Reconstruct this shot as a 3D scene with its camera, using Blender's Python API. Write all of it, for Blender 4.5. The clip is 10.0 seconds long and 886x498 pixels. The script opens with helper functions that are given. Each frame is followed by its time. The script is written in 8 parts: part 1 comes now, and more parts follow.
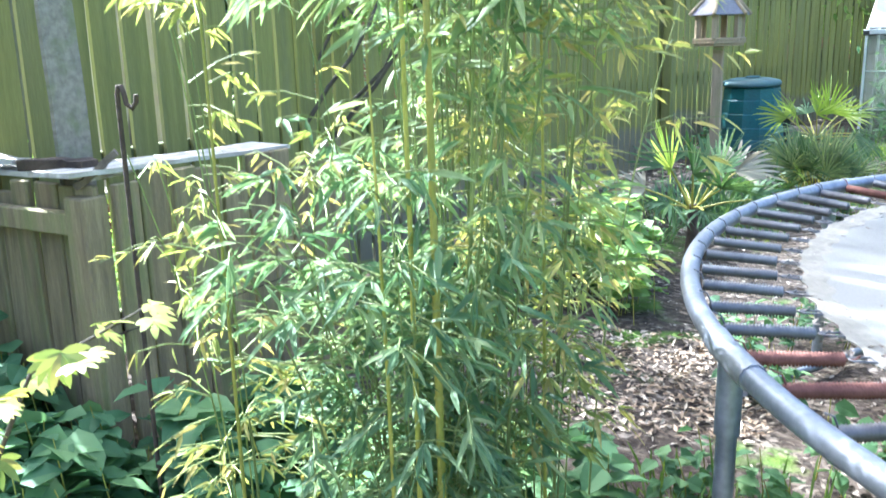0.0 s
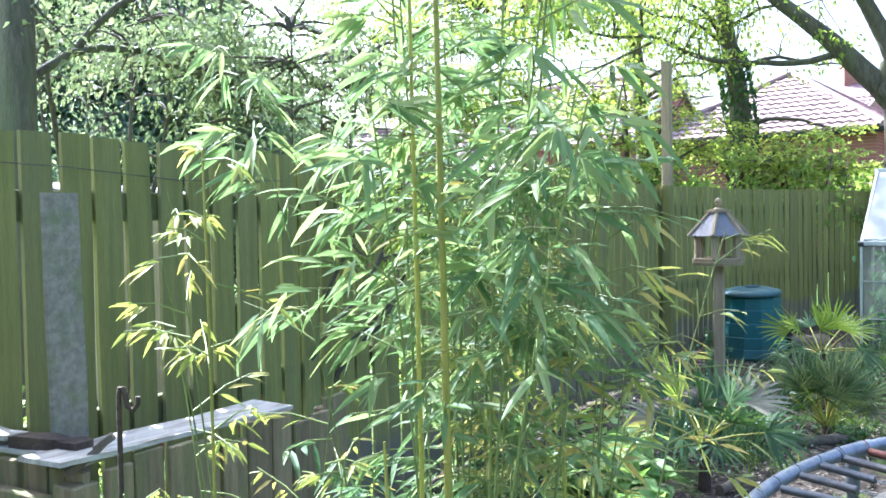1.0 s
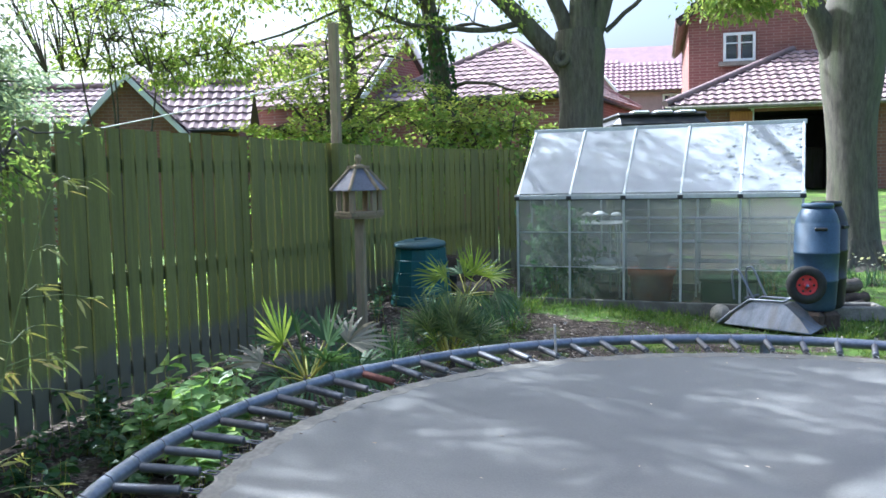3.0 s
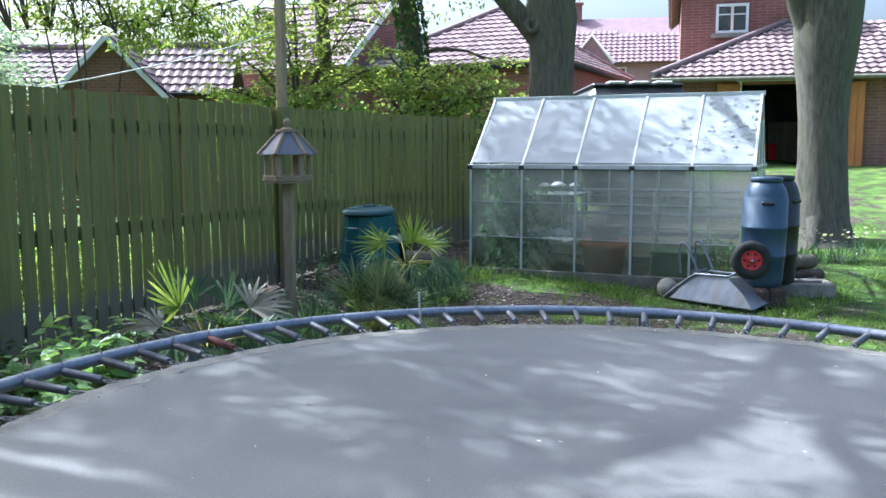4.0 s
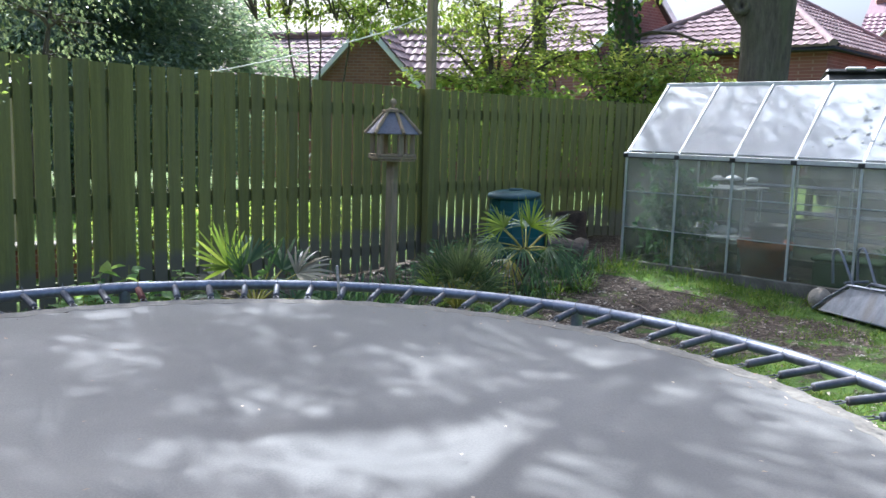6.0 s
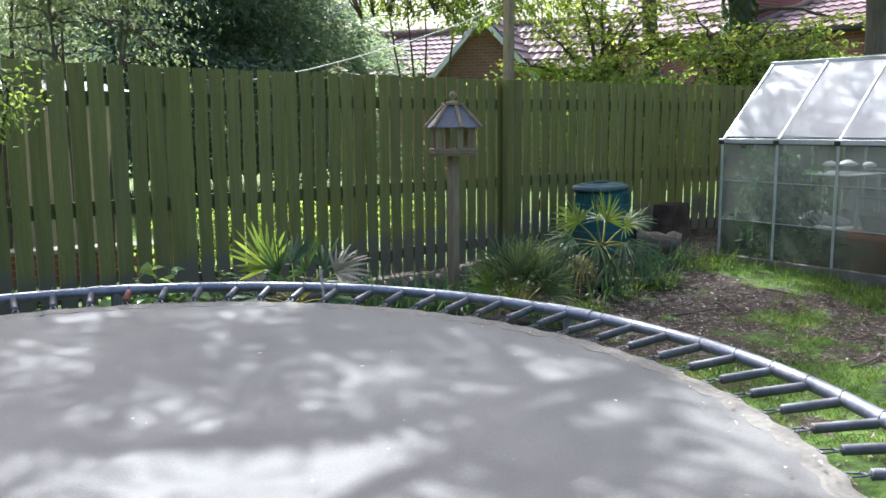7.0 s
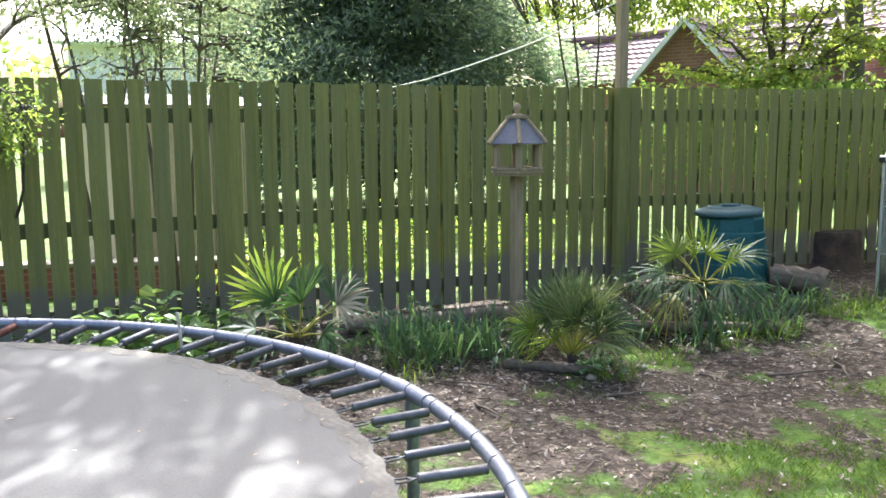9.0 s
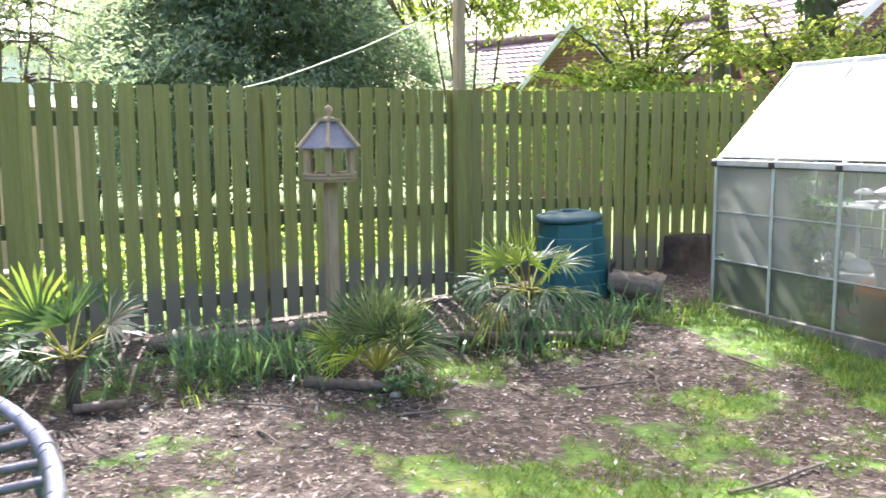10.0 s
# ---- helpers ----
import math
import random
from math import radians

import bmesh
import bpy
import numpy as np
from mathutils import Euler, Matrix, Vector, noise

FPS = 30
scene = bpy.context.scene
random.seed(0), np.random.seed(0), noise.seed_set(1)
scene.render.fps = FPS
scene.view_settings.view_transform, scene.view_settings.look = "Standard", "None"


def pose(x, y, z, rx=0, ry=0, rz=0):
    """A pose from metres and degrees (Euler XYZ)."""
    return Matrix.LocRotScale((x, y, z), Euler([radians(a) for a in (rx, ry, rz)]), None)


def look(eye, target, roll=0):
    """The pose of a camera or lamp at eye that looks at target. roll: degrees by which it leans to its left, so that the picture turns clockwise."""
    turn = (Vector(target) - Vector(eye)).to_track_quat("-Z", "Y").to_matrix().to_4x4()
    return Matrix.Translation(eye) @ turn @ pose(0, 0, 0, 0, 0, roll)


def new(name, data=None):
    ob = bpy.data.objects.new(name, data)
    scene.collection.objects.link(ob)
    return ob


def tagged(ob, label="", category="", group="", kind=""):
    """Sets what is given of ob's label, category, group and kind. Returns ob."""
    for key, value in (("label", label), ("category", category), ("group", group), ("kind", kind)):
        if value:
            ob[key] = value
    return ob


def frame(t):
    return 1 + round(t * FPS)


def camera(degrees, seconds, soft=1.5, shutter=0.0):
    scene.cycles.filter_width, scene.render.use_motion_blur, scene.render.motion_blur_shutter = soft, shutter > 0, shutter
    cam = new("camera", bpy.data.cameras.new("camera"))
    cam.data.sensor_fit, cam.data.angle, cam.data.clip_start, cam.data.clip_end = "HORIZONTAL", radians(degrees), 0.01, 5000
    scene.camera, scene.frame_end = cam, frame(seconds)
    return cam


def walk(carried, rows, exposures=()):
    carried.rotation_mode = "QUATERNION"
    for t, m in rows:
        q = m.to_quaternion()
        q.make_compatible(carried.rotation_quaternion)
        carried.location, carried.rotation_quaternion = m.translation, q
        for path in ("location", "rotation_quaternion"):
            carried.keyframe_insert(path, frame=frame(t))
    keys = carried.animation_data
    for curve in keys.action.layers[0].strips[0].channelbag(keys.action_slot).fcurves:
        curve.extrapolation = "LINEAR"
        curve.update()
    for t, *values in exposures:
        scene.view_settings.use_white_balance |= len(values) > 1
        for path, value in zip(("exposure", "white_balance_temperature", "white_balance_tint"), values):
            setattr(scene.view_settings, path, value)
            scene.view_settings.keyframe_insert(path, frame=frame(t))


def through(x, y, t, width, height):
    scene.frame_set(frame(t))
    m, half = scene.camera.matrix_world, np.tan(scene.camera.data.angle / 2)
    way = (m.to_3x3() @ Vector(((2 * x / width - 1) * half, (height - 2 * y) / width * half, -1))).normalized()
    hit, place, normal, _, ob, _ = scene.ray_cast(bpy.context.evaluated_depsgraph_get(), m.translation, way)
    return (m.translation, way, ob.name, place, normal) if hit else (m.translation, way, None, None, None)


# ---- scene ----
cam = camera(54.10, 10.0, soft=1.5, shutter=0.12)
METRES, EYE, TILT, LEAN, TURN = 7.0, 1.57, 0.0, 0.0, 0.0
PATH = [
    (0, (1.010, -0.312, 1.218), 9.25, -13.45, -1.47),
    (0.5, (0.951, -0.340, 1.487), 9.50, -7.94, -0.39),
    (1, (0.964, -0.204, 1.514), 8.87, -1.79, -1.03),
    (1.5, (1.085, -0.268, 1.560), 6.12, 1.55, -1.28),
    (2, (1.347, -0.346, 1.567), 1.14, 0.32, -1.29),
    (2.5, (1.651, -0.438, 1.519), -2.76, -2.05, -1.13),
    (3, (2.012, -0.451, 1.456), -5.89, -4.69, -1.19),
    (3.2, (2.095, -0.378, 1.468), -6.73, -5.50, -0.89),
    (4.5, (3.178, -0.472, 1.386), -2.81, -6.79, 0.95),
    (5, (3.644, -0.527, 1.383), 1.24, -7.11, 2.24),
    (5.5, (4.127, -0.464, 1.411), 7.86, -7.58, 2.76),
    (6, (4.456, -0.282, 1.404), 14.72, -7.76, 1.68),
    (7.5, (5.407, 0.539, 1.397), 28.81, -8.50, -0.37),
    (8, (5.717, 0.896, 1.412), 33.15, -8.47, 0.06),
    (8.5, (5.880, 1.237, 1.416), 37.93, -7.76, -0.54),
    (9, (5.966, 1.676, 1.460), 41.27, -7.72, -0.49),
    (9.5, (6.169, 2.066, 1.444), 41.09, -7.20, -0.66),
    (10, (6.412, 2.459, 1.463), 36.58, -7.61, -0.51),
]
EXPOSURES = [(0.0, 2.92, 5250, 7), (0.5, 2.65, 5200, 8), (1.0, 2.34, 5150, 9), (1.5, 1.8, 5100, 8), (2.0, 1.5, 5050, 8), (2.5, 1.46, 5150, 8), (3.0, 1.48, 5150, 8), (5.0, 1.34, 5000, 8), (6.0, 1.30, 5350, 12), (7.5, 1.42, 5700, 12), (8.5, 1.72, 5900, 10), (9.0, 1.98, 5900, 12), (9.5, 2.33, 5900, 16), (10.0, 2.58, 5950, 19)]
walk(cam, [(t, pose(*eye, 90 + pitch, 0, yaw) @ pose(0, 0, 0, 0, 0, roll)) for t, eye, yaw, pitch, roll in PATH], EXPOSURES)

# ---- light ----
SUN_TURN, SUN_UP = -50.0, 48.0
world = bpy.data.worlds.new("sky")
scene.world = world
world.use_nodes = True
wn = world.node_tree
sky = wn.nodes.new("ShaderNodeTexSky")
sky.sky_type, sky.sun_disc = "NISHITA", False
sky.sun_elevation, sky.sun_rotation = radians(SUN_UP), radians(SUN_TURN)
sky.dust_density, sky.air_density = 9.0, 1.0
wn.links.new(sky.outputs[0], wn.nodes["Background"].inputs[0])
wn.nodes["Background"].inputs[1].default_value = 0.15
sun = new("sun", bpy.data.lights.new("sun", "SUN"))
sun.data.energy, sun.data.angle, sun.data.color = 5.0, radians(0.53), (1.0, 0.96, 0.89)
s_az, s_el = radians(SUN_TURN), radians(SUN_UP)
sun.matrix_world = look((40 * math.sin(s_az) * math.cos(s_el), 40 * math.cos(s_az) * math.cos(s_el), 40 * math.sin(s_el)), (0, 0, 0))

# ---- mesh building ----
rnd = random.Random(7)
rng = np.random.default_rng(7)


class MB:
    """Collects vertices and faces of one mesh."""

    def __init__(self):
        self.v, self.f, self.s = [], [], []

    def add(self, verts, faces, m=None, smooth=False):
        k = len(self.v)
        self.v += [tuple(m @ Vector(p)) if m else tuple(p) for p in verts]
        self.f += [tuple(i + k for i in f) for f in faces]
        self.s += [smooth] * len(faces)
        return self

    def box(self, x0, y0, z0, x1, y1, z1, c=0.0, m=None):
        """A box with chamfered edges."""
        lo, hi = (x0, y0, z0), (x1, y1, z1)
        if c <= 0:
            vs = [(a, b, d) for a in (x0, x1) for b in (y0, y1) for d in (z0, z1)]
            return self.add(vs, [(0, 1, 3, 2), (4, 6, 7, 5), (0, 4, 5, 1), (2, 3, 7, 6), (0, 2, 6, 4), (1, 5, 7, 3)], m)
        vs, idx = [], {}
        for s in [(a, b, d) for a in (0, 1) for b in (0, 1) for d in (0, 1)]:
            for ax in range(3):
                p = [(hi[k] if s[k] else lo[k]) if k == ax else (hi[k] - c if s[k] else lo[k] + c) for k in range(3)]
                idx[s, ax] = len(vs)
                vs.append(p)
        fs = []
        for ax in range(3):
            a, b = [k for k in range(3) if k != ax]
            for side in (0, 1):
                ring = []
                for p, q in ((0, 0), (1, 0), (1, 1), (0, 1)):
                    s = [0, 0, 0]
                    s[ax], s[a], s[b] = side, p, q
                    ring.append(idx[tuple(s), ax])
                fs.append(tuple(ring if (side == 1) == (ax != 1) else ring[::-1]))
        for ax in range(3):
            a, b = [k for k in range(3) if k != ax]
            for p in (0, 1):
                for q in (0, 1):
                    s0, s1 = [0, 0, 0], [0, 0, 0]
                    s0[a] = s1[a] = p
                    s0[b] = s1[b] = q
                    s1[ax] = 1
                    s0, s1 = tuple(s0), tuple(s1)
                    fs.append((idx[s0, a], idx[s1, a], idx[s1, b], idx[s0, b]))
        for s in [(a, b, d) for a in (0, 1) for b in (0, 1) for d in (0, 1)]:
            fs.append((idx[s, 0], idx[s, 1], idx[s, 2]))
        return self.add(vs, fs, m)

    def tube(self, pts, radii, sides=8, cap=True, m=None, smooth=True):
        pts = [Vector(p) for p in pts]
        if not hasattr(radii, "__len__"):
            radii = [radii] * len(pts)
        vs, fs = [], []
        ref = None
        for i, p in enumerate(pts):
            d = (pts[min(i + 1, len(pts) - 1)] - pts[max(i - 1, 0)]).normalized()
            if ref is None:
                ref = d.orthogonal().normalized()
            ref = (ref - d * ref.dot(d)).normalized()
            w = d.cross(ref)
            for k in range(sides):
                a = 2 * math.pi * k / sides
                vs.append(p + (ref * math.cos(a) + w * math.sin(a)) * radii[i])
        for i in range(len(pts) - 1):
            for k in range(sides):
                q = (k + 1) % sides
                fs.append((i * sides + k, i * sides + q, (i + 1) * sides + q, (i + 1) * sides + k))
        self.add(vs, fs, m, smooth)
        if cap:
            n = len(pts) - 1
            self.add(vs[:sides], [tuple(range(sides))[::-1]], m)
            self.add(vs[n * sides:], [tuple(range(sides))], m)
        return self

    def lathe(self, prof, sides=16, m=None, smooth=True, squash=1.0):
        """Turns (radius, height) pairs round z."""
        vs, fs = [], []
        for r, z in prof:
            for k in range(sides):
                a = 2 * math.pi * (k + 0.5) / sides
                vs.append((r * math.cos(a), r * squash * math.sin(a), z))
        for i in range(len(prof) - 1):
            for k in range(sides):
                q = (k + 1) % sides
                fs.append((i * sides + k, i * sides + q, (i + 1) * sides + q, (i + 1) * sides + k))
        return self.add(vs, fs, m, smooth)

    def mesh(self, name):
        me = bpy.data.meshes.new(name)
        me.from_pydata(self.v, [], self.f)
        me.polygons.foreach_set("use_smooth", self.s)
        me.update()
        return me


MASSES = {"stem_growth", "foliage", "twig_growth", "branch_growth", "ivy"}


def part(name, mb, material, parent=None, label="", m=None):
    """One mesh object, under a thing or a part where one is given."""
    me = mb.mesh(name) if isinstance(mb, MB) else mb
    if not me.materials:
        me.materials.append(material)
    ob = new(name, me)
    if parent is not None:
        ob.parent = parent
    if m is not None:
        ob.matrix_basis = m
    if label:
        tagged(ob, label)
    if name in MASSES:
        tagged(ob, kind="stuff")
    return ob


def thing(name, m, label, category, group="", kind=""):
    ob = new(name)
    ob.empty_display_size = 0.1
    ob.matrix_basis = m
    return tagged(ob, label, category, group, kind)


def leaf_mesh(name, pos, dirs, length, width, droop=0.25, fold=0.15, flat=0.6, wide_at=0.4, fine=False, mirror=1.0):
    """Many leaves: base places, directions, lengths and widths. flat: how far the blades lie level."""
    n = len(pos)
    pos, dirs = np.asarray(pos, float), np.asarray(dirs, float)
    dirs = dirs / (np.linalg.norm(dirs, axis=1)[:, None] + 1e-9)
    length = np.broadcast_to(np.asarray(length, float), (n,))[:, None]
    width = np.broadcast_to(np.asarray(width, float), (n,))[:, None]
    up = rng.normal(size=(n, 3)) * (1 - flat) + np.array([0, 0, 1.0]) * flat
    side = np.cross(dirs, up)
    side /= np.linalg.norm(side, axis=1)[:, None] + 1e-9
    nor = np.cross(side, dirs)
    dr = np.array([0, 0, -1.0]) * droop * length
    base = pos
    tip = pos + dirs * length + dr
    if not fine:
        mid = pos + dirs * length * wide_at + dr * 0.15
        r = mid + side * width / 2 + nor * fold * width
        l = mid - side * width / 2 + nor * fold * width
        v = np.stack([base, r, tip, l], 1).reshape(-1, 3)
        k = np.arange(n)[:, None] * 4
        f = np.concatenate([k + [0, 1, 2], k + [0, 2, 3]], 0)
    else:
        m1 = pos + dirs * length * 0.28 + dr * 0.08
        m2 = pos + dirs * length * 0.68 + dr * 0.45
        lift = nor * fold * width
        v = np.stack([base, m1 + side * width / 2 + lift, m2 + side * width * 0.36 + lift, tip, m2 - side * width * 0.36 + lift, m1 - side * width / 2 + lift, m1, m2], 1).reshape(-1, 3)
        k = np.arange(n)[:, None] * 8
        f3 = np.concatenate([k + [0, 1, 6], k + [0, 6, 5], k + [2, 3, 7], k + [3, 4, 7]], 0)
        f4 = np.concatenate([k + [1, 2, 7, 6], k + [6, 7, 4, 5]], 0)
    me = bpy.data.meshes.new(name)
    if not fine:
        me.from_pydata(v.tolist(), [], f.tolist())
    else:
        me.from_pydata(v.tolist(), [], f3.tolist() + f4.tolist())
    return me


# ---- materials ----
def nodes_of(name):
    ma = bpy.data.materials.new(name)
    ma.use_nodes = True
    t = ma.node_tree
    return ma, t, t.nodes["Principled BSDF"], t.links.new


def col(c):
    return (*c, 1.0)


def mat(name, c1, c2, rough=0.7, scale=6.0, stretch=(1, 1, 1), bump=0.25, metal=0.0, fine=60.0, stain=None, stain_scale=1.5, stain_amount=0.5, vary=0.0, spec=0.4, coat=0.0):
    """A two-tone surface with fine grain, larger stains, bump, and a shift of tone from piece to piece."""
    ma, t, bs, ln = nodes_of(name)
    tc = t.nodes.new("ShaderNodeTexCoord")
    mp = t.nodes.new("ShaderNodeMapping")
    mp.inputs["Scale"].default_value = stretch
    ln(tc.outputs["Object"], mp.inputs[0])
    oi = t.nodes.new("ShaderNodeObjectInfo")
    sh = t.nodes.new("ShaderNodeVectorMath")
    sh.operation = "ADD"
    sc = t.nodes.new("ShaderNodeVectorMath")
    sc.operation = "SCALE"
    sc.inputs[0].default_value = (37.0, 19.0, 53.0)
    ln(oi.outputs["Random"], sc.inputs["Scale"])
    ln(mp.outputs[0], sh.inputs[0])
    ln(sc.outputs[0], sh.inputs[1])
    n1 = t.nodes.new("ShaderNodeTexNoise")
    n1.inputs["Scale"].default_value, n1.inputs["Detail"].default_value, n1.inputs["Roughness"].default_value = scale, 6.0, 0.62
    ln(sh.outputs[0], n1.inputs["Vector"])
    r1 = t.nodes.new("ShaderNodeValToRGB")
    r1.color_ramp.elements[0].position, r1.color_ramp.elements[1].position = 0.33, 0.68
    r1.color_ramp.elements[0].color, r1.color_ramp.elements[1].color = col(c1), col(c2)
    ln(n1.outputs["Fac"], r1.inputs[0])
    out = r1.outputs[0]
    n2 = t.nodes.new("ShaderNodeTexNoise")
    n2.inputs["Scale"].default_value, n2.inputs["Detail"].default_value = fine, 4.0
    ln(sh.outputs[0], n2.inputs["Vector"])
    if stain is not None:
        n3 = t.nodes.new("ShaderNodeTexNoise")
        n3.inputs["Scale"].default_value, n3.inputs["Detail"].default_value = stain_scale, 8.0
        ln(sh.outputs[0], n3.inputs["Vector"])
        r3 = t.nodes.new("ShaderNodeValToRGB")
        r3.color_ramp.elements[0].position, r3.color_ramp.elements[1].position = 0.48, 0.66
        r3.color_ramp.elements[0].color, r3.color_ramp.elements[1].color = (0, 0, 0, 1), (stain_amount,) * 3 + (1,)
        ln(n3.outputs["Fac"], r3.inputs[0])
        mx = t.nodes.new("ShaderNodeMixRGB")
        ln(r3.outputs[0], mx.inputs[0])
        ln(out, mx.inputs[1])
        mx.inputs[2].default_value = col(stain)
        out = mx.outputs[0]
    gr = t.nodes.new("ShaderNodeMixRGB")
    gr.blend_type = "OVERLAY"
    gr.inputs[0].default_value = 0.35
    ln(out, gr.inputs[1])
    ln(n2.outputs["Fac"], gr.inputs[2])
    out = gr.outputs[0]
    if vary:
        hs = t.nodes.new("ShaderNodeHueSaturation")
        mr = t.nodes.new("ShaderNodeMapRange")
        mr.inputs["To Min"].default_value, mr.inputs["To Max"].default_value = 1 - vary, 1 + vary
        ln(oi.outputs["Random"], mr.inputs[0])
        ln(mr.outputs[0], hs.inputs["Value"])
        ln(out, hs.inputs["Color"])
        out = hs.outputs[0]
    ln(out, bs.inputs["Base Color"])
    bs.inputs["Metallic"].default_value = metal
    bs.inputs["Specular IOR Level"].default_value = spec
    rr = t.nodes.new("ShaderNodeMapRange")
    rr.inputs["To Min"].default_value, rr.inputs["To Max"].default_value = max(0.05, rough - 0.13), min(1.0, rough + 0.13)
    ln(n1.outputs["Fac"], rr.inputs[0])
    ln(rr.outputs[0], bs.inputs["Roughness"])
    if coat:
        bs.inputs["Coat Weight"].default_value = coat
    if bump:
        ad = t.nodes.new("ShaderNodeMath")
        ad.operation = "ADD"
        ln(n1.outputs["Fac"], ad.inputs[0])
        ln(n2.outputs["Fac"], ad.inputs[1])
        bp = t.nodes.new("ShaderNodeBump")
        bp.inputs["Strength"].default_value, bp.inputs["Distance"].default_value = bump, 0.01
        ln(ad.outputs[0], bp.inputs["Height"])
        ln(bp.outputs[0], bs.inputs["Normal"])
    return ma


def leaf_mat(name, c1, c2, c3, through=0.45, rough=0.45, warm=(1.12, 1.12, 0.62)):
    """Leaves: three tones from leaf to leaf, light coming through the blade."""
    ma, t, bs, ln = nodes_of(name)
    ge = t.nodes.new("ShaderNodeNewGeometry")
    rp = t.nodes.new("ShaderNodeValToRGB")
    rp.color_ramp.elements[0].color, rp.color_ramp.elements[1].color = col(c1), col(c3)
    e = rp.color_ramp.elements.new(0.55)
    e.color = col(c2)
    ln(ge.outputs["Random Per Island"], rp.inputs[0])
    tc = t.nodes.new("ShaderNodeTexCoord")
    nz = t.nodes.new("ShaderNodeTexNoise")
    nz.inputs["Scale"].default_value, nz.inputs["Detail"].default_value = 2.2, 5.0
    ln(tc.outputs["Object"], nz.inputs["Vector"])
    mr = t.nodes.new("ShaderNodeMapRange")
    mr.inputs["To Min"].default_value, mr.inputs["To Max"].default_value = 0.65, 1.35
    ln(nz.outputs["Fac"], mr.inputs[0])
    hs = t.nodes.new("ShaderNodeHueSaturation")
    ln(mr.outputs[0], hs.inputs["Value"])
    ln(rp.outputs[0], hs.inputs["Color"])
    ln(hs.outputs[0], bs.inputs["Base Color"])
    bs.inputs["Roughness"].default_value = rough
    bs.inputs["Specular IOR Level"].default_value = 0.3
    tr = t.nodes.new("ShaderNodeBsdfTranslucent")
    wm = t.nodes.new("ShaderNodeMixRGB")
    wm.blend_type, wm.inputs[0].default_value, wm.inputs[2].default_value = "MULTIPLY", 1.0, col(warm)
    ln(hs.outputs[0], wm.inputs[1])
    ln(wm.outputs[0], tr.inputs[0])
    mx = t.nodes.new("ShaderNodeMixShader")
    mx.inputs[0].default_value = through
    ln(bs.outputs[0], mx.inputs[1])
    ln(tr.outputs[0], mx.inputs[2])
    ln(mx.outputs[0], t.nodes["Material Output"].inputs[0])
    return ma


def pane_mat(name, tint, dirt, amount, dirt_scale=3.0, spots=False, through=0.0):
    """Thin dirty glazing: clear sheet with a gloss, and a film of dirt or algae."""
    ma, t, bs, ln = nodes_of(name)
    tc = t.nodes.new("ShaderNodeTexCoord")
    nz = t.nodes.new("ShaderNodeTexNoise")
    nz.inputs["Scale"].default_value, nz.inputs["Detail"].default_value = dirt_scale, 7.0
    ln(tc.outputs["Object"], nz.inputs["Vector"])
    mr = t.nodes.new("ShaderNodeMapRange")
    mr.inputs["From Min"].default_value, mr.inputs["From Max"].default_value = 0.3, 0.75
    mr.inputs["To Min"].default_value, mr.inputs["To Max"].default_value = max(0.0, amount - 0.15), min(1.0, amount + 0.2)
    ln(nz.outputs["Fac"], mr.inputs[0])
    fac = mr.outputs[0]
    cl = t.nodes.new("ShaderNodeBsdfTransparent")
    cl.inputs[0].default_value = col(tint)
    gl = t.nodes.new("ShaderNodeBsdfGlossy")
    gl.inputs["Roughness"].default_value = 0.06
    fr = t.nodes.new("ShaderNodeFresnel")
    fr.inputs[0].default_value = 1.45
    m0 = t.nodes.new("ShaderNodeMixShader")
    ln(fr.outputs[0], m0.inputs[0])
    ln(cl.outputs[0], m0.inputs[1])
    ln(gl.outputs[0], m0.inputs[2])
    bs.inputs["Base Color"].default_value = col(dirt)
    bs.inputs["Roughness"].default_value = 0.5
    film = bs.outputs[0]
    if through:
        tr = t.nodes.new("ShaderNodeBsdfTranslucent")
        tr.inputs[0].default_value = col(dirt)
        m2 = t.nodes.new("ShaderNodeMixShader")
        m2.inputs[0].default_value = through
        ln(film, m2.inputs[1])
        ln(tr.outputs[0], m2.inputs[2])
        film = m2.outputs[0]
    m1 = t.nodes.new("ShaderNodeMixShader")
    ln(fac, m1.inputs[0])
    ln(m0.outputs[0], m1.inputs[1])
    ln(film, m1.inputs[2])
    ln(m1.outputs[0], t.nodes["Material Output"].inputs[0])
    return ma


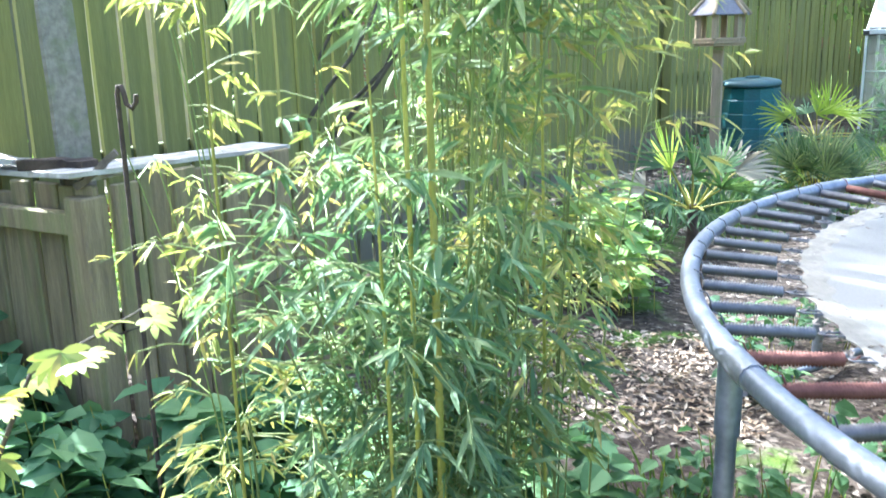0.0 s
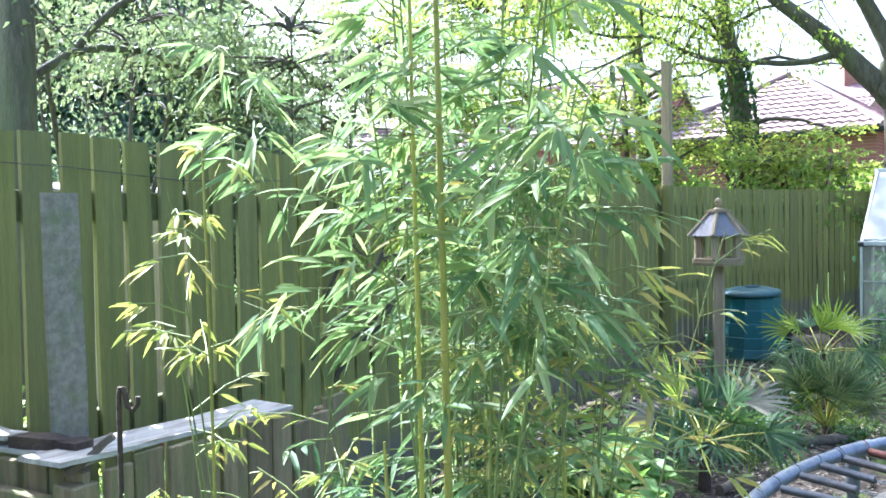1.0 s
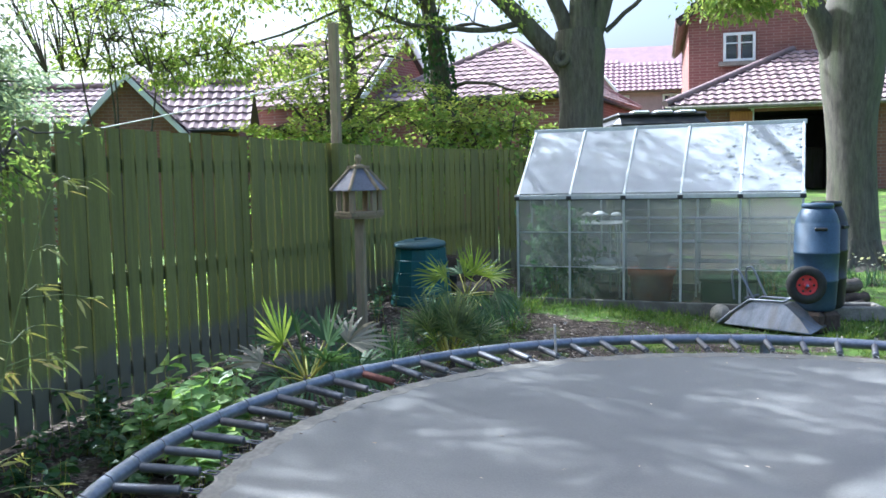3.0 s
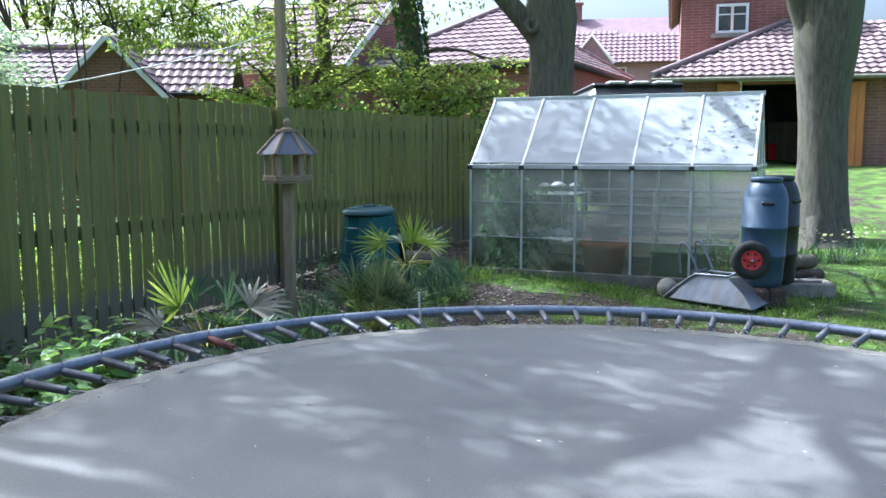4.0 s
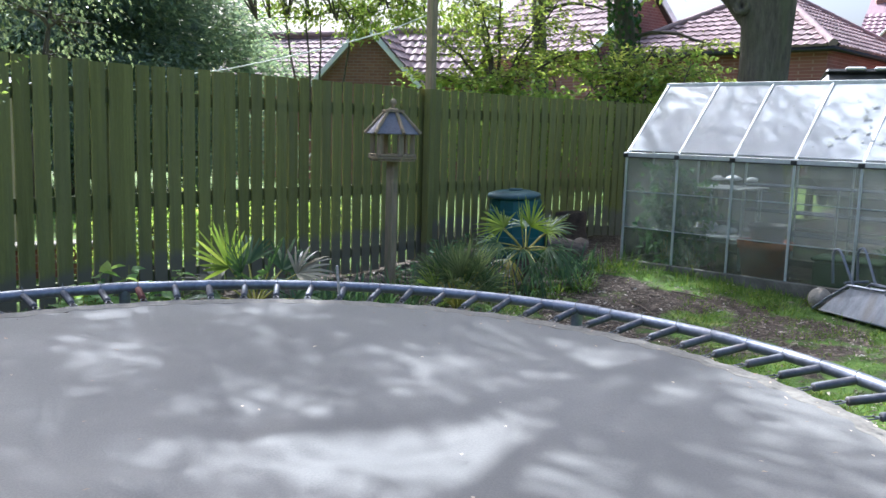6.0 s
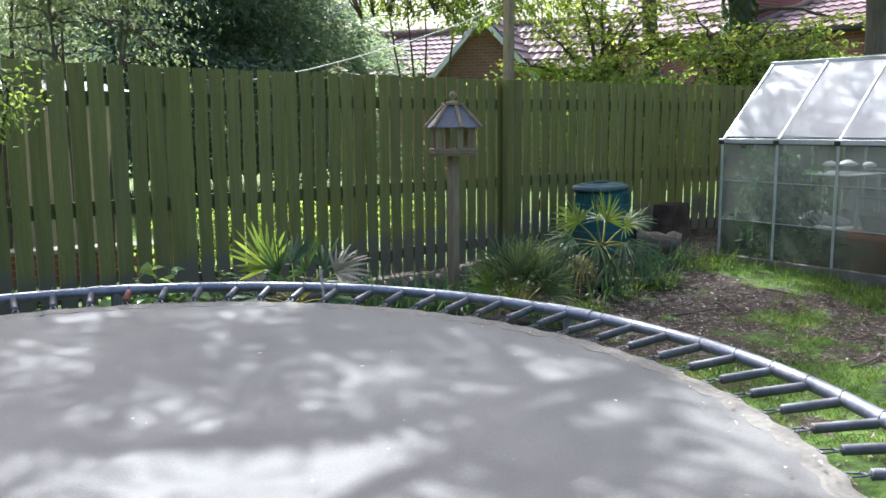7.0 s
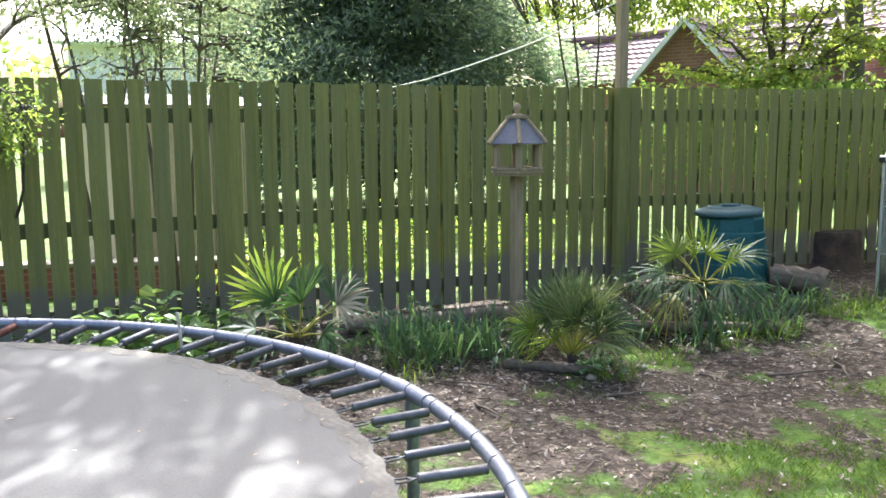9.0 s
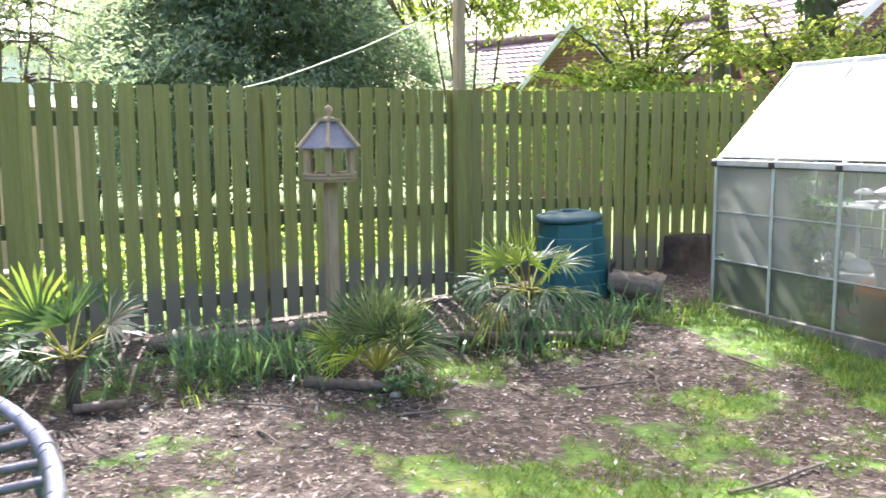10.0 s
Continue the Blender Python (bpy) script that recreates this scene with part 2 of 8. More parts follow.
def brick_mat(name, a, b, mortar):
    ma, t, bs, ln = nodes_of(name)
    tc = t.nodes.new("ShaderNodeTexCoord")
    sx = t.nodes.new("ShaderNodeSeparateXYZ")
    ln(tc.outputs["Object"], sx.inputs[0])
    ad = t.nodes.new("ShaderNodeMath")
    ad.operation = "ADD"
    ln(sx.outputs[0], ad.inputs[0])
    ln(sx.outputs[1], ad.inputs[1])
    cx = t.nodes.new("ShaderNodeCombineXYZ")
    ln(ad.outputs[0], cx.inputs[0])
    ln(sx.outputs[2], cx.inputs[1])
    br = t.nodes.new("ShaderNodeTexBrick")
    br.inputs["Scale"].default_value = 1.0
    br.inputs["Brick Width"].default_value, br.inputs["Row Height"].default_value, br.inputs["Mortar Size"].default_value = 0.225, 0.075, 0.007
    br.inputs["Color1"].default_value, br.inputs["Color2"].default_value, br.inputs["Mortar"].default_value = col(a), col(b), col(mortar)
    ln(cx.outputs[0], br.inputs["Vector"])
    nz = t.nodes.new("ShaderNodeTexNoise")
    nz.inputs["Scale"].default_value, nz.inputs["Detail"].default_value = 1.3, 6.0
    ln(tc.outputs["Object"], nz.inputs["Vector"])
    mr = t.nodes.new("ShaderNodeMapRange")
    mr.inputs["To Min"].default_value, mr.inputs["To Max"].default_value = 0.7, 1.25
    ln(nz.outputs["Fac"], mr.inputs[0])
    hs = t.nodes.new("ShaderNodeHueSaturation")
    ln(mr.outputs[0], hs.inputs["Value"])
    ln(br.outputs["Color"], hs.inputs["Color"])
    ln(hs.outputs[0], bs.inputs["Base Color"])
    bs.inputs["Roughness"].default_value = 0.85
    bp = t.nodes.new("ShaderNodeBump")
    bp.inputs["Strength"].default_value, bp.inputs["Distance"].default_value = 0.5, 0.01
    bp.invert = True
    ln(br.outputs["Fac"], bp.inputs["Height"])
    ln(bp.outputs[0], bs.inputs["Normal"])
    return ma


def ground_mat():
    """Lawn and bark-covered soil, told apart by the share of soil stored on the sheet."""
    ma, t, bs, ln = nodes_of("lawn_and_bark")
    tc = t.nodes.new("ShaderNodeTexCoord")

    def noise_at(scale, detail=6.0):
        n = t.nodes.new("ShaderNodeTexNoise")
        n.inputs["Scale"].default_value, n.inputs["Detail"].default_value = scale, detail
        ln(tc.outputs["Object"], n.inputs["Vector"])
        return n.outputs["Fac"]

    def ramp(fac, stops):
        r = t.nodes.new("ShaderNodeValToRGB")
        r.color_ramp.elements[0].position, r.color_ramp.elements[0].color = stops[0][0], col(stops[0][1])
        r.color_ramp.elements[1].position, r.color_ramp.elements[1].color = stops[-1][0], col(stops[-1][1])
        for p, c in stops[1:-1]:
            e = r.color_ramp.elements.new(p)
            e.color = col(c)
        ln(fac, r.inputs[0])
        return r.outputs[0]

    grass = ramp(noise_at(3.5, 8.0), [(0.30, (0.06, 0.045, 0.028)), (0.42, (0.055, 0.095, 0.018)), (0.57, (0.095, 0.165, 0.026)), (0.75, (0.20, 0.22, 0.055))])
    vo = t.nodes.new("ShaderNodeTexVoronoi")
    vo.inputs["Scale"].default_value = 38.0
    wp = t.nodes.new("ShaderNodeVectorMath")
    wp.operation = "ADD"
    nv = t.nodes.new("ShaderNodeTexNoise")
    nv.inputs["Scale"].default_value = 9.0
    ln(tc.outputs["Object"], nv.inputs["Vector"])
    sc = t.nodes.new("ShaderNodeVectorMath")
    sc.operation = "SCALE"
    sc.inputs["Scale"].default_value = 0.12
    ln(nv.outputs["Color"], sc.inputs[0])
    ln(tc.outputs["Object"], wp.inputs[0])
    ln(sc.outputs[0], wp.inputs[1])
    ln(wp.outputs[0], vo.inputs["Vector"])
    sp = t.nodes.new("ShaderNodeSeparateColor")
    ln(vo.outputs["Color"], sp.inputs[0])
    soil = ramp(sp.outputs[0], [(0.0, (0.030, 0.022, 0.017)), (0.5, (0.056, 0.041, 0.031)), (0.85, (0.10, 0.078, 0.060)), (1.0, (0.20, 0.165, 0.135))])
    at_ = t.nodes.new("ShaderNodeAttribute")
    at_.attribute_name = "soil"
    ad = t.nodes.new("ShaderNodeMath")
    ad.operation = "ADD"
    ln(at_.outputs["Fac"], ad.inputs[0])
    mu = t.nodes.new("ShaderNodeMath")
    mu.operation = "MULTIPLY"
    mu.inputs[1].default_value = 2.6
    ln(noise_at(3.2, 9.0), mu.inputs[0])
    ln(mu.outputs[0], ad.inputs[1])
    hf = t.nodes.new("ShaderNodeMath")
    hf.operation = "MULTIPLY"
    hf.inputs[1].default_value = 0.5
    ln(ad.outputs[0], hf.inputs[0])
    fac = ramp(hf.outputs[0], [(0.80, (0, 0, 0)), (0.92, (1, 1, 1))])
    mx = t.nodes.new("ShaderNodeMixRGB")
    ln(fac, mx.inputs[0])
    ln(grass, mx.inputs[1])
    ln(soil, mx.inputs[2])
    ln(mx.outputs[0], bs.inputs["Base Color"])
    bs.inputs["Roughness"].default_value = 0.9
    bs.inputs["Specular IOR Level"].default_value = 0.25
    bp = t.nodes.new("ShaderNodeBump")
    bp.inputs["Strength"].default_value, bp.inputs["Distance"].default_value = 0.8, 0.03
    sm = t.nodes.new("ShaderNodeMath")
    sm.operation = "ADD"
    ln(noise_at(26.0), sm.inputs[0])
    ln(sp.outputs[0], sm.inputs[1])
    ln(sm.outputs[0], bp.inputs["Height"])
    ln(bp.outputs[0], bs.inputs["Normal"])
    return ma


M_GROUND = ground_mat()
M_PICKET = mat("green_stained_timber", (0.160, 0.160, 0.042), (0.232, 0.227, 0.066), 0.75, 3.0, (14, 14, 1.0), 0.3, fine=40, stain=(0.16, 0.16, 0.085), stain_scale=0.9, stain_amount=0.4, vary=0.14)


def splash(ma, tone, level, soft, scale):
    """Greyed, dirt-splashed feet of the boards, with a ragged edge."""
    t = ma.node_tree
    ln = t.links.new
    bs = t.nodes["Principled BSDF"]
    was = bs.inputs["Base Color"].links[0].from_socket
    tc = t.nodes.new("ShaderNodeTexCoord")
    sx = t.nodes.new("ShaderNodeSeparateXYZ")
    ln(tc.outputs["Object"], sx.inputs[0])
    oi = t.nodes.new("ShaderNodeObjectInfo")
    nz = t.nodes.new("ShaderNodeTexNoise")
    nz.inputs["Scale"].default_value, nz.inputs["Detail"].default_value = scale, 6.0
    ln(oi.outputs["Location"], nz.inputs["Vector"])
    n2 = t.nodes.new("ShaderNodeTexNoise")
    n2.inputs["Scale"].default_value, n2.inputs["Detail"].default_value = 16.0, 5.0
    ln(tc.outputs["Object"], n2.inputs["Vector"])
    a = t.nodes.new("ShaderNodeMath")
    a.operation = "MULTIPLY_ADD"
    ln(nz.outputs["Fac"], a.inputs[0])
    a.inputs[1].default_value = -0.28
    ln(sx.outputs[2], a.inputs[2])
    b = t.nodes.new("ShaderNodeMath")
    b.operation = "MULTIPLY_ADD"
    ln(n2.outputs["Fac"], b.inputs[0])
    b.inputs[1].default_value = -0.09
    ln(a.outputs[0], b.inputs[2])
    mr = t.nodes.new("ShaderNodeMapRange")
    mr.inputs["From Min"].default_value, mr.inputs["From Max"].default_value = level, level + soft
    mr.inputs["To Min"].default_value, mr.inputs["To Max"].default_value = 0.85, 0.0
    ln(b.outputs[0], mr.inputs[0])
    mx = t.nodes.new("ShaderNodeMixRGB")
    ln(mr.outputs[0], mx.inputs[0])
    ln(was, mx.inputs[1])
    mx.inputs[2].default_value = col(tone)
    ln(mx.outputs[0], bs.inputs["Base Color"])


splash(M_PICKET, (0.150, 0.135, 0.10), 0.0, 0.045, 1.1)
M_RAIL = mat("fence_rail_timber", (0.07, 0.08, 0.025), (0.12, 0.13, 0.05), 0.8, 3.0, (3, 3, 3), 0.3)
M_GREYWOOD = mat("weathered_grey_timber", (0.17, 0.15, 0.12), (0.30, 0.275, 0.225), 0.8, 3.0, (12, 12, 1.2), 0.45, fine=45, stain=(0.15, 0.17, 0.07), stain_scale=1.2, stain_amount=0.6, vary=0.15)
M_BOXWOOD = mat("mossy_bin_timber", (0.16, 0.12, 0.07), (0.30, 0.235, 0.13), 0.82, 3.0, (13, 13, 1.1), 0.5, fine=45, stain=(0.16, 0.18, 0.06), stain_scale=1.3, stain_amount=0.6, vary=0.2)
M_PLY = mat("pale_split_ply", (0.38, 0.35, 0.31), (0.62, 0.58, 0.52), 0.8, 4.0, (2, 9, 9), 0.4, stain=(0.2, 0.15, 0.1), stain_scale=2.2, stain_amount=0.7)
M_BARKDARK = mat("dark_rotten_wood", (0.035, 0.025, 0.02), (0.10, 0.07, 0.05), 0.9, 8.0, bump=0.7)
M_SLATE = mat("grey_felt_roof", (0.11, 0.11, 0.135), (0.19, 0.185, 0.215), 0.7, 5.0, bump=0.2, stain=(0.22, 0.22, 0.17), stain_amount=0.4)
M_BIRDWOOD = mat("bird_table_timber", (0.245, 0.18, 0.115), (0.36, 0.275, 0.18), 0.8, 3.0, (10, 10, 1.5), 0.35, fine=50, stain=(0.18, 0.19, 0.09), stain_scale=2.5, stain_amount=0.5, vary=0.1)
M_LID = mat("faded_lid_plastic", (0.026, 0.078, 0.092), (0.05, 0.112, 0.13), 0.55, 4.0, bump=0.1, stain=(0.08, 0.10, 0.10), stain_amount=0.4)
M_TEAL = mat("teal_plastic", (0.008, 0.075, 0.085), (0.016, 0.11, 0.12), 0.42, 4.0, bump=0.08, stain=(0.06, 0.09, 0.08), stain_amount=0.35)
M_BLACKPL = mat("black_plastic", (0.012, 0.012, 0.013), (0.03, 0.03, 0.03), 0.45, 6.0, bump=0.1)
M_BARREL = mat("slate_blue_plastic", (0.028, 0.055, 0.095), (0.045, 0.08, 0.13), 0.45, 3.0, bump=0.06, stain=(0.08, 0.10, 0.12), stain_scale=2.0, stain_amount=0.4)
M_GALV = mat("galvanised_steel", (0.14, 0.155, 0.19), (0.25, 0.27, 0.32), 0.42, 9.0, bump=0.08, metal=0.55, stain=(0.28, 0.27, 0.27), stain_scale=5.0, stain_amount=0.45)
M_SPRING = mat("dull_zinc_spring", (0.105, 0.108, 0.118), (0.19, 0.195, 0.21), 0.58, 12.0, bump=0.1, metal=0.6, stain=(0.19, 0.16, 0.14), stain_scale=8.0, stain_amount=0.5, vary=0.12)
M_RUST = mat("rusty_steel", (0.12, 0.048, 0.036), (0.20, 0.088, 0.066), 0.8, 14.0, bump=0.3, metal=0.2)
M_MAT = mat("dusty_woven_mat", (0.092, 0.0895, 0.081), (0.129, 0.125, 0.112), 0.72, 1.1, bump=0.12, fine=160, stain=(0.20, 0.19, 0.17), stain_scale=0.8, stain_amount=0.4)
for _n, _v in (("Sheen Weight", 0.12), ("Sheen Roughness", 0.5)):
    M_MAT.node_tree.nodes["Principled BSDF"].inputs[_n].default_value = _v
M_WEB = mat("frayed_mat_edge", (0.15, 0.14, 0.118), (0.225, 0.21, 0.178), 0.85, 12.0, bump=0.08, spec=0.2)
M_ALU = mat("dull_aluminium", (0.50, 0.52, 0.53), (0.66, 0.68, 0.68), 0.42, 8.0, bump=0.06, metal=0.6, stain=(0.33, 0.36, 0.30), stain_scale=4.0, stain_amount=0.4)
M_RUBBER = mat("black_tyre_rubber", (0.012, 0.012, 0.012), (0.03, 0.03, 0.028), 0.8, 14.0, bump=0.3)
M_RED = mat("red_plastic", (0.42, 0.02, 0.025), (0.55, 0.04, 0.04), 0.45, 6.0, bump=0.05)
M_STEELPAN = mat("scratched_barrow_steel", (0.17, 0.18, 0.20), (0.28, 0.29, 0.315), 0.38, 5.0, (1, 4, 1), 0.1, metal=0.65, stain=(0.22, 0.2, 0.18), stain_scale=3.0, stain_amount=0.6)
M_BARK = mat("oak_bark", (0.065, 0.058, 0.046), (0.145, 0.13, 0.102), 0.9, 5.0, (5, 5, 0.8), 0.9, fine=30, stain=(0.12, 0.14, 0.07), stain_scale=0.8, stain_amount=0.5)
M_TWIG = mat("dark_twig_bark", (0.06, 0.05, 0.04), (0.13, 0.11, 0.085), 0.9, 9.0, bump=0.5)
M_LOG = mat("weathered_log", (0.10, 0.075, 0.055), (0.23, 0.185, 0.145), 0.88, 6.0, (2, 6, 6), 0.6, stain=(0.1, 0.08, 0.06), stain_amount=0.5)
M_SHOOT = mat("green_bamboo_shoot", (0.13, 0.17, 0.05), (0.20, 0.23, 0.07), 0.5, 4.0, (3, 3, 1), 0.1, vary=0.2)
M_CULM = mat("yellow_green_culm", (0.22, 0.23, 0.035), (0.36, 0.31, 0.06), 0.45, 4.0, (3, 3, 1), 0.1, vary=0.2)
M_TERRA = mat("terracotta", (0.42, 0.13, 0.065), (0.55, 0.20, 0.105), 0.85, 5.0, bump=0.2, stain=(0.42, 0.33, 0.27), stain_amount=0.4)
M_STONE = mat("pale_rough_stone", (0.19, 0.17, 0.14), (0.33, 0.30, 0.255), 0.9, 7.0, bump=0.7, stain=(0.14, 0.13, 0.09), stain_amount=0.6)
M_WHITEBAG = mat("white_plastic_sacking", (0.62, 0.63, 0.64), (0.78, 0.79, 0.80), 0.5, 9.0, bump=0.4)
M_WHITE = mat("white_paint", (0.74, 0.74, 0.73), (0.82, 0.82, 0.81), 0.55, 4.0, bump=0.08, stain=(0.6, 0.58, 0.52), stain_amount=0.4)
M_TILE = mat("red_brown_roof_tile", (0.20, 0.142, 0.142), (0.29, 0.215, 0.215), 0.72, 5.0, bump=0.25, stain=(0.30, 0.25, 0.24), stain_amount=0.5, vary=0.28, spec=0.15)
M_TILEPURPLE = mat("plum_roof_tile", (0.20, 0.128, 0.145), (0.27, 0.175, 0.19), 0.65, 4.0, bump=0.25, vary=0.15)
M_BRICK = brick_mat("red_brick", (0.245, 0.098, 0.08), (0.20, 0.078, 0.064), (0.30, 0.19, 0.155))
M_BRICK2 = brick_mat("brown_brick", (0.29, 0.14, 0.10), (0.23, 0.105, 0.08), (0.30, 0.22, 0.18))
M_RENDER = mat("pale_pink_render", (0.40, 0.29, 0.29), (0.48, 0.35, 0.35), 0.9, 3.0, bump=0.2)
M_ORANGEWOOD = mat("orange_brown_door_boards", (0.36, 0.14, 0.04), (0.50, 0.22, 0.065), 0.7, 3.0, (10, 10, 1.0), 0.25)
M_TANBOARD = mat("pale_tan_boards", (0.36, 0.29, 0.21), (0.50, 0.42, 0.32), 0.8, 3.0, (10, 10, 1.0), 0.3)
# near-black that paints the shade of unlit rooms
M_ROOMSHADE = mat("painted_room_shade", (0.02, 0.02, 0.02), (0.05, 0.045, 0.04), 0.9, 2.0, bump=0.1)
M_WINPANE = pane_mat("house_window_glass", (0.55, 0.6, 0.62), (0.25, 0.28, 0.3), 0.25)
M_GLASS = pane_mat("dirty_greenhouse_glass", (0.95, 0.96, 0.94), (0.50, 0.52, 0.46), 0.21, 1.3, through=0.45)
M_GLASSEND = pane_mat("clear_greenhouse_glass", (0.95, 0.97, 0.94), (0.40, 0.42, 0.36), -0.10, 1.3)
M_GLASSLOW = pane_mat("algae_stained_glass", (0.90, 0.93, 0.86), (0.26, 0.29, 0.22), 0.17, 2.2, through=0.4)
M_POLY = pane_mat("milky_roof_glazing", (0.9, 0.93, 0.93), (0.44, 0.455, 0.475), 0.84, 2.2, through=0.26)
M_ALGAE = mat("dried_algae_spot", (0.22, 0.23, 0.20), (0.42, 0.43, 0.40), 0.9, 12.0, bump=0.1)
M_ROPE = mat("white_rope", (0.6, 0.6, 0.58), (0.75, 0.75, 0.72), 0.8, 20.0, bump=0.3)
M_LITTER = mat("dry_leaf_litter", (0.22, 0.15, 0.10), (0.42, 0.33, 0.25), 0.9, 3.0, bump=0.2)

L_BAMBOO = leaf_mat("bamboo_leaf", (0.125, 0.205, 0.09), (0.20, 0.29, 0.125), (0.32, 0.375, 0.16), 0.55, 0.52, (1.06, 1.08, 0.88))
L_BAMBOO_DEEP = leaf_mat("deep_green_bamboo_leaf", (0.095, 0.175, 0.085), (0.16, 0.25, 0.12), (0.26, 0.33, 0.15), 0.52, 0.5, (1.05, 1.08, 0.9))
L_BAMBOO_DRY = leaf_mat("yellowing_bamboo_leaf", (0.24, 0.30, 0.08), (0.34, 0.37, 0.11), (0.44, 0.36, 0.14), 0.45, 0.42, (1.08, 1.06, 0.75))
L_NETTLE = leaf_mat("broad_green_leaf", (0.08, 0.17, 0.08), (0.12, 0.23, 0.105), (0.18, 0.30, 0.125), 0.4, 0.6, (1.05, 1.1, 0.85))
L_HONESTY = leaf_mat("pale_honesty_leaf", (0.18, 0.31, 0.10), (0.27, 0.40, 0.14), (0.40, 0.50, 0.22), 0.45, 0.4)
L_MAPLE = leaf_mat("young_yellow_green_leaf", (0.21, 0.28, 0.07), (0.30, 0.34, 0.10), (0.36, 0.28, 0.11), 0.4, 0.42)
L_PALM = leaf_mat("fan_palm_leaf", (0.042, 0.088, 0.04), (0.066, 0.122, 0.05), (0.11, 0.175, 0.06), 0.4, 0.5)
L_PALM_GREY = leaf_mat("grey_green_palm_leaf", (0.11, 0.15, 0.085), (0.16, 0.205, 0.11), (0.23, 0.275, 0.13), 0.45, 0.42)
L_PALM_YELLOW = leaf_mat("yellowing_palm_leaf", (0.20, 0.24, 0.05), (0.33, 0.31, 0.06), (0.42, 0.33, 0.08), 0.5, 0.4)
# paler copy of the palm leaf, with backlight painted into its colour
L_PALM_LIT = leaf_mat("palm_leaf_painted_lit", (0.22, 0.32, 0.07), (0.30, 0.40, 0.085), (0.38, 0.45, 0.11), 0.68, 0.42)
L_PALM_DRY = leaf_mat("dry_palm_leaf", (0.22, 0.21, 0.15), (0.31, 0.29, 0.23), (0.24, 0.19, 0.10), 0.3, 0.5, (1, 1, 0.9))
L_DAFF = leaf_mat("strap_leaf", (0.075, 0.15, 0.085), (0.115, 0.20, 0.10), (0.17, 0.26, 0.095), 0.4, 0.33)
L_GRASS = leaf_mat("grass_blade", (0.07, 0.135, 0.022), (0.13, 0.215, 0.038), (0.25, 0.29, 0.075), 0.45, 0.5)
L_OAK = leaf_mat("young_oak_leaf", (0.19, 0.28, 0.065), (0.28, 0.36, 0.09), (0.39, 0.41, 0.13), 0.62, 0.45, (1.08, 1.1, 0.72))
L_THICKET = leaf_mat("dull_young_leaf", (0.15, 0.20, 0.10), (0.22, 0.27, 0.135), (0.34, 0.37, 0.20), 0.36, 0.45, (1.03, 1.05, 0.92))
L_SPRAY = leaf_mat("fresh_yellow_green_leaf", (0.22, 0.31, 0.075), (0.33, 0.40, 0.10), (0.46, 0.47, 0.14), 0.65, 0.45, (1.1, 1.1, 0.7))
L_HEDGE = leaf_mat("fresh_hedge_leaf", (0.16, 0.26, 0.075), (0.25, 0.35, 0.105), (0.38, 0.44, 0.15), 0.65, 0.42)
L_CONIFER = leaf_mat("dark_conifer_spray", (0.145, 0.205, 0.20), (0.21, 0.28, 0.255), (0.30, 0.36, 0.28), 0.6, 0.6)
L_IVY = leaf_mat("dark_ivy_leaf", (0.03, 0.075, 0.025), (0.05, 0.11, 0.03), (0.09, 0.16, 0.04), 0.3, 0.35)
L_PETAL = leaf_mat("pale_petal", (0.7, 0.68, 0.5), (0.75, 0.72, 0.6), (0.7, 0.6, 0.2), 0.4, 0.5)

# ---- the ground ----
FENCE = [(-3.0, -2.9), (-0.9, 2.45), (0.3, 5.62), (1.88, 9.06), (2.74, 10.44), (4.1, 12.05), (7.5, 15.2)]


def smooth(a, b, x):
    t = np.clip((np.asarray(x, float) - a) / (b - a), 0, 1)
    return t * t * (3 - 2 * t)


def fence_gap(x, y):
    """Distance to the fence line; positive on the garden's side."""
    best, sign = None, None
    for (ax, ay), (bx, by) in zip(FENCE, FENCE[1:]):
        dx, dy = bx - ax, by - ay
        ll = dx * dx + dy * dy
        u = np.clip(((x - ax) * dx + (y - ay) * dy) / ll, 0, 1)
        d = np.hypot(x - ax - u * dx, y - ay - u * dy)
        s = np.where((x - ax) * dy - (y - ay) * dx >= 0, 1.0, -1.0)
        if best is None:
            best, sign = d, s
        else:
            sign = np.where(d < best, s, sign)
            best = np.minimum(d, best)
    return best * sign


def ground_z(x, y):
    x, y = np.asarray(x, float), np.asarray(y, float)
    d = fence_gap(x, y)
    z = -0.18 + 0.10 * smooth(2.6, 0.4, d) + 0.12 * smooth(7.2, 9.2, y) * smooth(1.0, 3.0, x)
    far = np.hypot(x - 3.6, y + 0.5)
    z = z + 1.05 * smooth(10.8, 21.5, far) * smooth(5.0, 9.0, x)
    z = z + 0.022 * np.sin(1.9 * x + 0.7 * y) * np.sin(1.3 * y - 0.6 * x) + 0.012 * np.sin(4.3 * x + 1.1) * np.sin(5.1 * y + x)
    return z


def gz(x, y):
    return float(ground_z(np.array([x]), np.array([y]))[0])


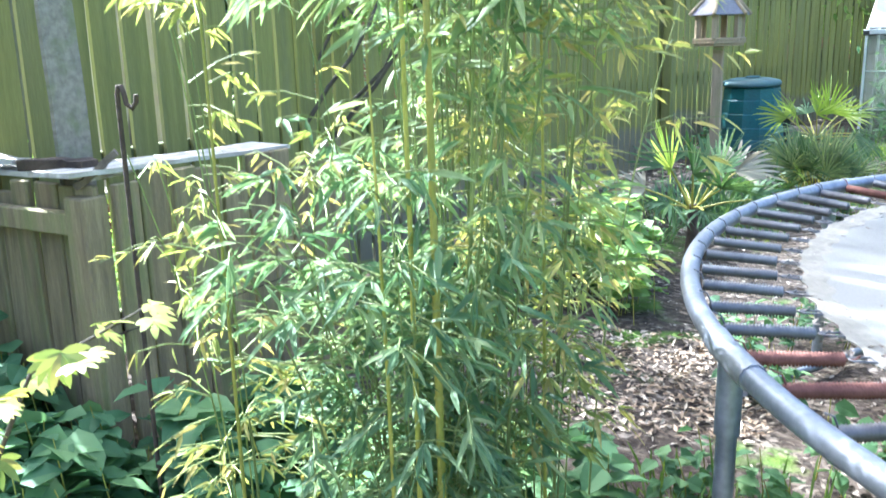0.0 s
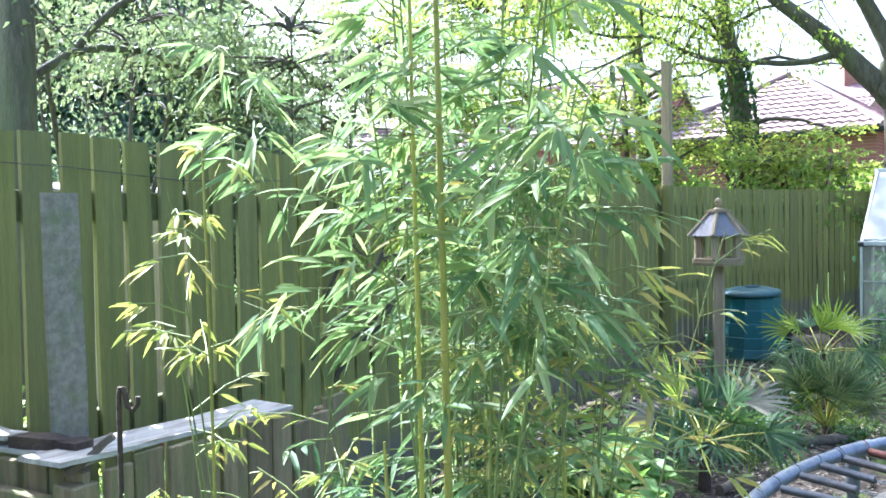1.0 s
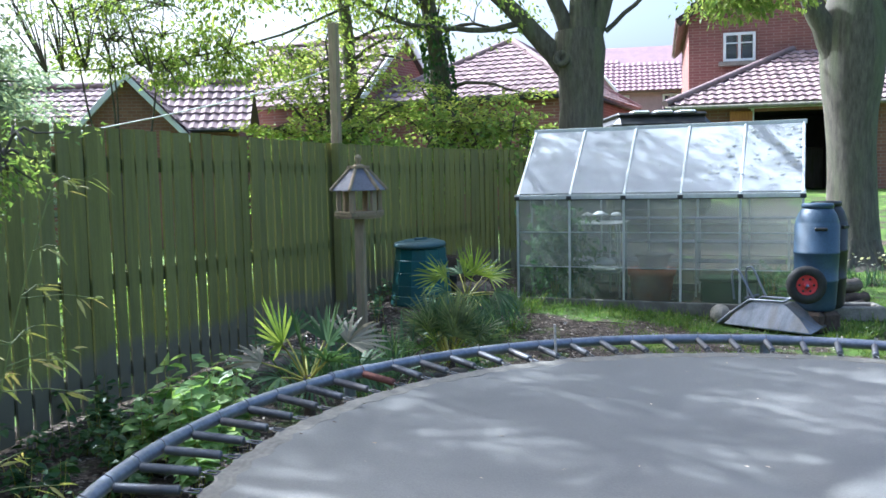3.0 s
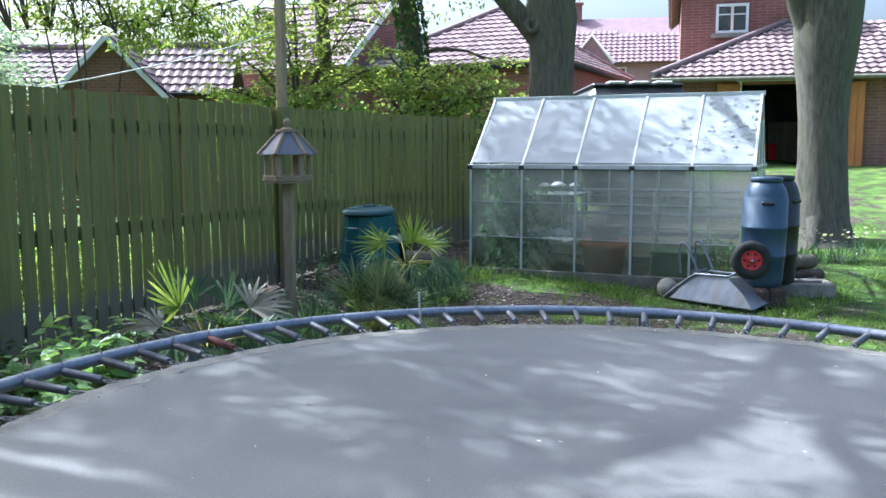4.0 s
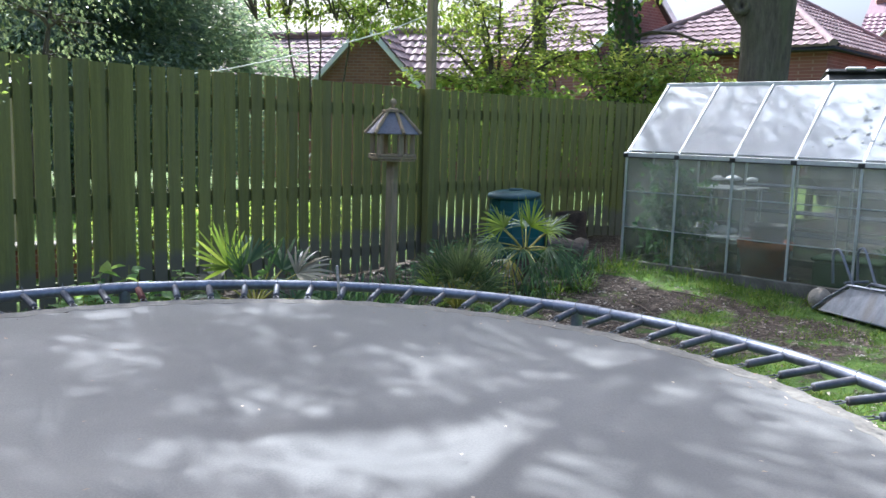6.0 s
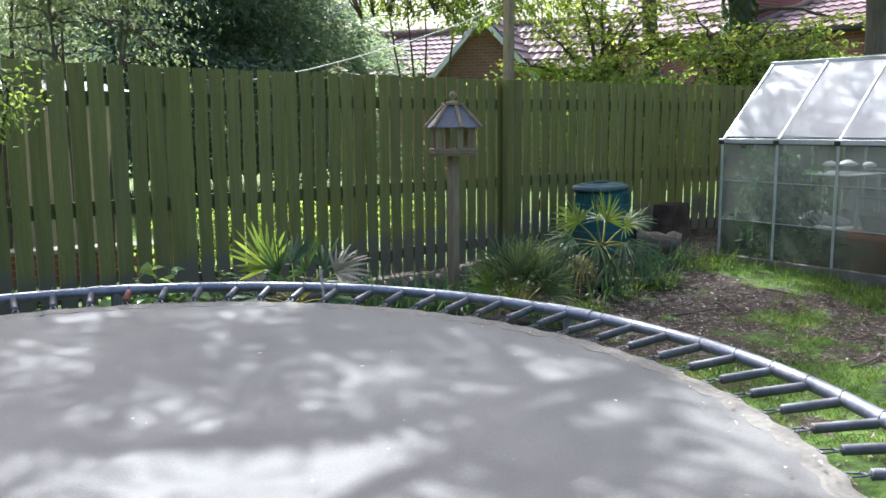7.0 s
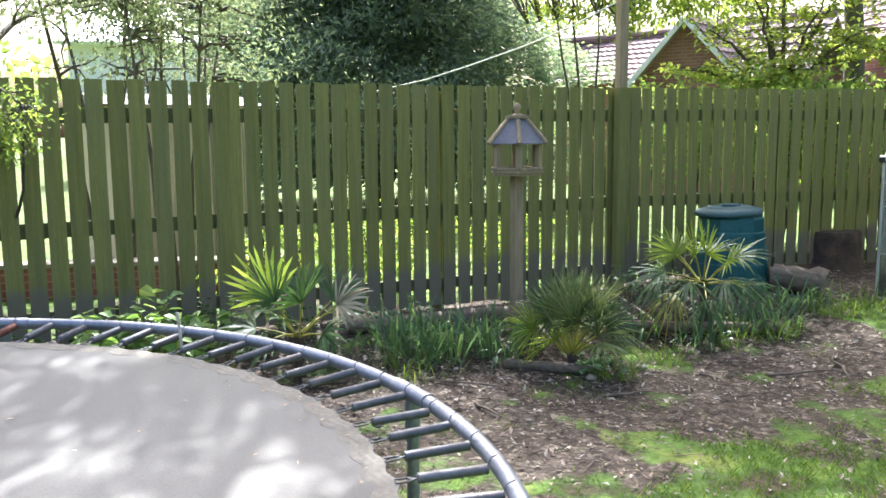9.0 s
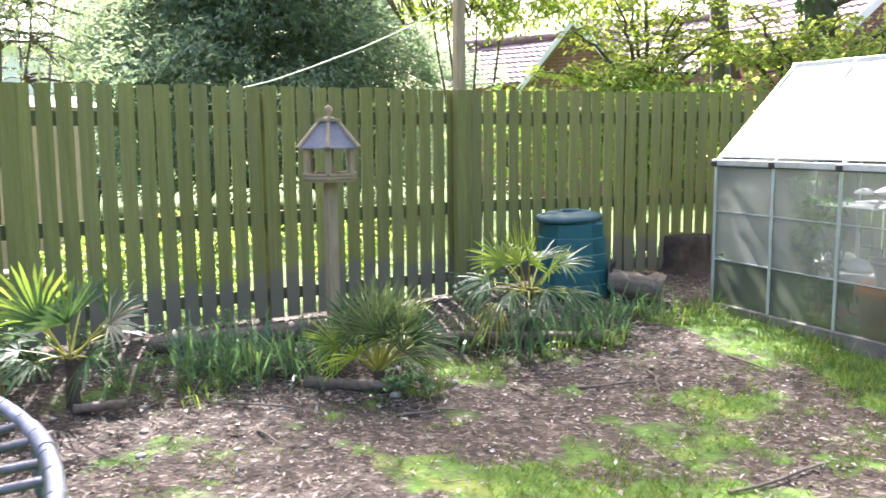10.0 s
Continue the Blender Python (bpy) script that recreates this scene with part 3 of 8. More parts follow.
def soil_share(x, y):
    """0 lawn, 1 bare bark and soil."""
    d = fence_gap(x, y)
    bed = smooth(4.4, 2.4, d) * (d > -0.3)
    u = (x - 3.94) * 0.879 - (y - 9.60) * 0.477
    v = -((x - 3.94) * 0.477 + (y - 9.60) * 0.879)
    path = smooth(2.1, 1.6, v) * smooth(0.35, 0.95, v) * smooth(-1.0, 0.0, u) * smooth(4.4, 3.0, u) * 0.6
    kerb_grass = smooth(0.95, 0.45, v) * smooth(-0.1, 0.15, u) * smooth(3.6, 3.0, u) * (v > 0)
    under = smooth(2.3, 1.7, np.hypot(x - 3.4, y - 1.66))
    out = np.clip(np.maximum(np.maximum(bed, path), under * 0.6), 0, 1)
    rag = 0.34 * np.sin(2.7 * x + 1.9 * y) * np.sin(2.2 * y - 1.4 * x + 1.0) + 0.3 * np.sin(6.1 * x - 3.3 * y) * np.sin(5.2 * y + 2.6 * x) + 0.2 * np.sin(13 * x + 4 * y) * np.sin(11 * y - 5 * x)
    out = np.clip(out + rag * (d > 0.6), 0, 0.85)
    lawn = smooth(0.35, 0.15, np.hypot((x - 3.1) / 1.0, (y - 7.2) / 0.6) / 2) * 0.5
    return np.clip(out - lawn - 0.8 * kerb_grass, 0, 1)


xs = np.concatenate([np.array([-400, -200, -100, -60, -40, -28, -20, -14, -10, -7, -5]), np.arange(-4, 10.01, 0.12), np.array([10.5, 11, 12, 13, 14, 16, 18, 21, 25, 32, 45, 70, 120, 220, 400])])
ys = np.concatenate([np.array([-400, -200, -90, -45, -25, -14, -9, -6]), np.arange(-4, 13.01, 0.12), np.array([13.5, 14, 15, 16, 17, 18, 19, 20, 21, 22, 24, 27, 32, 40, 55, 80, 130, 230, 400])])
gx, gy = np.meshgrid(xs, ys)
gxx, gyy = gx.ravel(), gy.ravel()
ground_v = np.stack([gxx, gyy, ground_z(gxx, gyy)], 1)
nx = len(xs)
cell = (np.arange(len(ys) - 1)[:, None] * nx + np.arange(nx - 1)[None, :]).ravel()
gm = bpy.data.meshes.new("ground")
gm.from_pydata(ground_v.tolist(), [], np.stack([cell, cell + 1, cell + 1 + nx, cell + nx], 1).tolist())
gm.polygons.foreach_set("use_smooth", [True] * len(gm.polygons))
soil_attr = gm.attributes.new("soil", "FLOAT", "POINT")
soil_attr.data.foreach_set("value", soil_share(gxx, gyy).astype(np.float32))
tagged(part("ground", gm, M_GROUND), "mossy lawn running into bark-covered soil along the fence", "ground", kind="structure")

# ---- the fence ----
fence = thing("fence", pose(0, 0, 0), "tall green-stained timber picket fence with narrow gaps", "fence")
BOARD = 0.098


def picket_mesh(k):
    r = random.Random(100 + k)
    mb = MB()
    top = 1.0 + r.uniform(-0.002, 0.002)
    n = 5
    w = BOARD / 2
    pts = []
    for i in range(n + 1):
        z = i / n * top
        b = r.uniform(-0.002, 0.002)
        pts.append((z, b, r.uniform(-0.003, 0.003)))
    vs = []
    for z, b, o in pts:
        vs += [(-w + b, o, z), (w + b, o, z), (w + b, o + 0.018, z), (-w + b, o + 0.018, z)]
    fs = [(0, 3, 2, 1)]
    for i in range(n):
        k0 = i * 4
        fs += [(k0, k0 + 1, k0 + 5, k0 + 4), (k0 + 1, k0 + 2, k0 + 6, k0 + 5), (k0 + 2, k0 + 3, k0 + 7, k0 + 6), (k0 + 3, k0, k0 + 4, k0 + 7)]
    fs.append((n * 4, n * 4 + 1, n * 4 + 2, n * 4 + 3))
    return mb.add(vs, fs).mesh("picket")


PICKETS = [picket_mesh(k) for k in range(6)]


def fence_walk(step, start=0.0):
    """Places and headings along the fence, at even steps."""
    out, left = [], start
    for (ax, ay), (bx, by) in zip(FENCE, FENCE[1:]):
        ln_ = math.hypot(bx - ax, by - ay)
        while left < ln_:
            u = left / ln_
            out.append((ax + (bx - ax) * u, ay + (by - ay) * u, math.degrees(math.atan2(by - ay, bx - ax))))
            left += step
        left -= ln_
    return out


FENCE_TOP = 1.845
for (ax, ay), (bx, by) in zip(FENCE, FENCE[1:]):
    ang = math.atan2(by - ay, bx - ax)
    ln_ = math.hypot(bx - ax, by - ay)
    for z0, z1 in ((1.54, 1.65), (0.73, 0.84), (0.10, 0.20)):
        part("rail", MB().box(0.002, 0.022, z0, ln_ - 0.002, 0.062, z1, 0.004), M_RAIL, fence, m=pose(ax, ay, 0, 0, 0, math.degrees(ang)))
post_mesh = MB().box(-0.045, 0.064, -0.3, 0.045, 0.154, 1.80, 0.005).mesh("post")
for x, y, a in fence_walk(1.83, 1.79):
    part("post", post_mesh, M_RAIL, fence, m=pose(x, y, 0, 0, 0, a))

# ---- the trampoline ----
TC, TR, TZ, MR = (3.405, 1.657), 2.132, 0.60, 1.865
tramp = thing("trampoline", pose(TC[0], TC[1], TZ, 0.38, 0.5, 0), "large round trampoline with bare springs and a dusty grey mat", "trampoline")
ring = [(TR * math.cos(a), TR * math.sin(a), 0) for a in np.linspace(0, 2 * math.pi, 145)]
part("frame_tube", MB().tube(ring, 0.024, 12, False), M_GALV, tramp, "galvanised steel ring tube with scuffed shine")
LEG_TURNS = (12, 72, 132, 189, 252, 312)
for a in LEG_TURNS:
    ca, sa = math.cos(radians(a)), math.sin(radians(a))
    lx, ly = TR * ca, TR * sa
    drop = gz(TC[0] + lx, TC[1] + ly) - TZ
    leg = part("leg", MB().tube([(lx, ly, -0.015), (lx, ly, drop + 0.02)], 0.021, 10).tube([(lx, ly, 0.0), (lx, ly, -0.16)], 0.026, 10), M_GALV, tramp, "grey steel tube leg")
    tx, ty = -sa, ca
    part("foot_bar", MB().tube([(lx - tx * 0.45, ly - ty * 0.45, drop + 0.03), (lx + tx * 0.45, ly + ty * 0.45, drop + 0.03)], 0.019, 8), M_GALV, leg)
    part("joint_sleeve", MB().tube([(TR * math.cos(radians(a + d)), TR * math.sin(radians(a + d)), 0) for d in np.linspace(-3, 3, 7)], 0.0275, 12), M_GALV, tramp)
SPRINGS = 80
lobes = []
nseg = SPRINGS * 10
for i in range(nseg):
    a = 2 * math.pi * i / nseg
    k = math.cos(SPRINGS * a)
    lobes.append((a, MR - 0.008 + 0.008 * k + 0.004 * math.sin(29 * a)))
rows_ = [0.0, 0.12, 0.25, 0.4, 0.55, 0.7, 0.82, 0.92, 0.965]
mv, mf = [(0, 0, -0.075)], []
for s in rows_[1:]:
    for a, r in lobes:
        rr = s * (MR - 0.02) if s < 0.96 else r - 0.058
        mv.append((rr * math.cos(a), rr * math.sin(a), -0.075 + 0.06 * (rr / MR) ** 2 + 0.010 * (1 - rr / MR) * math.sin(5 * a + 6 * s)))
for k in range(nseg):
    mf.append((0, 1 + k, 1 + (k + 1) % nseg))
for j in range(len(rows_) - 2):
    for k in range(nseg):
        q = (k + 1) % nseg
        mf.append((1 + j * nseg + k, 1 + (j + 1) * nseg + k, 1 + (j + 1) * nseg + q, 1 + j * nseg + q))
part("mat", MB().add(mv, mf, smooth=True), M_MAT, tramp, "grey woven jumping mat, dusty and faded")
ev, ef = [], []
EDGE = ((-0.066, -0.0192), (-0.055, -0.0172), (-0.044, -0.0170), (-0.033, -0.0150), (-0.022, -0.0149), (-0.011, -0.0132), (0.0, -0.0140), (0.0, -0.0170), (-0.066, -0.0225))
for ring_r, z in EDGE:
    for a, r in lobes:
        ev.append(((r + ring_r) * math.cos(a), (r + ring_r) * math.sin(a), z + 0.0005 * math.sin(37 * a)))
for j in range(len(EDGE)):
    for k in range(nseg):
        q, j1 = (k + 1) % nseg, (j + 1) % len(EDGE)
        ef.append((j * nseg + k, j1 * nseg + k, j1 * nseg + q, j * nseg + q))
part("webbing_edge", MB().add(ev, ef), M_WEB, tramp, "frayed pale stitched edge of the mat")
prof = []
coil0, coil1 = 0.045, 0.232
for i in range(53):
    x = coil0 + (coil1 - coil0) * i / 52
    prof.append((0.0158 if i % 2 else 0.0112, x))
sp = MB().lathe([(0.004, coil0)] + prof + [(0.004, coil1)], 8, pose(0, 0, 0, 0, 90, 0))
sp.tube([(coil1 - 0.004, 0, 0.006), (coil1 + 0.008, 0, 0.03), (coil1 + 0.026, 0, 0.037)], 0.0019, 5)
sp.tube([(coil0, 0, 0), (coil0 - 0.02, 0, 0.0), (coil0 - 0.03, 0, 0.008)], 0.0024, 5)
spring_mesh = sp.mesh("spring")
spring_rust = sp.mesh("spring")
spring_mesh.materials.append(M_SPRING)
spring_rust.materials.append(M_RUST)
clip = MB().tube([(-0.012, -0.014, 0), (0.03, -0.009, 0), (0.038, 0, 0), (0.03, 0.009, 0), (-0.012, 0.014, 0), (-0.012, -0.014, 0)], 0.0026, 5).mesh("hook_ring")
for i in range(SPRINGS):
    a = 360.0 / SPRINGS * i
    rr = random.Random(i)
    m = pose(0, 0, 0, 0, 0, a) @ pose(MR + 0.005, 0, -0.012, 0, -2.0 + rr.uniform(-1.2, 1.2), rr.uniform(-1.5, 1.5))
    s = part("spring", spring_rust if i in (42, 43, 29) else spring_mesh, M_SPRING, tramp, "rust-red spring" if i in (42, 43, 29) else "", m)
    part("hook_ring", clip, M_SPRING, s)

# ---- the greenhouse ----
GH_M = pose(3.94, 9.60, 0, 0, 0, math.degrees(math.atan2(-0.477, 0.879)))
gh = thing("greenhouse", GH_M, "small aluminium greenhouse with dirty glass and milky roof panes", "greenhouse")
GL, GW, GE, GR = 3.1, 1.70, 1.205, 2.005
bar = 0.012


def strut(name, p, q, r=bar, label=""):
    p, q = Vector(p), Vector(q)
    d = q - p
    m = Matrix.Translation(p) @ d.to_track_quat("X", "Z").to_matrix().to_4x4()
    part(name, MB().box(0, -r, -r, d.length, r, r, 0.003), M_ALU, gh, label, m)


part("base_kerb", MB().box(-0.03, -0.03, -0.14, GL + 0.03, 0.03, 0.035, 0.006).box(-0.03, GW - 0.03, -0.14, GL + 0.03, GW + 0.03, 0.035, 0.006).box(-0.03, 0.031, -0.14, 0.03, GW - 0.031, 0.035, 0.006).box(GL - 0.03, 0.031, -0.14, GL + 0.03, GW - 0.031, 0.035, 0.006), mat("grey_concrete_kerb", (0.09, 0.085, 0.07), (0.17, 0.16, 0.135), 0.9, 6.0, bump=0.4), gh, "grey kerb under the frame")
for i in range(6):
    x = GL * i / 5
    strut("glazing_bar", (x, 0, 0.037), (x, 0, GE - 0.025))
    strut("glazing_bar", (x, GW, 0.037), (x, GW, GE - 0.025))
    strut("roof_bar", (x, 0.02, GE + 0.02), (x, GW / 2 - 0.02, GR - 0.01), 0.013)
    strut("roof_bar", (x, GW - 0.02, GE + 0.02), (x, GW / 2 + 0.02, GR - 0.01), 0.013)
for y in (0, GW):
    strut("eave_gutter", (-0.03, y, GE), (GL + 0.03, y, GE), 0.024, "aluminium gutter along the eaves")
for i in range(6):
    part("gutter_clip", MB().box(GL * i / 5 - 0.03, -0.032, GE - 0.03, GL * i / 5 + 0.03, -0.0245, GE + 0.012, 0.003), M_BLACKPL, gh, "small black gutter clip")
part("gutter_seal", MB().box(-0.02, -0.0275, GE - 0.034, GL + 0.02, -0.0165, GE - 0.0255, 0.001), M_BLACKPL, gh, "thin black strip under the gutter")
strut("ridge_bar", (-0.03, GW / 2, GR), (GL + 0.03, GW / 2, GR), 0.024)
for x in (0.0, GL):
    for y in (0.57, 1.13):
        strut("gable_bar", (x, y, 0.037), (x, y, GE + (GR - GE) * (1 - abs(y - GW / 2) / (GW / 2)) - 0.03), 0.013)
    strut("gable_rail", (x, 0.03, GE), (x, GW - 0.03, GE), 0.014)
for i in range(5):
    x0, x1 = GL * i / 5 + bar + 0.002, GL * (i + 1) / 5 - bar - 0.002
    for y in (-0.001, GW + 0.001):
        for z0, z1 in ((0.04, 0.40), (0.405, 0.80), (0.805, GE - 0.026)):
            p = part("pane", MB().box(x0, y - 0.002, z0, x1, y + 0.002, z1), M_GLASSLOW if z0 < 0.1 else M_GLASS, gh)
            p.visible_shadow = False
        for z in (0.4025, 0.8025):
            part("pane_clip_strip", MB().box(x0, y - 0.005, z - 0.004, x1, y + 0.005, z + 0.004), M_ALU, gh)
    for sgn, y0, y1 in ((1, 0.03, GW / 2 - 0.03), (-1, GW - 0.03, GW / 2 + 0.03)):
        z0 = GE + (GR - GE) * 0.03 / (GW / 2) + 0.012
        z1 = GR - (GR - GE) * 0.03 / (GW / 2) + 0.004
        rp_ = part("roof_pane", MB().add([(x0, y0, z0), (x1, y0, z0), (x1, y1, z1), (x0, y1, z1), (x0, y0, z0 + 0.006), (x1, y0, z0 + 0.006), (x1, y1, z1 + 0.006), (x0, y1, z1 + 0.006)], [(0, 3, 2, 1), (4, 5, 6, 7), (0, 1, 5, 4), (1, 2, 6, 5), (2, 3, 7, 6), (3, 0, 4, 7)]), M_POLY, gh, "milky roof pane streaked with dirt")
        rp_.visible_shadow = False
for x in (-0.001, GL + 0.001):
    for y0, y1 in ((0.018, 0.555), (0.585, 1.115), (1.145, GW - 0.018)):
        p = part("pane", MB().box(x - 0.002, y0, 0.04, x + 0.002, y1, GE - 0.016), M_GLASSEND, gh)
        p.visible_shadow = False
        h0 = GE + (GR - GE) * (1 - abs(y0 - GW / 2) / (GW / 2))
        h1 = GE + (GR - GE) * (1 - abs(y1 - GW / 2) / (GW / 2))
        top = [(y0, h0 - 0.03), (y1, h1 - 0.03)]
        if y0 < GW / 2 < y1:
            top.insert(1, (GW / 2, GR - 0.03))
        loop = [(y0, GE + 0.016), (y1, GE + 0.016)] + [(a, max(b, GE + 0.02)) for a, b in top[::-1]]
        k = len(loop)
        vs = [(x - 0.002, a, b) for a, b in loop] + [(x + 0.002, a, b) for a, b in loop]
        p = part("gable_pane", MB().add(vs, [tuple(range(k))[::-1], tuple(range(k, 2 * k))] + [(i, (i + 1) % k, k + (i + 1) % k, k + i) for i in range(k)]), M_GLASSEND, gh)
        p.visible_shadow = False
for i in range(105):
    r = random.Random(900 + i)
    u = GL * (1 - 0.32 * r.random() ** 1.6) if i < 75 else GL * r.uniform(0.05, 0.98)
    v = r.uniform(0.08, 0.92)
    y, z = 0.03 + v * (GW / 2 - 0.06), GE + 0.05 + v * (GR - GE - 0.055) + 0.006
    s = (r.uniform(0.006, 0.018) if r.random() < 0.6 else r.uniform(0.018, 0.032)) if i < 75 else r.uniform(0.004, 0.013)
    n = 8
    sl = math.atan2(GR - GE, GW / 2)
    sz = [s * r.uniform(0.6, 1.3) for _ in range(n)]
    u = min(u, GL - 0.05)
    if abs((u / (GL / 5)) % 1 - 0.0) < 0.06:
        continue
    part("lichen_spot", MB().add([(u + sz[k] * math.cos(6.283 * k / n), y + sz[k] * math.sin(6.283 * k / n) * math.cos(sl), z + sz[k] * math.sin(6.283 * k / n) * math.sin(sl)) for k in range(n)], [tuple(range(n))]), M_ALGAE, gh)

# ---- the timber post beside the fence ----
tp = thing("timber_post", pose(1.865, 8.85, gz(1.865, 8.85), 0, 0, 65), "tall square weathered timber post rising above the fence", "post")
part("shaft", MB().box(-0.044, -0.044, -0.2, 0.044, 0.044, 3.12, 0.006), M_BIRDWOOD, tp)
part("painted_base", MB().box(-0.047, -0.047, -0.2, 0.047, 0.047, 1.845 - gz(1.825, 8.85), 0.008), M_PICKET, tp, "green-stained lower length")


def fans(hubs, seg=18, reach=0.34, spread=200.0, width=0.026, seed=1, droop=0.12):
    """Palmate leaves: (hub, outward direction, size). Returns arrays for leaf_mesh."""
    r = np.random.default_rng(seed)
    pos, dirs, ups, ln_ = [], [], [], []
    for hub, out, size in hubs:
        out = np.array(out, float)
        out /= np.linalg.norm(out)
        side = np.cross(out, [0, 0, 1.0])
        side /= np.linalg.norm(side) + 1e-9
        nor = np.cross(side, out)
        for k in range(seg):
            a = radians((k / (seg - 1) - 0.5) * spread + r.normal(0, 2))
            d = out * math.cos(a) + side * math.sin(a) + nor * (0.10 + r.normal(0, 0.05))
            pos.append(np.array(hub))
            dirs.append(d)
            ups.append(nor + r.normal(0, 0.15, 3))
            ln_.append(reach * size * (0.75 + 0.25 * math.cos(a * 0.8)) * r.uniform(0.88, 1.08))
    return np.array(pos), np.array(dirs), np.array(ups), np.array(ln_)


def blades(name, pos, dirs, ups, length, width, droop, material, parent=None, label="", wide=0.45):
    """Long leaves bent downwards towards the tip."""
    n = len(pos)
    dirs = dirs / np.linalg.norm(dirs, axis=1)[:, None]
    side = np.cross(dirs, ups)
    side /= np.linalg.norm(side, axis=1)[:, None] + 1e-9
    length = np.broadcast_to(length, (n,))[:, None]
    width = np.broadcast_to(width, (n,))[:, None]
    droop = np.broadcast_to(droop, (n,))[:, None]
    vs = []
    for u, w in ((0.0, 0.35), (0.3, 0.9), (0.6, 1.0), (0.85, 0.6)):
        c = pos + dirs * length * u + np.array([0, 0, -1.0]) * droop * length * u * u
        vs += [c + side * width * w / 2, c - side * width * w / 2]
    vs.append(pos + dirs * length + np.array([0, 0, -1.0]) * droop * length)
    v = np.stack(vs, 1).reshape(-1, 3)
    k = np.arange(n)[:, None] * 9
    f = np.concatenate([k + [0, 1, 3, 2], k + [2, 3, 5, 4], k + [4, 5, 7, 6]], 0).tolist() + (k + [6, 7, 8]).tolist()
    me = bpy.data.meshes.new(name)
    me.from_pydata(v.tolist(), [], f)
    return part(name, me, material, parent, label)


# ---- bird table ----
bt = thing("bird_table", pose(2.07, 6.965, gz(2.07, 6.965) - 0.02, 0, 0, -19), "hexagonal wooden bird table with grey roof on square post", "bird table")
BZ = 1.15 - gz(2.07, 6.965)
part("post", MB().box(-0.038, -0.038, -0.15, 0.038, 0.038, BZ - 0.002, 0.004), M_BIRDWOOD, bt, "square post, greyed timber")
hexa = lambda r, z: [(r * math.cos(radians(60 * k + 30)), r * math.sin(radians(60 * k + 30)), z) for k in range(6)]


def hex_slab(mb, r0, z0, r1, z1):
    return mb.add(hexa(r0, z0) + hexa(r1, z1), [tuple(range(6))[::-1], tuple(range(6, 12))] + [(k, (k + 1) % 6, 6 + (k + 1) % 6, 6 + k) for k in range(6)])


part("platform", hex_slab(hex_slab(MB(), 0.20, BZ, 0.20, BZ + 0.018), 0.215, BZ + 0.02, 0.215, BZ + 0.04), M_BIRDWOOD, bt)
for k in range(6):
    a, b = hexa(0.208, 0)[k], hexa(0.208, 0)[(k + 1) % 6]
    mid, an = ((a[0] + b[0]) / 2, (a[1] + b[1]) / 2), math.degrees(math.atan2(b[1] - a[1], b[0] - a[0]))
    part("edge_strip", MB().box(-0.098, -0.008, BZ + 0.042, 0.098, 0.008, BZ + 0.062, 0.003), M_BIRDWOOD, bt, m=pose(mid[0], mid[1], 0, 0, 0, an))
    p = hexa(0.175, 0)[k]
    part("roof_post", MB().box(-0.024, -0.018, BZ + 0.041, 0.024, 0.018, BZ + 0.24, 0.003), M_BIRDWOOD, bt, m=pose(p[0], p[1], 0, 0, 0, 60 * k + 120))
    q0, q1, t0, t1 = hexa(0.235, BZ + 0.232)[k], hexa(0.235, BZ + 0.232)[(k + 1) % 6], hexa(0.062, BZ + 0.425)[k], hexa(0.062, BZ + 0.425)[(k + 1) % 6]
    up = Vector((0, 0, 0.008))
    vs = [Vector(v) for v in (q0, q1, t1, t0)]
    part("roof_panel", MB().add(vs + [v + up for v in vs], [(0, 3, 2, 1), (4, 5, 6, 7), (0, 1, 5, 4), (1, 2, 6, 5), (2, 3, 7, 6), (3, 0, 4, 7)]), M_SLATE, bt, "grey felted roof panel")
    a, b = Vector(hexa(0.245, BZ + 0.237)[k]), Vector(hexa(0.06, BZ + 0.437)[k])
    part("roof_rib", MB().tube([a, b], 0.016, 6, smooth=False), M_BIRDWOOD, bt)
part("cap", hex_slab(hex_slab(MB(), 0.10, BZ + 0.420, 0.10, BZ + 0.442), 0.055, BZ + 0.4425, 0.03, BZ + 0.458), M_BIRDWOOD, bt)
part("finial", MB().lathe([(0.001, BZ + 0.45), (0.018, BZ + 0.458), (0.014, BZ + 0.470), (0.026, BZ + 0.487), (0.032, BZ + 0.505), (0.024, BZ + 0.525), (0.008, BZ + 0.536), (0.001, BZ + 0.54)], 12), M_BIRDWOOD, bt)

# ---- compost bin ----
cz = gz(2.766, 9.287)
cb = thing("compost_bin", pose(2.766, 9.287, cz, 0, 0, 20), "teal plastic compost bin with a round lid standing by the fence", "compost bin")
CH = 0.80 - cz - 0.09
body_prof = [(0.36, 0.0), (0.365, 0.02), (0.35, 0.10), (0.343, 0.11), (0.335, 0.22), (0.328, 0.23), (0.318, 0.36), (0.311, 0.37), (0.302, 0.50), (0.295, 0.51), (0.288, 0.62), (0.283, 0.63), (0.277, CH - 0.03), (0.27, CH)]
part("body", MB().lathe(body_prof, 12, smooth=False), M_TEAL, cb, "teal tapered body with moulded bands")
part("lid", MB().lathe([(0.27, CH - 0.012), (0.292, CH - 0.012), (0.297, CH + 0.01), (0.285, CH + 0.032), (0.20, CH + 0.055), (0.09, CH + 0.066), (0.085, CH + 0.058), (0.001, CH + 0.056)], 24), M_LID, cb, "round domed lid of faded darker plastic", pose(0, 0, 0, 2, -2, 0))
part("lid_knob", MB().box(-0.08, -0.022, CH + 0.05, 0.08, 0.022, CH + 0.082, 0.012), M_LID, cb)
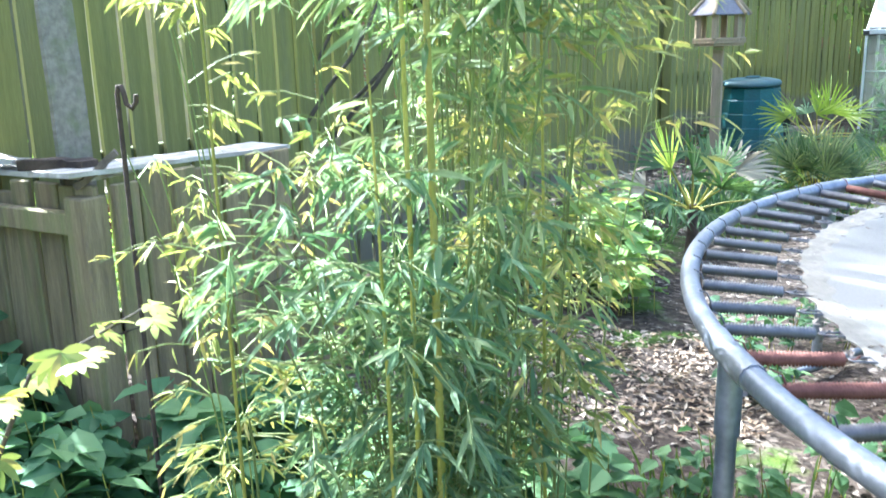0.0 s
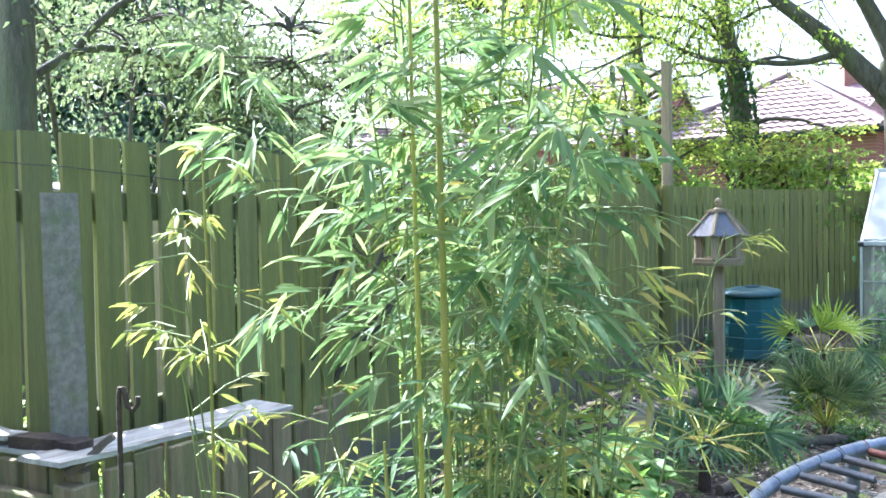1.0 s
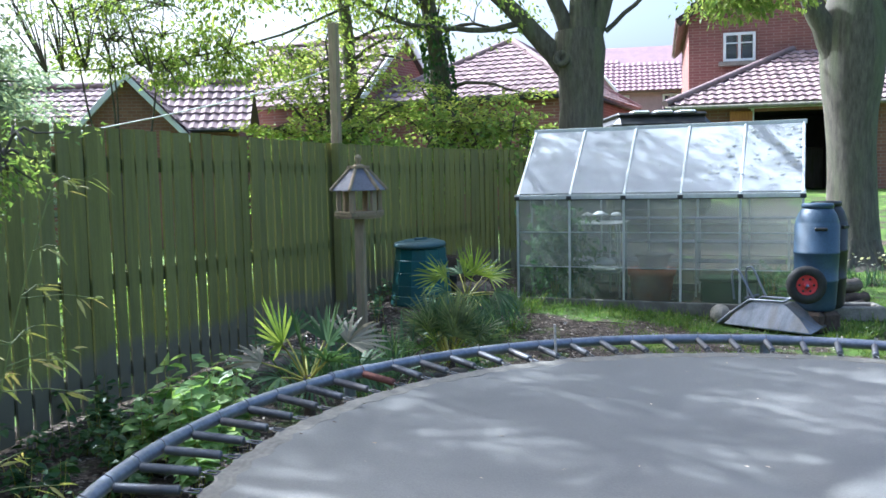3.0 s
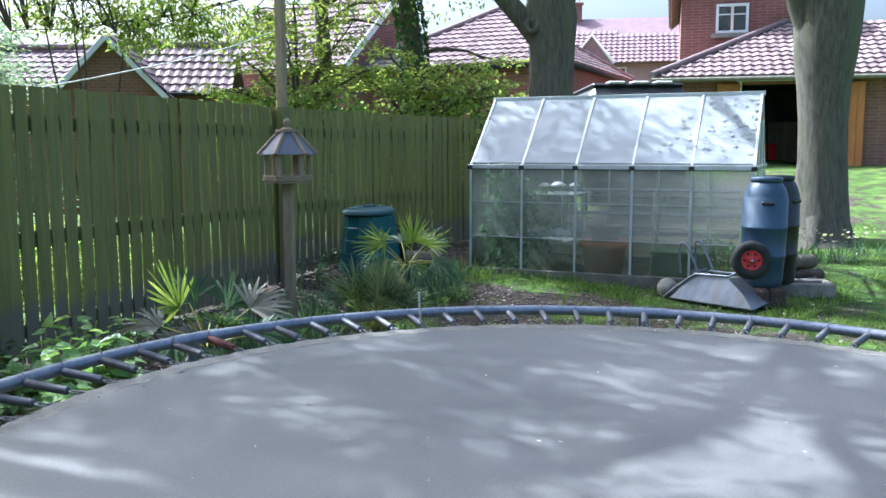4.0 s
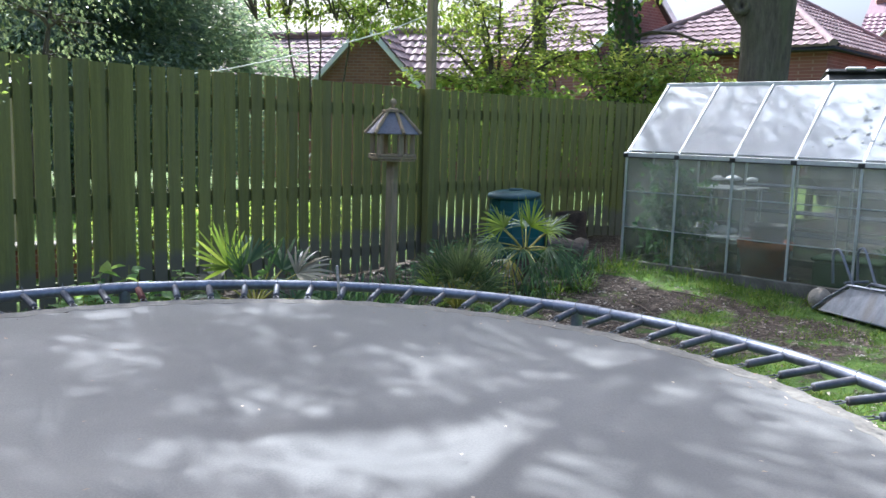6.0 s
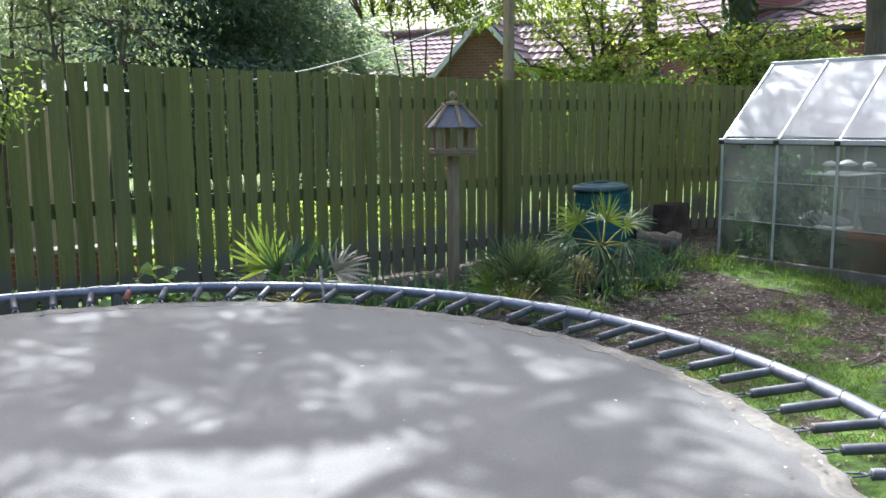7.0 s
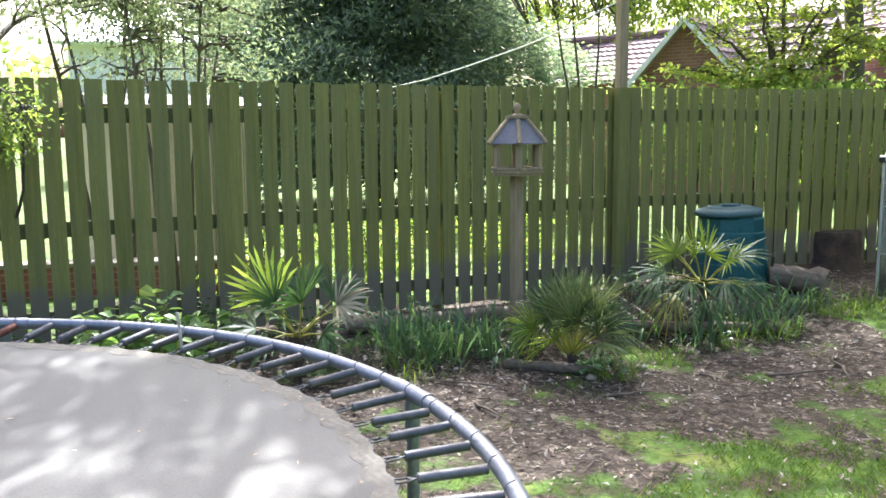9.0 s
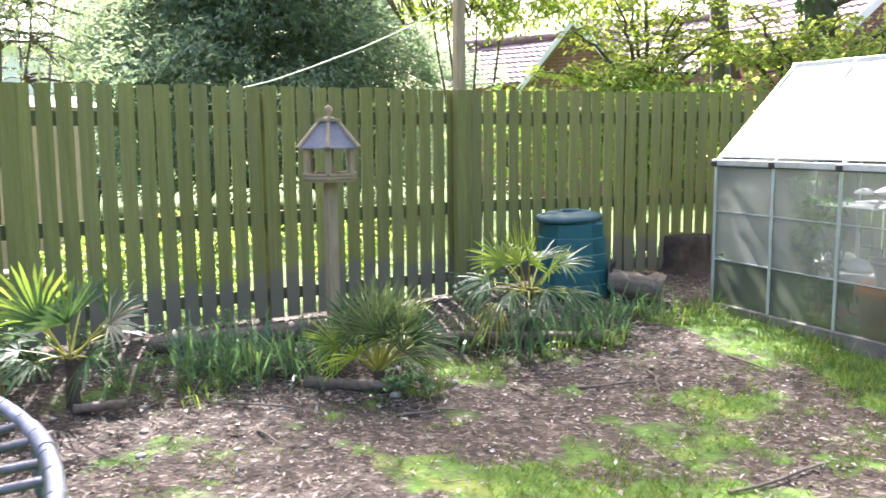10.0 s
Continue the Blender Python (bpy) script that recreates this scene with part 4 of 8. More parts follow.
part("hatch", MB().box(-0.15, -0.012, 0.02, 0.15, 0.012, 0.30, 0.01), M_BLACKPL, cb, "black lower hatch", pose(0.335, 0, 0.0, 8, 0, 90) @ pose(0, 0, 0))


# ---- fan palms ----
def fan_leaf(hub, out, roll, seg, reach, spread, width, seed, sag, cup):
    """One pleated fan: stiff segments radiating from the hub, its plane rolled about the stalk."""
    r = np.random.default_rng(seed)
    out = np.array(out, float)
    out /= np.linalg.norm(out)
    side = np.cross(out, [0, 0, 1.0])
    side /= np.linalg.norm(side) + 1e-9
    nor = np.cross(side, out)
    side, nor = side * math.cos(roll) + nor * math.sin(roll), nor * math.cos(roll) - side * math.sin(roll)
    a = np.radians((np.arange(seg) / (seg - 1) - 0.5) * spread + r.normal(0, 1.6, seg))
    dirs = out * np.cos(a)[:, None] + side * np.sin(a)[:, None] + nor * (cup * (1 - np.cos(a)) + r.normal(0, 0.04, seg))[:, None]
    ups = np.repeat(nor[None], seg, 0) + r.normal(0, 0.18, (seg, 3))
    length = reach * (0.70 + 0.30 * np.cos(a * 0.85)) * r.uniform(0.9, 1.06, seg)
    droop = sag * r.uniform(0.5, 1.6, seg)
    return np.repeat(np.array(hub, float)[None], seg, 0), dirs, ups, length, droop


def palm(x, y, stem, leaves, seed, label, tone, seg, reach, spread, width, lean=(0.0, 0.0)):
    """leaves: (heading, rise, stalk, size, roll, sag, tone) in degrees and metres; headings count from +x."""
    z = gz(x, y)
    th = thing("fan_palm", pose(x, y, z), label, "palm")
    top = Vector((lean[0], lean[1], stem))
    part("trunk", MB().tube([(0, 0, -0.05), top * 0.5 + Vector((0.012, 0, 0)), top], [0.045, 0.036, 0.03], 9), M_BARKDARK, th, "short fibrous trunk")
    r = random.Random(seed)
    for k, (head, rise, stalk, size, roll, sag, tn) in enumerate(leaves):
        a, e = radians(head), radians(rise)
        d = Vector((math.cos(a) * math.cos(e), math.sin(a) * math.cos(e), math.sin(e)))
        base = top + Vector((0.02 * math.cos(a), 0.02 * math.sin(a), -0.05 * r.random()))
        hub = base + d * stalk - Vector((0, 0, 0.12 * sag * stalk))
        stalk_ob = part("leaf_stalk", MB().tube([base, base.lerp(hub, 0.5) + Vector((0, 0, 0.012)), hub], [0.008, 0.006, 0.005], 5), M_CULM, th)
        out = (d + Vector((0, 0, -0.35 * sag))).normalized()
        pos, dirs, ups, ln_, dr = fan_leaf(tuple(hub), tuple(out), radians(roll), seg, reach * size, spread, width, seed * 50 + k, sag, 0.25)
        blades("fan_leaf", pos, dirs, ups, ln_, width * size, dr, tn or tone, stalk_ob)
    return th


# fans given the lit copy carry their backlight in the leaf colour
palm(1.69, 5.14, 0.33, [(215, 58, 0.30, 1.05, 50, 0.02, L_PALM_LIT), (262, 60, 0.28, 0.95, 70, 0.05, None), (330, 62, 0.30, 0.95, -40, 0.05, None), (20, 40, 0.34, 0.95, -45, 0.25, L_PALM_DRY), (300, 34, 0.30, 0.9, 20, 0.2, None), (60, 48, 0.30, 0.95, -30, 0.15, None), (130, 50, 0.30, 0.9, 30, 0.1, None), (180, 26, 0.30, 0.9, 30, 0.25, L_PALM_DRY), (345, 16, 0.34, 0.85, -50, 0.35, None), (235, 20, 0.26, 0.85, 25, 0.3, None), (95, 18, 0.28, 0.85, 0, 0.3, None), (280, 8, 0.22, 0.75, 10, 0.4, None)], 11, "fan palm with stiff split leaves, some bleached, growing beside the fence", L_PALM, 14, 0.33, 150.0, 0.025)
r_ = random.Random(5)
palm(2.78, 6.63, 0.13, [(137.5 * k + r_.uniform(-20, 20), 84 - 60 * (k / 28) ** 0.9, r_.uniform(0.24, 0.34), r_.uniform(0.85, 1.1), r_.uniform(-60, 60), 0.04 + 0.25 * k / 28, L_PALM_LIT if k in (20, 23) else (L_PALM if k % 3 == 1 else None)) for k in range(28)], 23, "dense grey-green dwarf fan palm in the bark bed", L_PALM_GREY, 26, 0.35, 190.0, 0.012)
palm(3.10, 7.98, 0.42, [(250, 72, 0.24, 1.05, 60, 0.04, L_PALM_LIT), (300, 66, 0.24, 1.0, 65, 0.06, L_PALM_LIT), (200, 48, 0.30, 1.0, 35, 0.2, L_PALM_LIT), (340, 46, 0.30, 1.0, -40, 0.25, L_PALM_LIT), (160, 40, 0.32, 1.0, 40, 0.3, L_PALM_LIT), (30, 44, 0.30, 1.0, -20, 0.3, None), (100, 46, 0.30, 0.95, 10, 0.3, None), (225, 18, 0.30, 1.0, 30, 0.55, None), (275, 14, 0.28, 1.0, 10, 0.6, None), (320, 12, 0.30, 1.0, -30, 0.6, None), (5, 8, 0.30, 1.0, -30, 0.6, None), (185, 4, 0.30, 0.95, 30, 0.65, None), (245, -14, 0.26, 0.9, 10, 0.7, L_PALM_YELLOW), (300, -16, 0.26, 0.9, -15, 0.75, None), (60, 4, 0.3, 0.9, 10, 0.6, None), (130, 2, 0.3, 0.9, 0, 0.6, None)], 37, "bright green fan palm with drooping leaf tips near the compost bin", L_PALM, 17, 0.33, 160.0, 0.0175, (0.01, 0.01))


# ---- strap-leaved clumps ----
def strap_clump(x, y, n, h, seed, spread=0.12, name="daffodil_clump", tone=L_DAFF, width=0.014, label="clump of arching strap leaves in the bed"):
    r = np.random.default_rng(seed)
    a = r.uniform(0, 6.283, n)
    rad = spread * np.sqrt(r.random(n))
    px, py = x + rad * np.cos(a), y + rad * np.sin(a)
    pos = np.stack([rad * np.cos(a), rad * np.sin(a), ground_z(px, py) - gz(x, y) - 0.01], 1)
    lean = r.uniform(0.1, 0.75, n)
    b = a + r.normal(0, 0.7, n)
    dirs = np.stack([lean * np.cos(b), lean * np.sin(b), np.ones(n)], 1)
    ups = np.stack([np.cos(b), np.sin(b), 0.3 * np.ones(n)], 1) + r.normal(0, 0.2, (n, 3))
    tuft = name == "grass_tuft"
    ob = None if tuft else thing(name, pose(0, 0, 0), label, "plant")
    le = blades(name if tuft else "foliage", pos, dirs, ups, 1.15 * h * r.uniform(0.6, 1.1, n), width, r.uniform(0.1, 0.95, n), tone, ob)
    ob = le if tuft else ob
    ob.matrix_basis = Matrix.Translation((x, y, gz(x, y)))
    return tagged(ob, label, "grass" if name == "grass_tuft" else "plant", "" if name == "grass_tuft" else "strap-leaved clumps in the bed", "stuff" if name == "grass_tuft" else "")


for i, (x, y, n, h) in enumerate([(1.72, 5.95, 40, 0.36), (1.95, 5.95, 46, 0.34), (2.1, 6.15, 46, 0.36), (1.62, 6.1, 40, 0.36), (1.83, 6.2, 36, 0.34), (1.98, 6.35, 40, 0.36), (2.12, 6.42, 34, 0.32), (2.35, 6.42, 60, 0.42), (1.65, 6.35, 30, 0.3), (3.2, 7.75, 34, 0.3), (3.35, 8.15, 46, 0.32), (3.55, 8.35, 46, 0.3), (3.42, 8.75, 50, 0.34), (3.62, 8.9, 40, 0.3), (2.35, 7.5, 40, 0.34), (2.75, 7.7, 36, 0.3), (1.5, 5.6, 30, 0.34), (1.9, 6.7, 30, 0.34), (2.3, 7.0, 30, 0.32)]):
    strap_clump(x, y, int(n * 1.25), h * 1.15, 300 + i, 0.17)
for i, (x, y, n, h) in enumerate([(1.3, 1.95, 60, 0.26), (1.45, 1.8, 60, 0.28), (1.25, 2.15, 50, 0.22), (1.6, 2.0, 50, 0.26), (1.4, 1.6, 60, 0.28), (2.08, 5.68, 40, 0.24), (2.2, 5.78, 40, 0.26), (3.05, 6.72, 90, 0.2), (3.4, 8.0, 110, 0.2), (3.6, 8.25, 110, 0.2), (3.8, 8.9, 100, 0.22), (3.95, 9.25, 80, 0.28), (3.15, 7.35, 70, 0.16)]):
    strap_clump(x, y, n, h, 340 + i, 0.2, "grass_tuft", L_GRASS, 0.008, "tuft of bright green grass in the bed")


# ---- logs and stones ----
def log_thing(a, b, r, label, seed, m=M_LOG):
    rr = random.Random(seed)
    a, b = Vector(a), Vector(b)
    n = 7
    pts = [a.lerp(b, i / n) - a + Vector((rr.uniform(-1, 1), rr.uniform(-1, 1), rr.uniform(-0.5, 0.5))) * r * 0.25 for i in range(n + 1)]
    th = thing("log", Matrix.Translation(a), label, "log", "old logs edging the bed")
    part("wood", MB().tube(pts, [r * rr.uniform(0.85, 1.1) for _ in pts], 9), m, th)
    return th


log_thing((2.47, 6.27, gz(2.47, 6.27) + 0.03), (2.95, 6.62, gz(2.95, 6.62) + 0.03), 0.04, "short weathered log lying on bark", 1)
log_thing((2.55, 7.55, gz(2.5, 7.5) + 0.05), (3.62, 8.28, gz(3.6, 8.3) + 0.04), 0.045, "long bleached log lying behind the palms", 2)
log_thing((1.15, 6.05, gz(1.2, 6.1) + 0.07), (1.95, 7.35, gz(1.9, 7.3) + 0.07), 0.065, "thick grey log lying along the fence foot", 3)
log_thing((1.78, 5.1, gz(1.78, 5.1) + 0.03), (1.98, 5.3, gz(1.98, 5.3) + 0.06), 0.03, "split piece of pale log beside the palm", 4)
log_thing((3.12, 9.32, gz(3.2, 9.35) + 0.13), (3.55, 9.48, gz(3.5, 9.4) + 0.13), 0.115, "pale sawn log lying beside the compost bin", 5)


def rock(x, y, s, seed, label="small pale stone on the bark"):
    r = random.Random(seed)
    mb = MB()
    v, f = [], []
    for i, (rad, z) in enumerate([(0.02, -0.3), (0.8, -0.25), (1.0, 0.1), (0.75, 0.5), (0.02, 0.62)]):
        for k in range(8):
            a = 6.283 * k / 8
            q = rad * r.uniform(0.8, 1.15)
            v.append((s * q * math.cos(a) * 1.2, s * q * math.sin(a), s * (z + r.uniform(-0.06, 0.06)) * 0.8))
    for i in range(4):
        for k in range(8):
            f.append((i * 8 + k, i * 8 + (k + 1) % 8, (i + 1) * 8 + (k + 1) % 8, (i + 1) * 8 + k))
    ob = part("stone", mb.add(v, f, smooth=True), M_STONE, m=pose(x, y, gz(x, y) + 0.1 * s, 0, 0, r.uniform(0, 360)))
    return tagged(ob, label, "stone", "loose stones on the bark")


for i, (x, y, s) in enumerate([(2.9, 5.35, 0.022), (3.2, 5.55, 0.02), (2.55, 5.0, 0.03), (2.3, 5.2, 0.025), (3.0, 6.55, 0.045), (3.15, 6.95, 0.04), (2.65, 5.9, 0.02), (2.0, 5.4, 0.03)]):
    rock(x, y, s, 60 + i)
sticks = [(2.75, 5.6, 3.05, 5.5), (3.9, 7.3, 4.3, 7.7), (4.1, 7.9, 4.35, 7.5), (3.3, 6.2, 3.5, 6.5), (2.3, 5.75, 2.75, 5.95), (3.5, 7.1, 3.8, 7.0), (4.5, 8.3, 4.9, 8.1), (5.2, 6.3, 5.5, 6.9)]
for i, (x0, y0, x1, y1) in enumerate(sticks):
    r = random.Random(i)
    pts = [(x0 + (x1 - x0) * u + r.uniform(-0.02, 0.02), y0 + (y1 - y0) * u + r.uniform(-0.02, 0.02), gz(x0 + (x1 - x0) * u, y0 + (y1 - y0) * u) + 0.012 + 0.01 * math.sin(3 * u)) for u in (0, 0.25, 0.5, 0.75, 1)]
    tagged(part("stick", MB().tube(pts, [0.010, 0.009, 0.008, 0.007, 0.004], 6), M_LOG), "thin fallen stick lying on the ground", "stick", "fallen sticks")
dk = thing("tree_stump", pose(3.15, 11.0, gz(3.15, 11.0), 0, 0, 50), "dark rotten sawn tree stump against the fence", "stump")
part("bark", MB().lathe([(0.33, -0.06), (0.29, 0.03), (0.265, 0.12), (0.27, 0.24), (0.26, 0.36), (0.25, 0.375)], 14, squash=0.9), M_BARKDARK, dk)
part("sawn_top", MB().lathe([(0.25, 0.374), (0.15, 0.385), (0.001, 0.38)], 14, squash=0.9), M_BARKDARK, dk)


# ---- water barrels ----
def barrel(x, y, z, turn, material, label, tilt=0.0):
    th = thing("water_barrel", pose(x, y, z, 0, tilt, turn), label, "water butt", "water barrels by the greenhouse")
    h = 1.13 - z
    pr = [(q_ * 0.88, h_) for q_, h_ in [(0.19, 0.0), (0.21, 0.01), (0.222, 0.06), (0.235, 0.28), (0.242, 0.285), (0.242, 0.305), (0.236, 0.31), (0.243, 0.55), (0.25, 0.555), (0.25, 0.575), (0.243, 0.58), (0.243, 0.83), (0.238, 0.835), (0.232, 0.87), (0.205, 0.94), (0.17, 0.985), (0.155, 1.0)]]
    part("body", MB().lathe([(r, q * (h - 0.05)) for r, q in pr], 28), material, th, "ribbed plastic barrel")
    part("lid", MB().lathe([(0.136, h - 0.055), (0.152, h - 0.052), (0.152, h - 0.015), (0.142, h - 0.006), (0.001, h)], 28), material, th, "round screw lid")
    part("grip", MB().box(-0.06, -0.014, -0.016, 0.06, 0.014, 0.016, 0.008), M_BLACKPL, th, m=pose(-0.105, -0.188, (h - 0.05) * 0.80, 0, 0, -30))
    part("sticker", MB().add([(math.cos(a) * 0.217, math.sin(a) * 0.217, zz) for a in (-0.55, -0.45, -0.35) for zz in (h * 0.5, h * 0.66)], [(0, 2, 3, 1), (2, 4, 5, 3)]), M_WHITEBAG, th, "small worn white sticker")
    return th


BRX, BRY = 6.65, 7.84
stand = thing("stone_stand", pose(BRX, BRY, gz(BRX, BRY), 0, 0, 20), "low stack of dark stones under the barrel", "stand")
for k in range(5):
    a = 1.26 * k
    part("stone", MB().box(-0.10, -0.075, -0.03, 0.10, 0.075, 0.20, 0.035), M_BARKDARK, stand, m=pose(0.14 * math.cos(a), 0.14 * math.sin(a), 0, 0, 0, 40 * k))
barrel(BRX, BRY, gz(BRX, BRY) + 0.202, 10, M_BARREL, "slate-blue plastic water barrel on stones beside the greenhouse", 0.8)
barrel(7.02, 8.30, gz(7.02, 8.30) + 0.1, 60, M_BLACKPL, "black plastic water barrel behind the blue one")
for i, (a, b, r) in enumerate([((7.30, 8.62), (7.75, 8.75), 0.07), ((7.25, 8.80), (7.70, 8.98), 0.07), ((7.32, 8.70), (7.72, 8.86), 0.08), ((7.28, 8.95), (7.66, 9.1), 0.07), ((7.4, 8.5), (7.62, 8.6), 0.04)]):
    log_thing((a[0], a[1], gz(*a) + r * (1 if i != 2 else 2.6)), (b[0], b[1], gz(*b) + r * (1 if i != 2 else 2.4)), r, "dark weathered log in a heap beside the barrels", 20 + i, M_LOG if i == 2 else M_BARKDARK)

# ---- the wheelbarrow, lying upside down ----
wb = thing("wheelbarrow", pose(6.25, 7.87, gz(6.25, 7.87) + 0.02, 0, 0, 0), "galvanised wheelbarrow lying upside down with a red-hubbed wheel", "wheelbarrow")
ax_u, ax_v = Vector((0.62, -0.785, 0)).normalized(), Vector((0.785, 0.62, 0)).normalized()


def wbp(u, v, z):
    return ax_u * u * 0.85 + ax_v * v * 0.80 + Vector((0, 0, z * 0.92))


rim_ = [wbp(-0.52, -0.28, 0.03), wbp(0.52, -0.26, 0.01), wbp(0.50, 0.26, 0.04), wbp(-0.50, 0.28, 0.04)]
mid_ = [wbp(-0.40, -0.22, 0.16), wbp(0.36, -0.20, 0.16), wbp(0.35, 0.20, 0.17), wbp(-0.40, 0.22, 0.16)]
top_ = [wbp(-0.24, -0.17, 0.28), wbp(0.16, -0.15, 0.29), wbp(0.16, 0.15, 0.29), wbp(-0.24, 0.17, 0.28)]
tray = MB().add(rim_ + mid_ + top_, [(a * 4 + k, a * 4 + (k + 1) % 4, a * 4 + 4 + (k + 1) % 4, a * 4 + 4 + k) for a in (0, 1) for k in range(4)] + [(8, 9, 10, 11)])
tray_ob = part("tray", tray, M_STEELPAN, wb, "scratched pressed-steel tray")
sol = tray_ob.modifiers.new("thick", "SOLIDIFY")
sol.thickness = 0.004
bv = tray_ob.modifiers.new("round", "BEVEL")
bv.width, bv.segments = 0.02, 2
part("rolled_rim", MB().tube(rim_ + [rim_[0]], 0.009, 8), M_STEELPAN, wb)
hub = Vector((6.43, 7.61, 0.33)) - Vector((6.25, 7.87, gz(6.25, 7.87) + 0.02))
wd = Vector((-0.30, -0.95, 0.05)).normalized()
wm = Matrix.Translation(hub) @ wd.to_track_quat("Z", "Y").to_matrix().to_4x4()
wheel = part("wheel", MB().tube([(0.14 * math.cos(a), 0.14 * math.sin(a), 0) for a in np.linspace(0, 6.2832, 33)], 0.05, 12, False), M_RUBBER, wb, "black pneumatic tyre", wm)
part("rim_disc", MB().lathe([(0.001, -0.03), (0.03, -0.032), (0.034, -0.02), (0.05, -0.012), (0.088, -0.018), (0.098, -0.028), (0.098, 0.028), (0.088, 0.018), (0.05, 0.012), (0.034, 0.02), (0.03, 0.032), (0.001, 0.03)], 24), M_RED, wheel, "red plastic wheel centre")
for k in range(6):
    a = k * 1.047
    part("hub_slot", MB().lathe([(0.001, 0.0125 + 0.008), (0.012, 0.0125 + 0.006), (0.014, 0.006)], 10), M_BLACKPL, wheel, m=pose(0.067 * math.cos(a), 0.067 * math.sin(a), 0.0))
for sgn in (-1, 1):
    pts = [wbp(-0.62, sgn * 0.26, 0.02), wbp(-0.46, sgn * 0.22, 0.16), wbp(-0.25, sgn * 0.175, 0.31), wbp(0.16, sgn * 0.15, 0.315), wbp(0.24, sgn * 0.12, 0.36)]
    part("handle_tube", MB().tube(pts + [tuple(hub + wd * 0.07 * sgn)], 0.013, 8), M_GALV, wb, "steel handle tube")
    lg = [wbp(-0.20, sgn * 0.17, 0.32), wbp(-0.36, sgn * 0.19, 0.60), wbp(-0.40, sgn * 0.19, 0.64), wbp(-0.45, sgn * 0.19, 0.63), wbp(-0.47, sgn * 0.19, 0.58), wbp(-0.44, sgn * 0.19, 0.30)]
    part("leg_loop", MB().tube(lg, 0.012, 8), M_GALV, wb, "bent tube leg pointing up")
part("cross_bar", MB().tube([wbp(-0.30, -0.18, 0.325), wbp(-0.30, 0.18, 0.325)], 0.012, 8), M_GALV, wb)
ball = thing("football", pose(5.83, 8.25, gz(5.83, 8.25) + 0.105), "scuffed grey football lying behind the wheelbarrow", "ball")
part("skin", MB().lathe([(0.105 * math.sin(a), -0.105 * math.cos(a)) for a in np.linspace(0.01, 3.13, 13)], 18), M_STONE, ball)

# ---- things in the greenhouse ----
def in_gh(u, v, z=0.0):
    return GH_M @ Vector((u, v, z))


def pot(u, v, r, h, material, label, name="plant_pot", z=None):
    p = in_gh(u, v)
    g = gz(p.x, p.y) if z is None else z
    th = thing(name, pose(p.x, p.y, g), label, "pot")
    part("body", MB().lathe([(0.001, 0.0), (r * 0.72, 0.0), (r * 0.93, h * 0.82), (r, h * 0.82), (r * 1.02, h), (r * 0.93, h), (r * 0.86, h * 0.8), (0.001, h * 0.78)], 24), material, th)
    return g + h


tz = pot(1.50, 0.31, 0.27, 0.46, M_TERRA, "large terracotta pot on the greenhouse floor")
pot(1.52, 0.31, 0.2, 0.2, M_BLACKPL, "black bucket set in the terracotta pot", "bucket", tz - 0.03)
tray_th = thing("storage_crate", GH_M @ pose(2.35, 0.32, -0.08, 0, 0, 4), "dark green crate standing behind the glass", "crate")
part("body", MB().box(-0.3, -0.18, 0, 0.3, 0.18, 0.34, 0.02), mat("green_crate_plastic", (0.03, 0.07, 0.035), (0.05, 0.10, 0.05), 0.6), tray_th)
part("rim", MB().box(-0.32, -0.2, 0.342, 0.32, 0.2, 0.375, 0.01), bpy.data.materials["green_crate_plastic"], tray_th)
bench = thing("staging_bench", GH_M @ pose(1.9, 1.35, -0.06), "slatted aluminium staging along the far side of the greenhouse", "bench")
for x in (-1.05, 0.0, 1.05):
    for y in (-0.2, 0.2):
        part("leg", MB().box(x - 0.012, y - 0.012, 0, x + 0.012, y + 0.012, 0.95), M_ALU, bench)
for z in (0.42, 0.66, 0.95):
    for k in range(5):
        part("slat", MB().box(-1.12, -0.21 + k * 0.1, z + 0.001, 1.12, -0.17 + k * 0.1, z + 0.013), M_GALV, bench)
for i, (u, v, z, s) in enumerate([(0.72, 1.15, 0.93, 0.085), (0.92, 1.2, 0.93, 0.065), (0.62, 0.75, 0.345, 0.17), (0.86, 0.7, 0.345, 0.14), (0.58, 1.05, 0.93, 0.07)]):
    p = in_gh(u, v)
    ob = part("plastic_sack", MB().lathe([(s * q * random.Random(i * 9 + k).uniform(0.7, 1.2), s * zz * 0.75) for k, (q, zz) in enumerate([(0.01, 0.0), (0.9, 0.05), (1.15, 0.3), (1.0, 0.7), (0.55, 0.95), (0.3, 1.05), (0.01, 1.0)])], 9), M_WHITEBAG, m=pose(p.x, p.y, z, 0, 0, 50 * i))
    tagged(ob, "crumpled white plastic sack in the greenhouse", "sack", "sacks in the greenhouse")
rack = thing("shelf_rack", GH_M @ pose(0.75, 0.95, -0.06), "narrow shelf rack holding sacks", "shelf")
for x in (-0.3, 0.3):
    for y in (-0.22, 0.22):
        part("leg", MB().box(x - 0.01, y - 0.01, 0, x + 0.01, y + 0.01, 0.93), M_ALU, rack)
for z in (0.33, 0.915):
    part("shelf", MB().box(-0.31, -0.4, z, 0.31, 0.4, z + 0.012), M_ALU, rack)
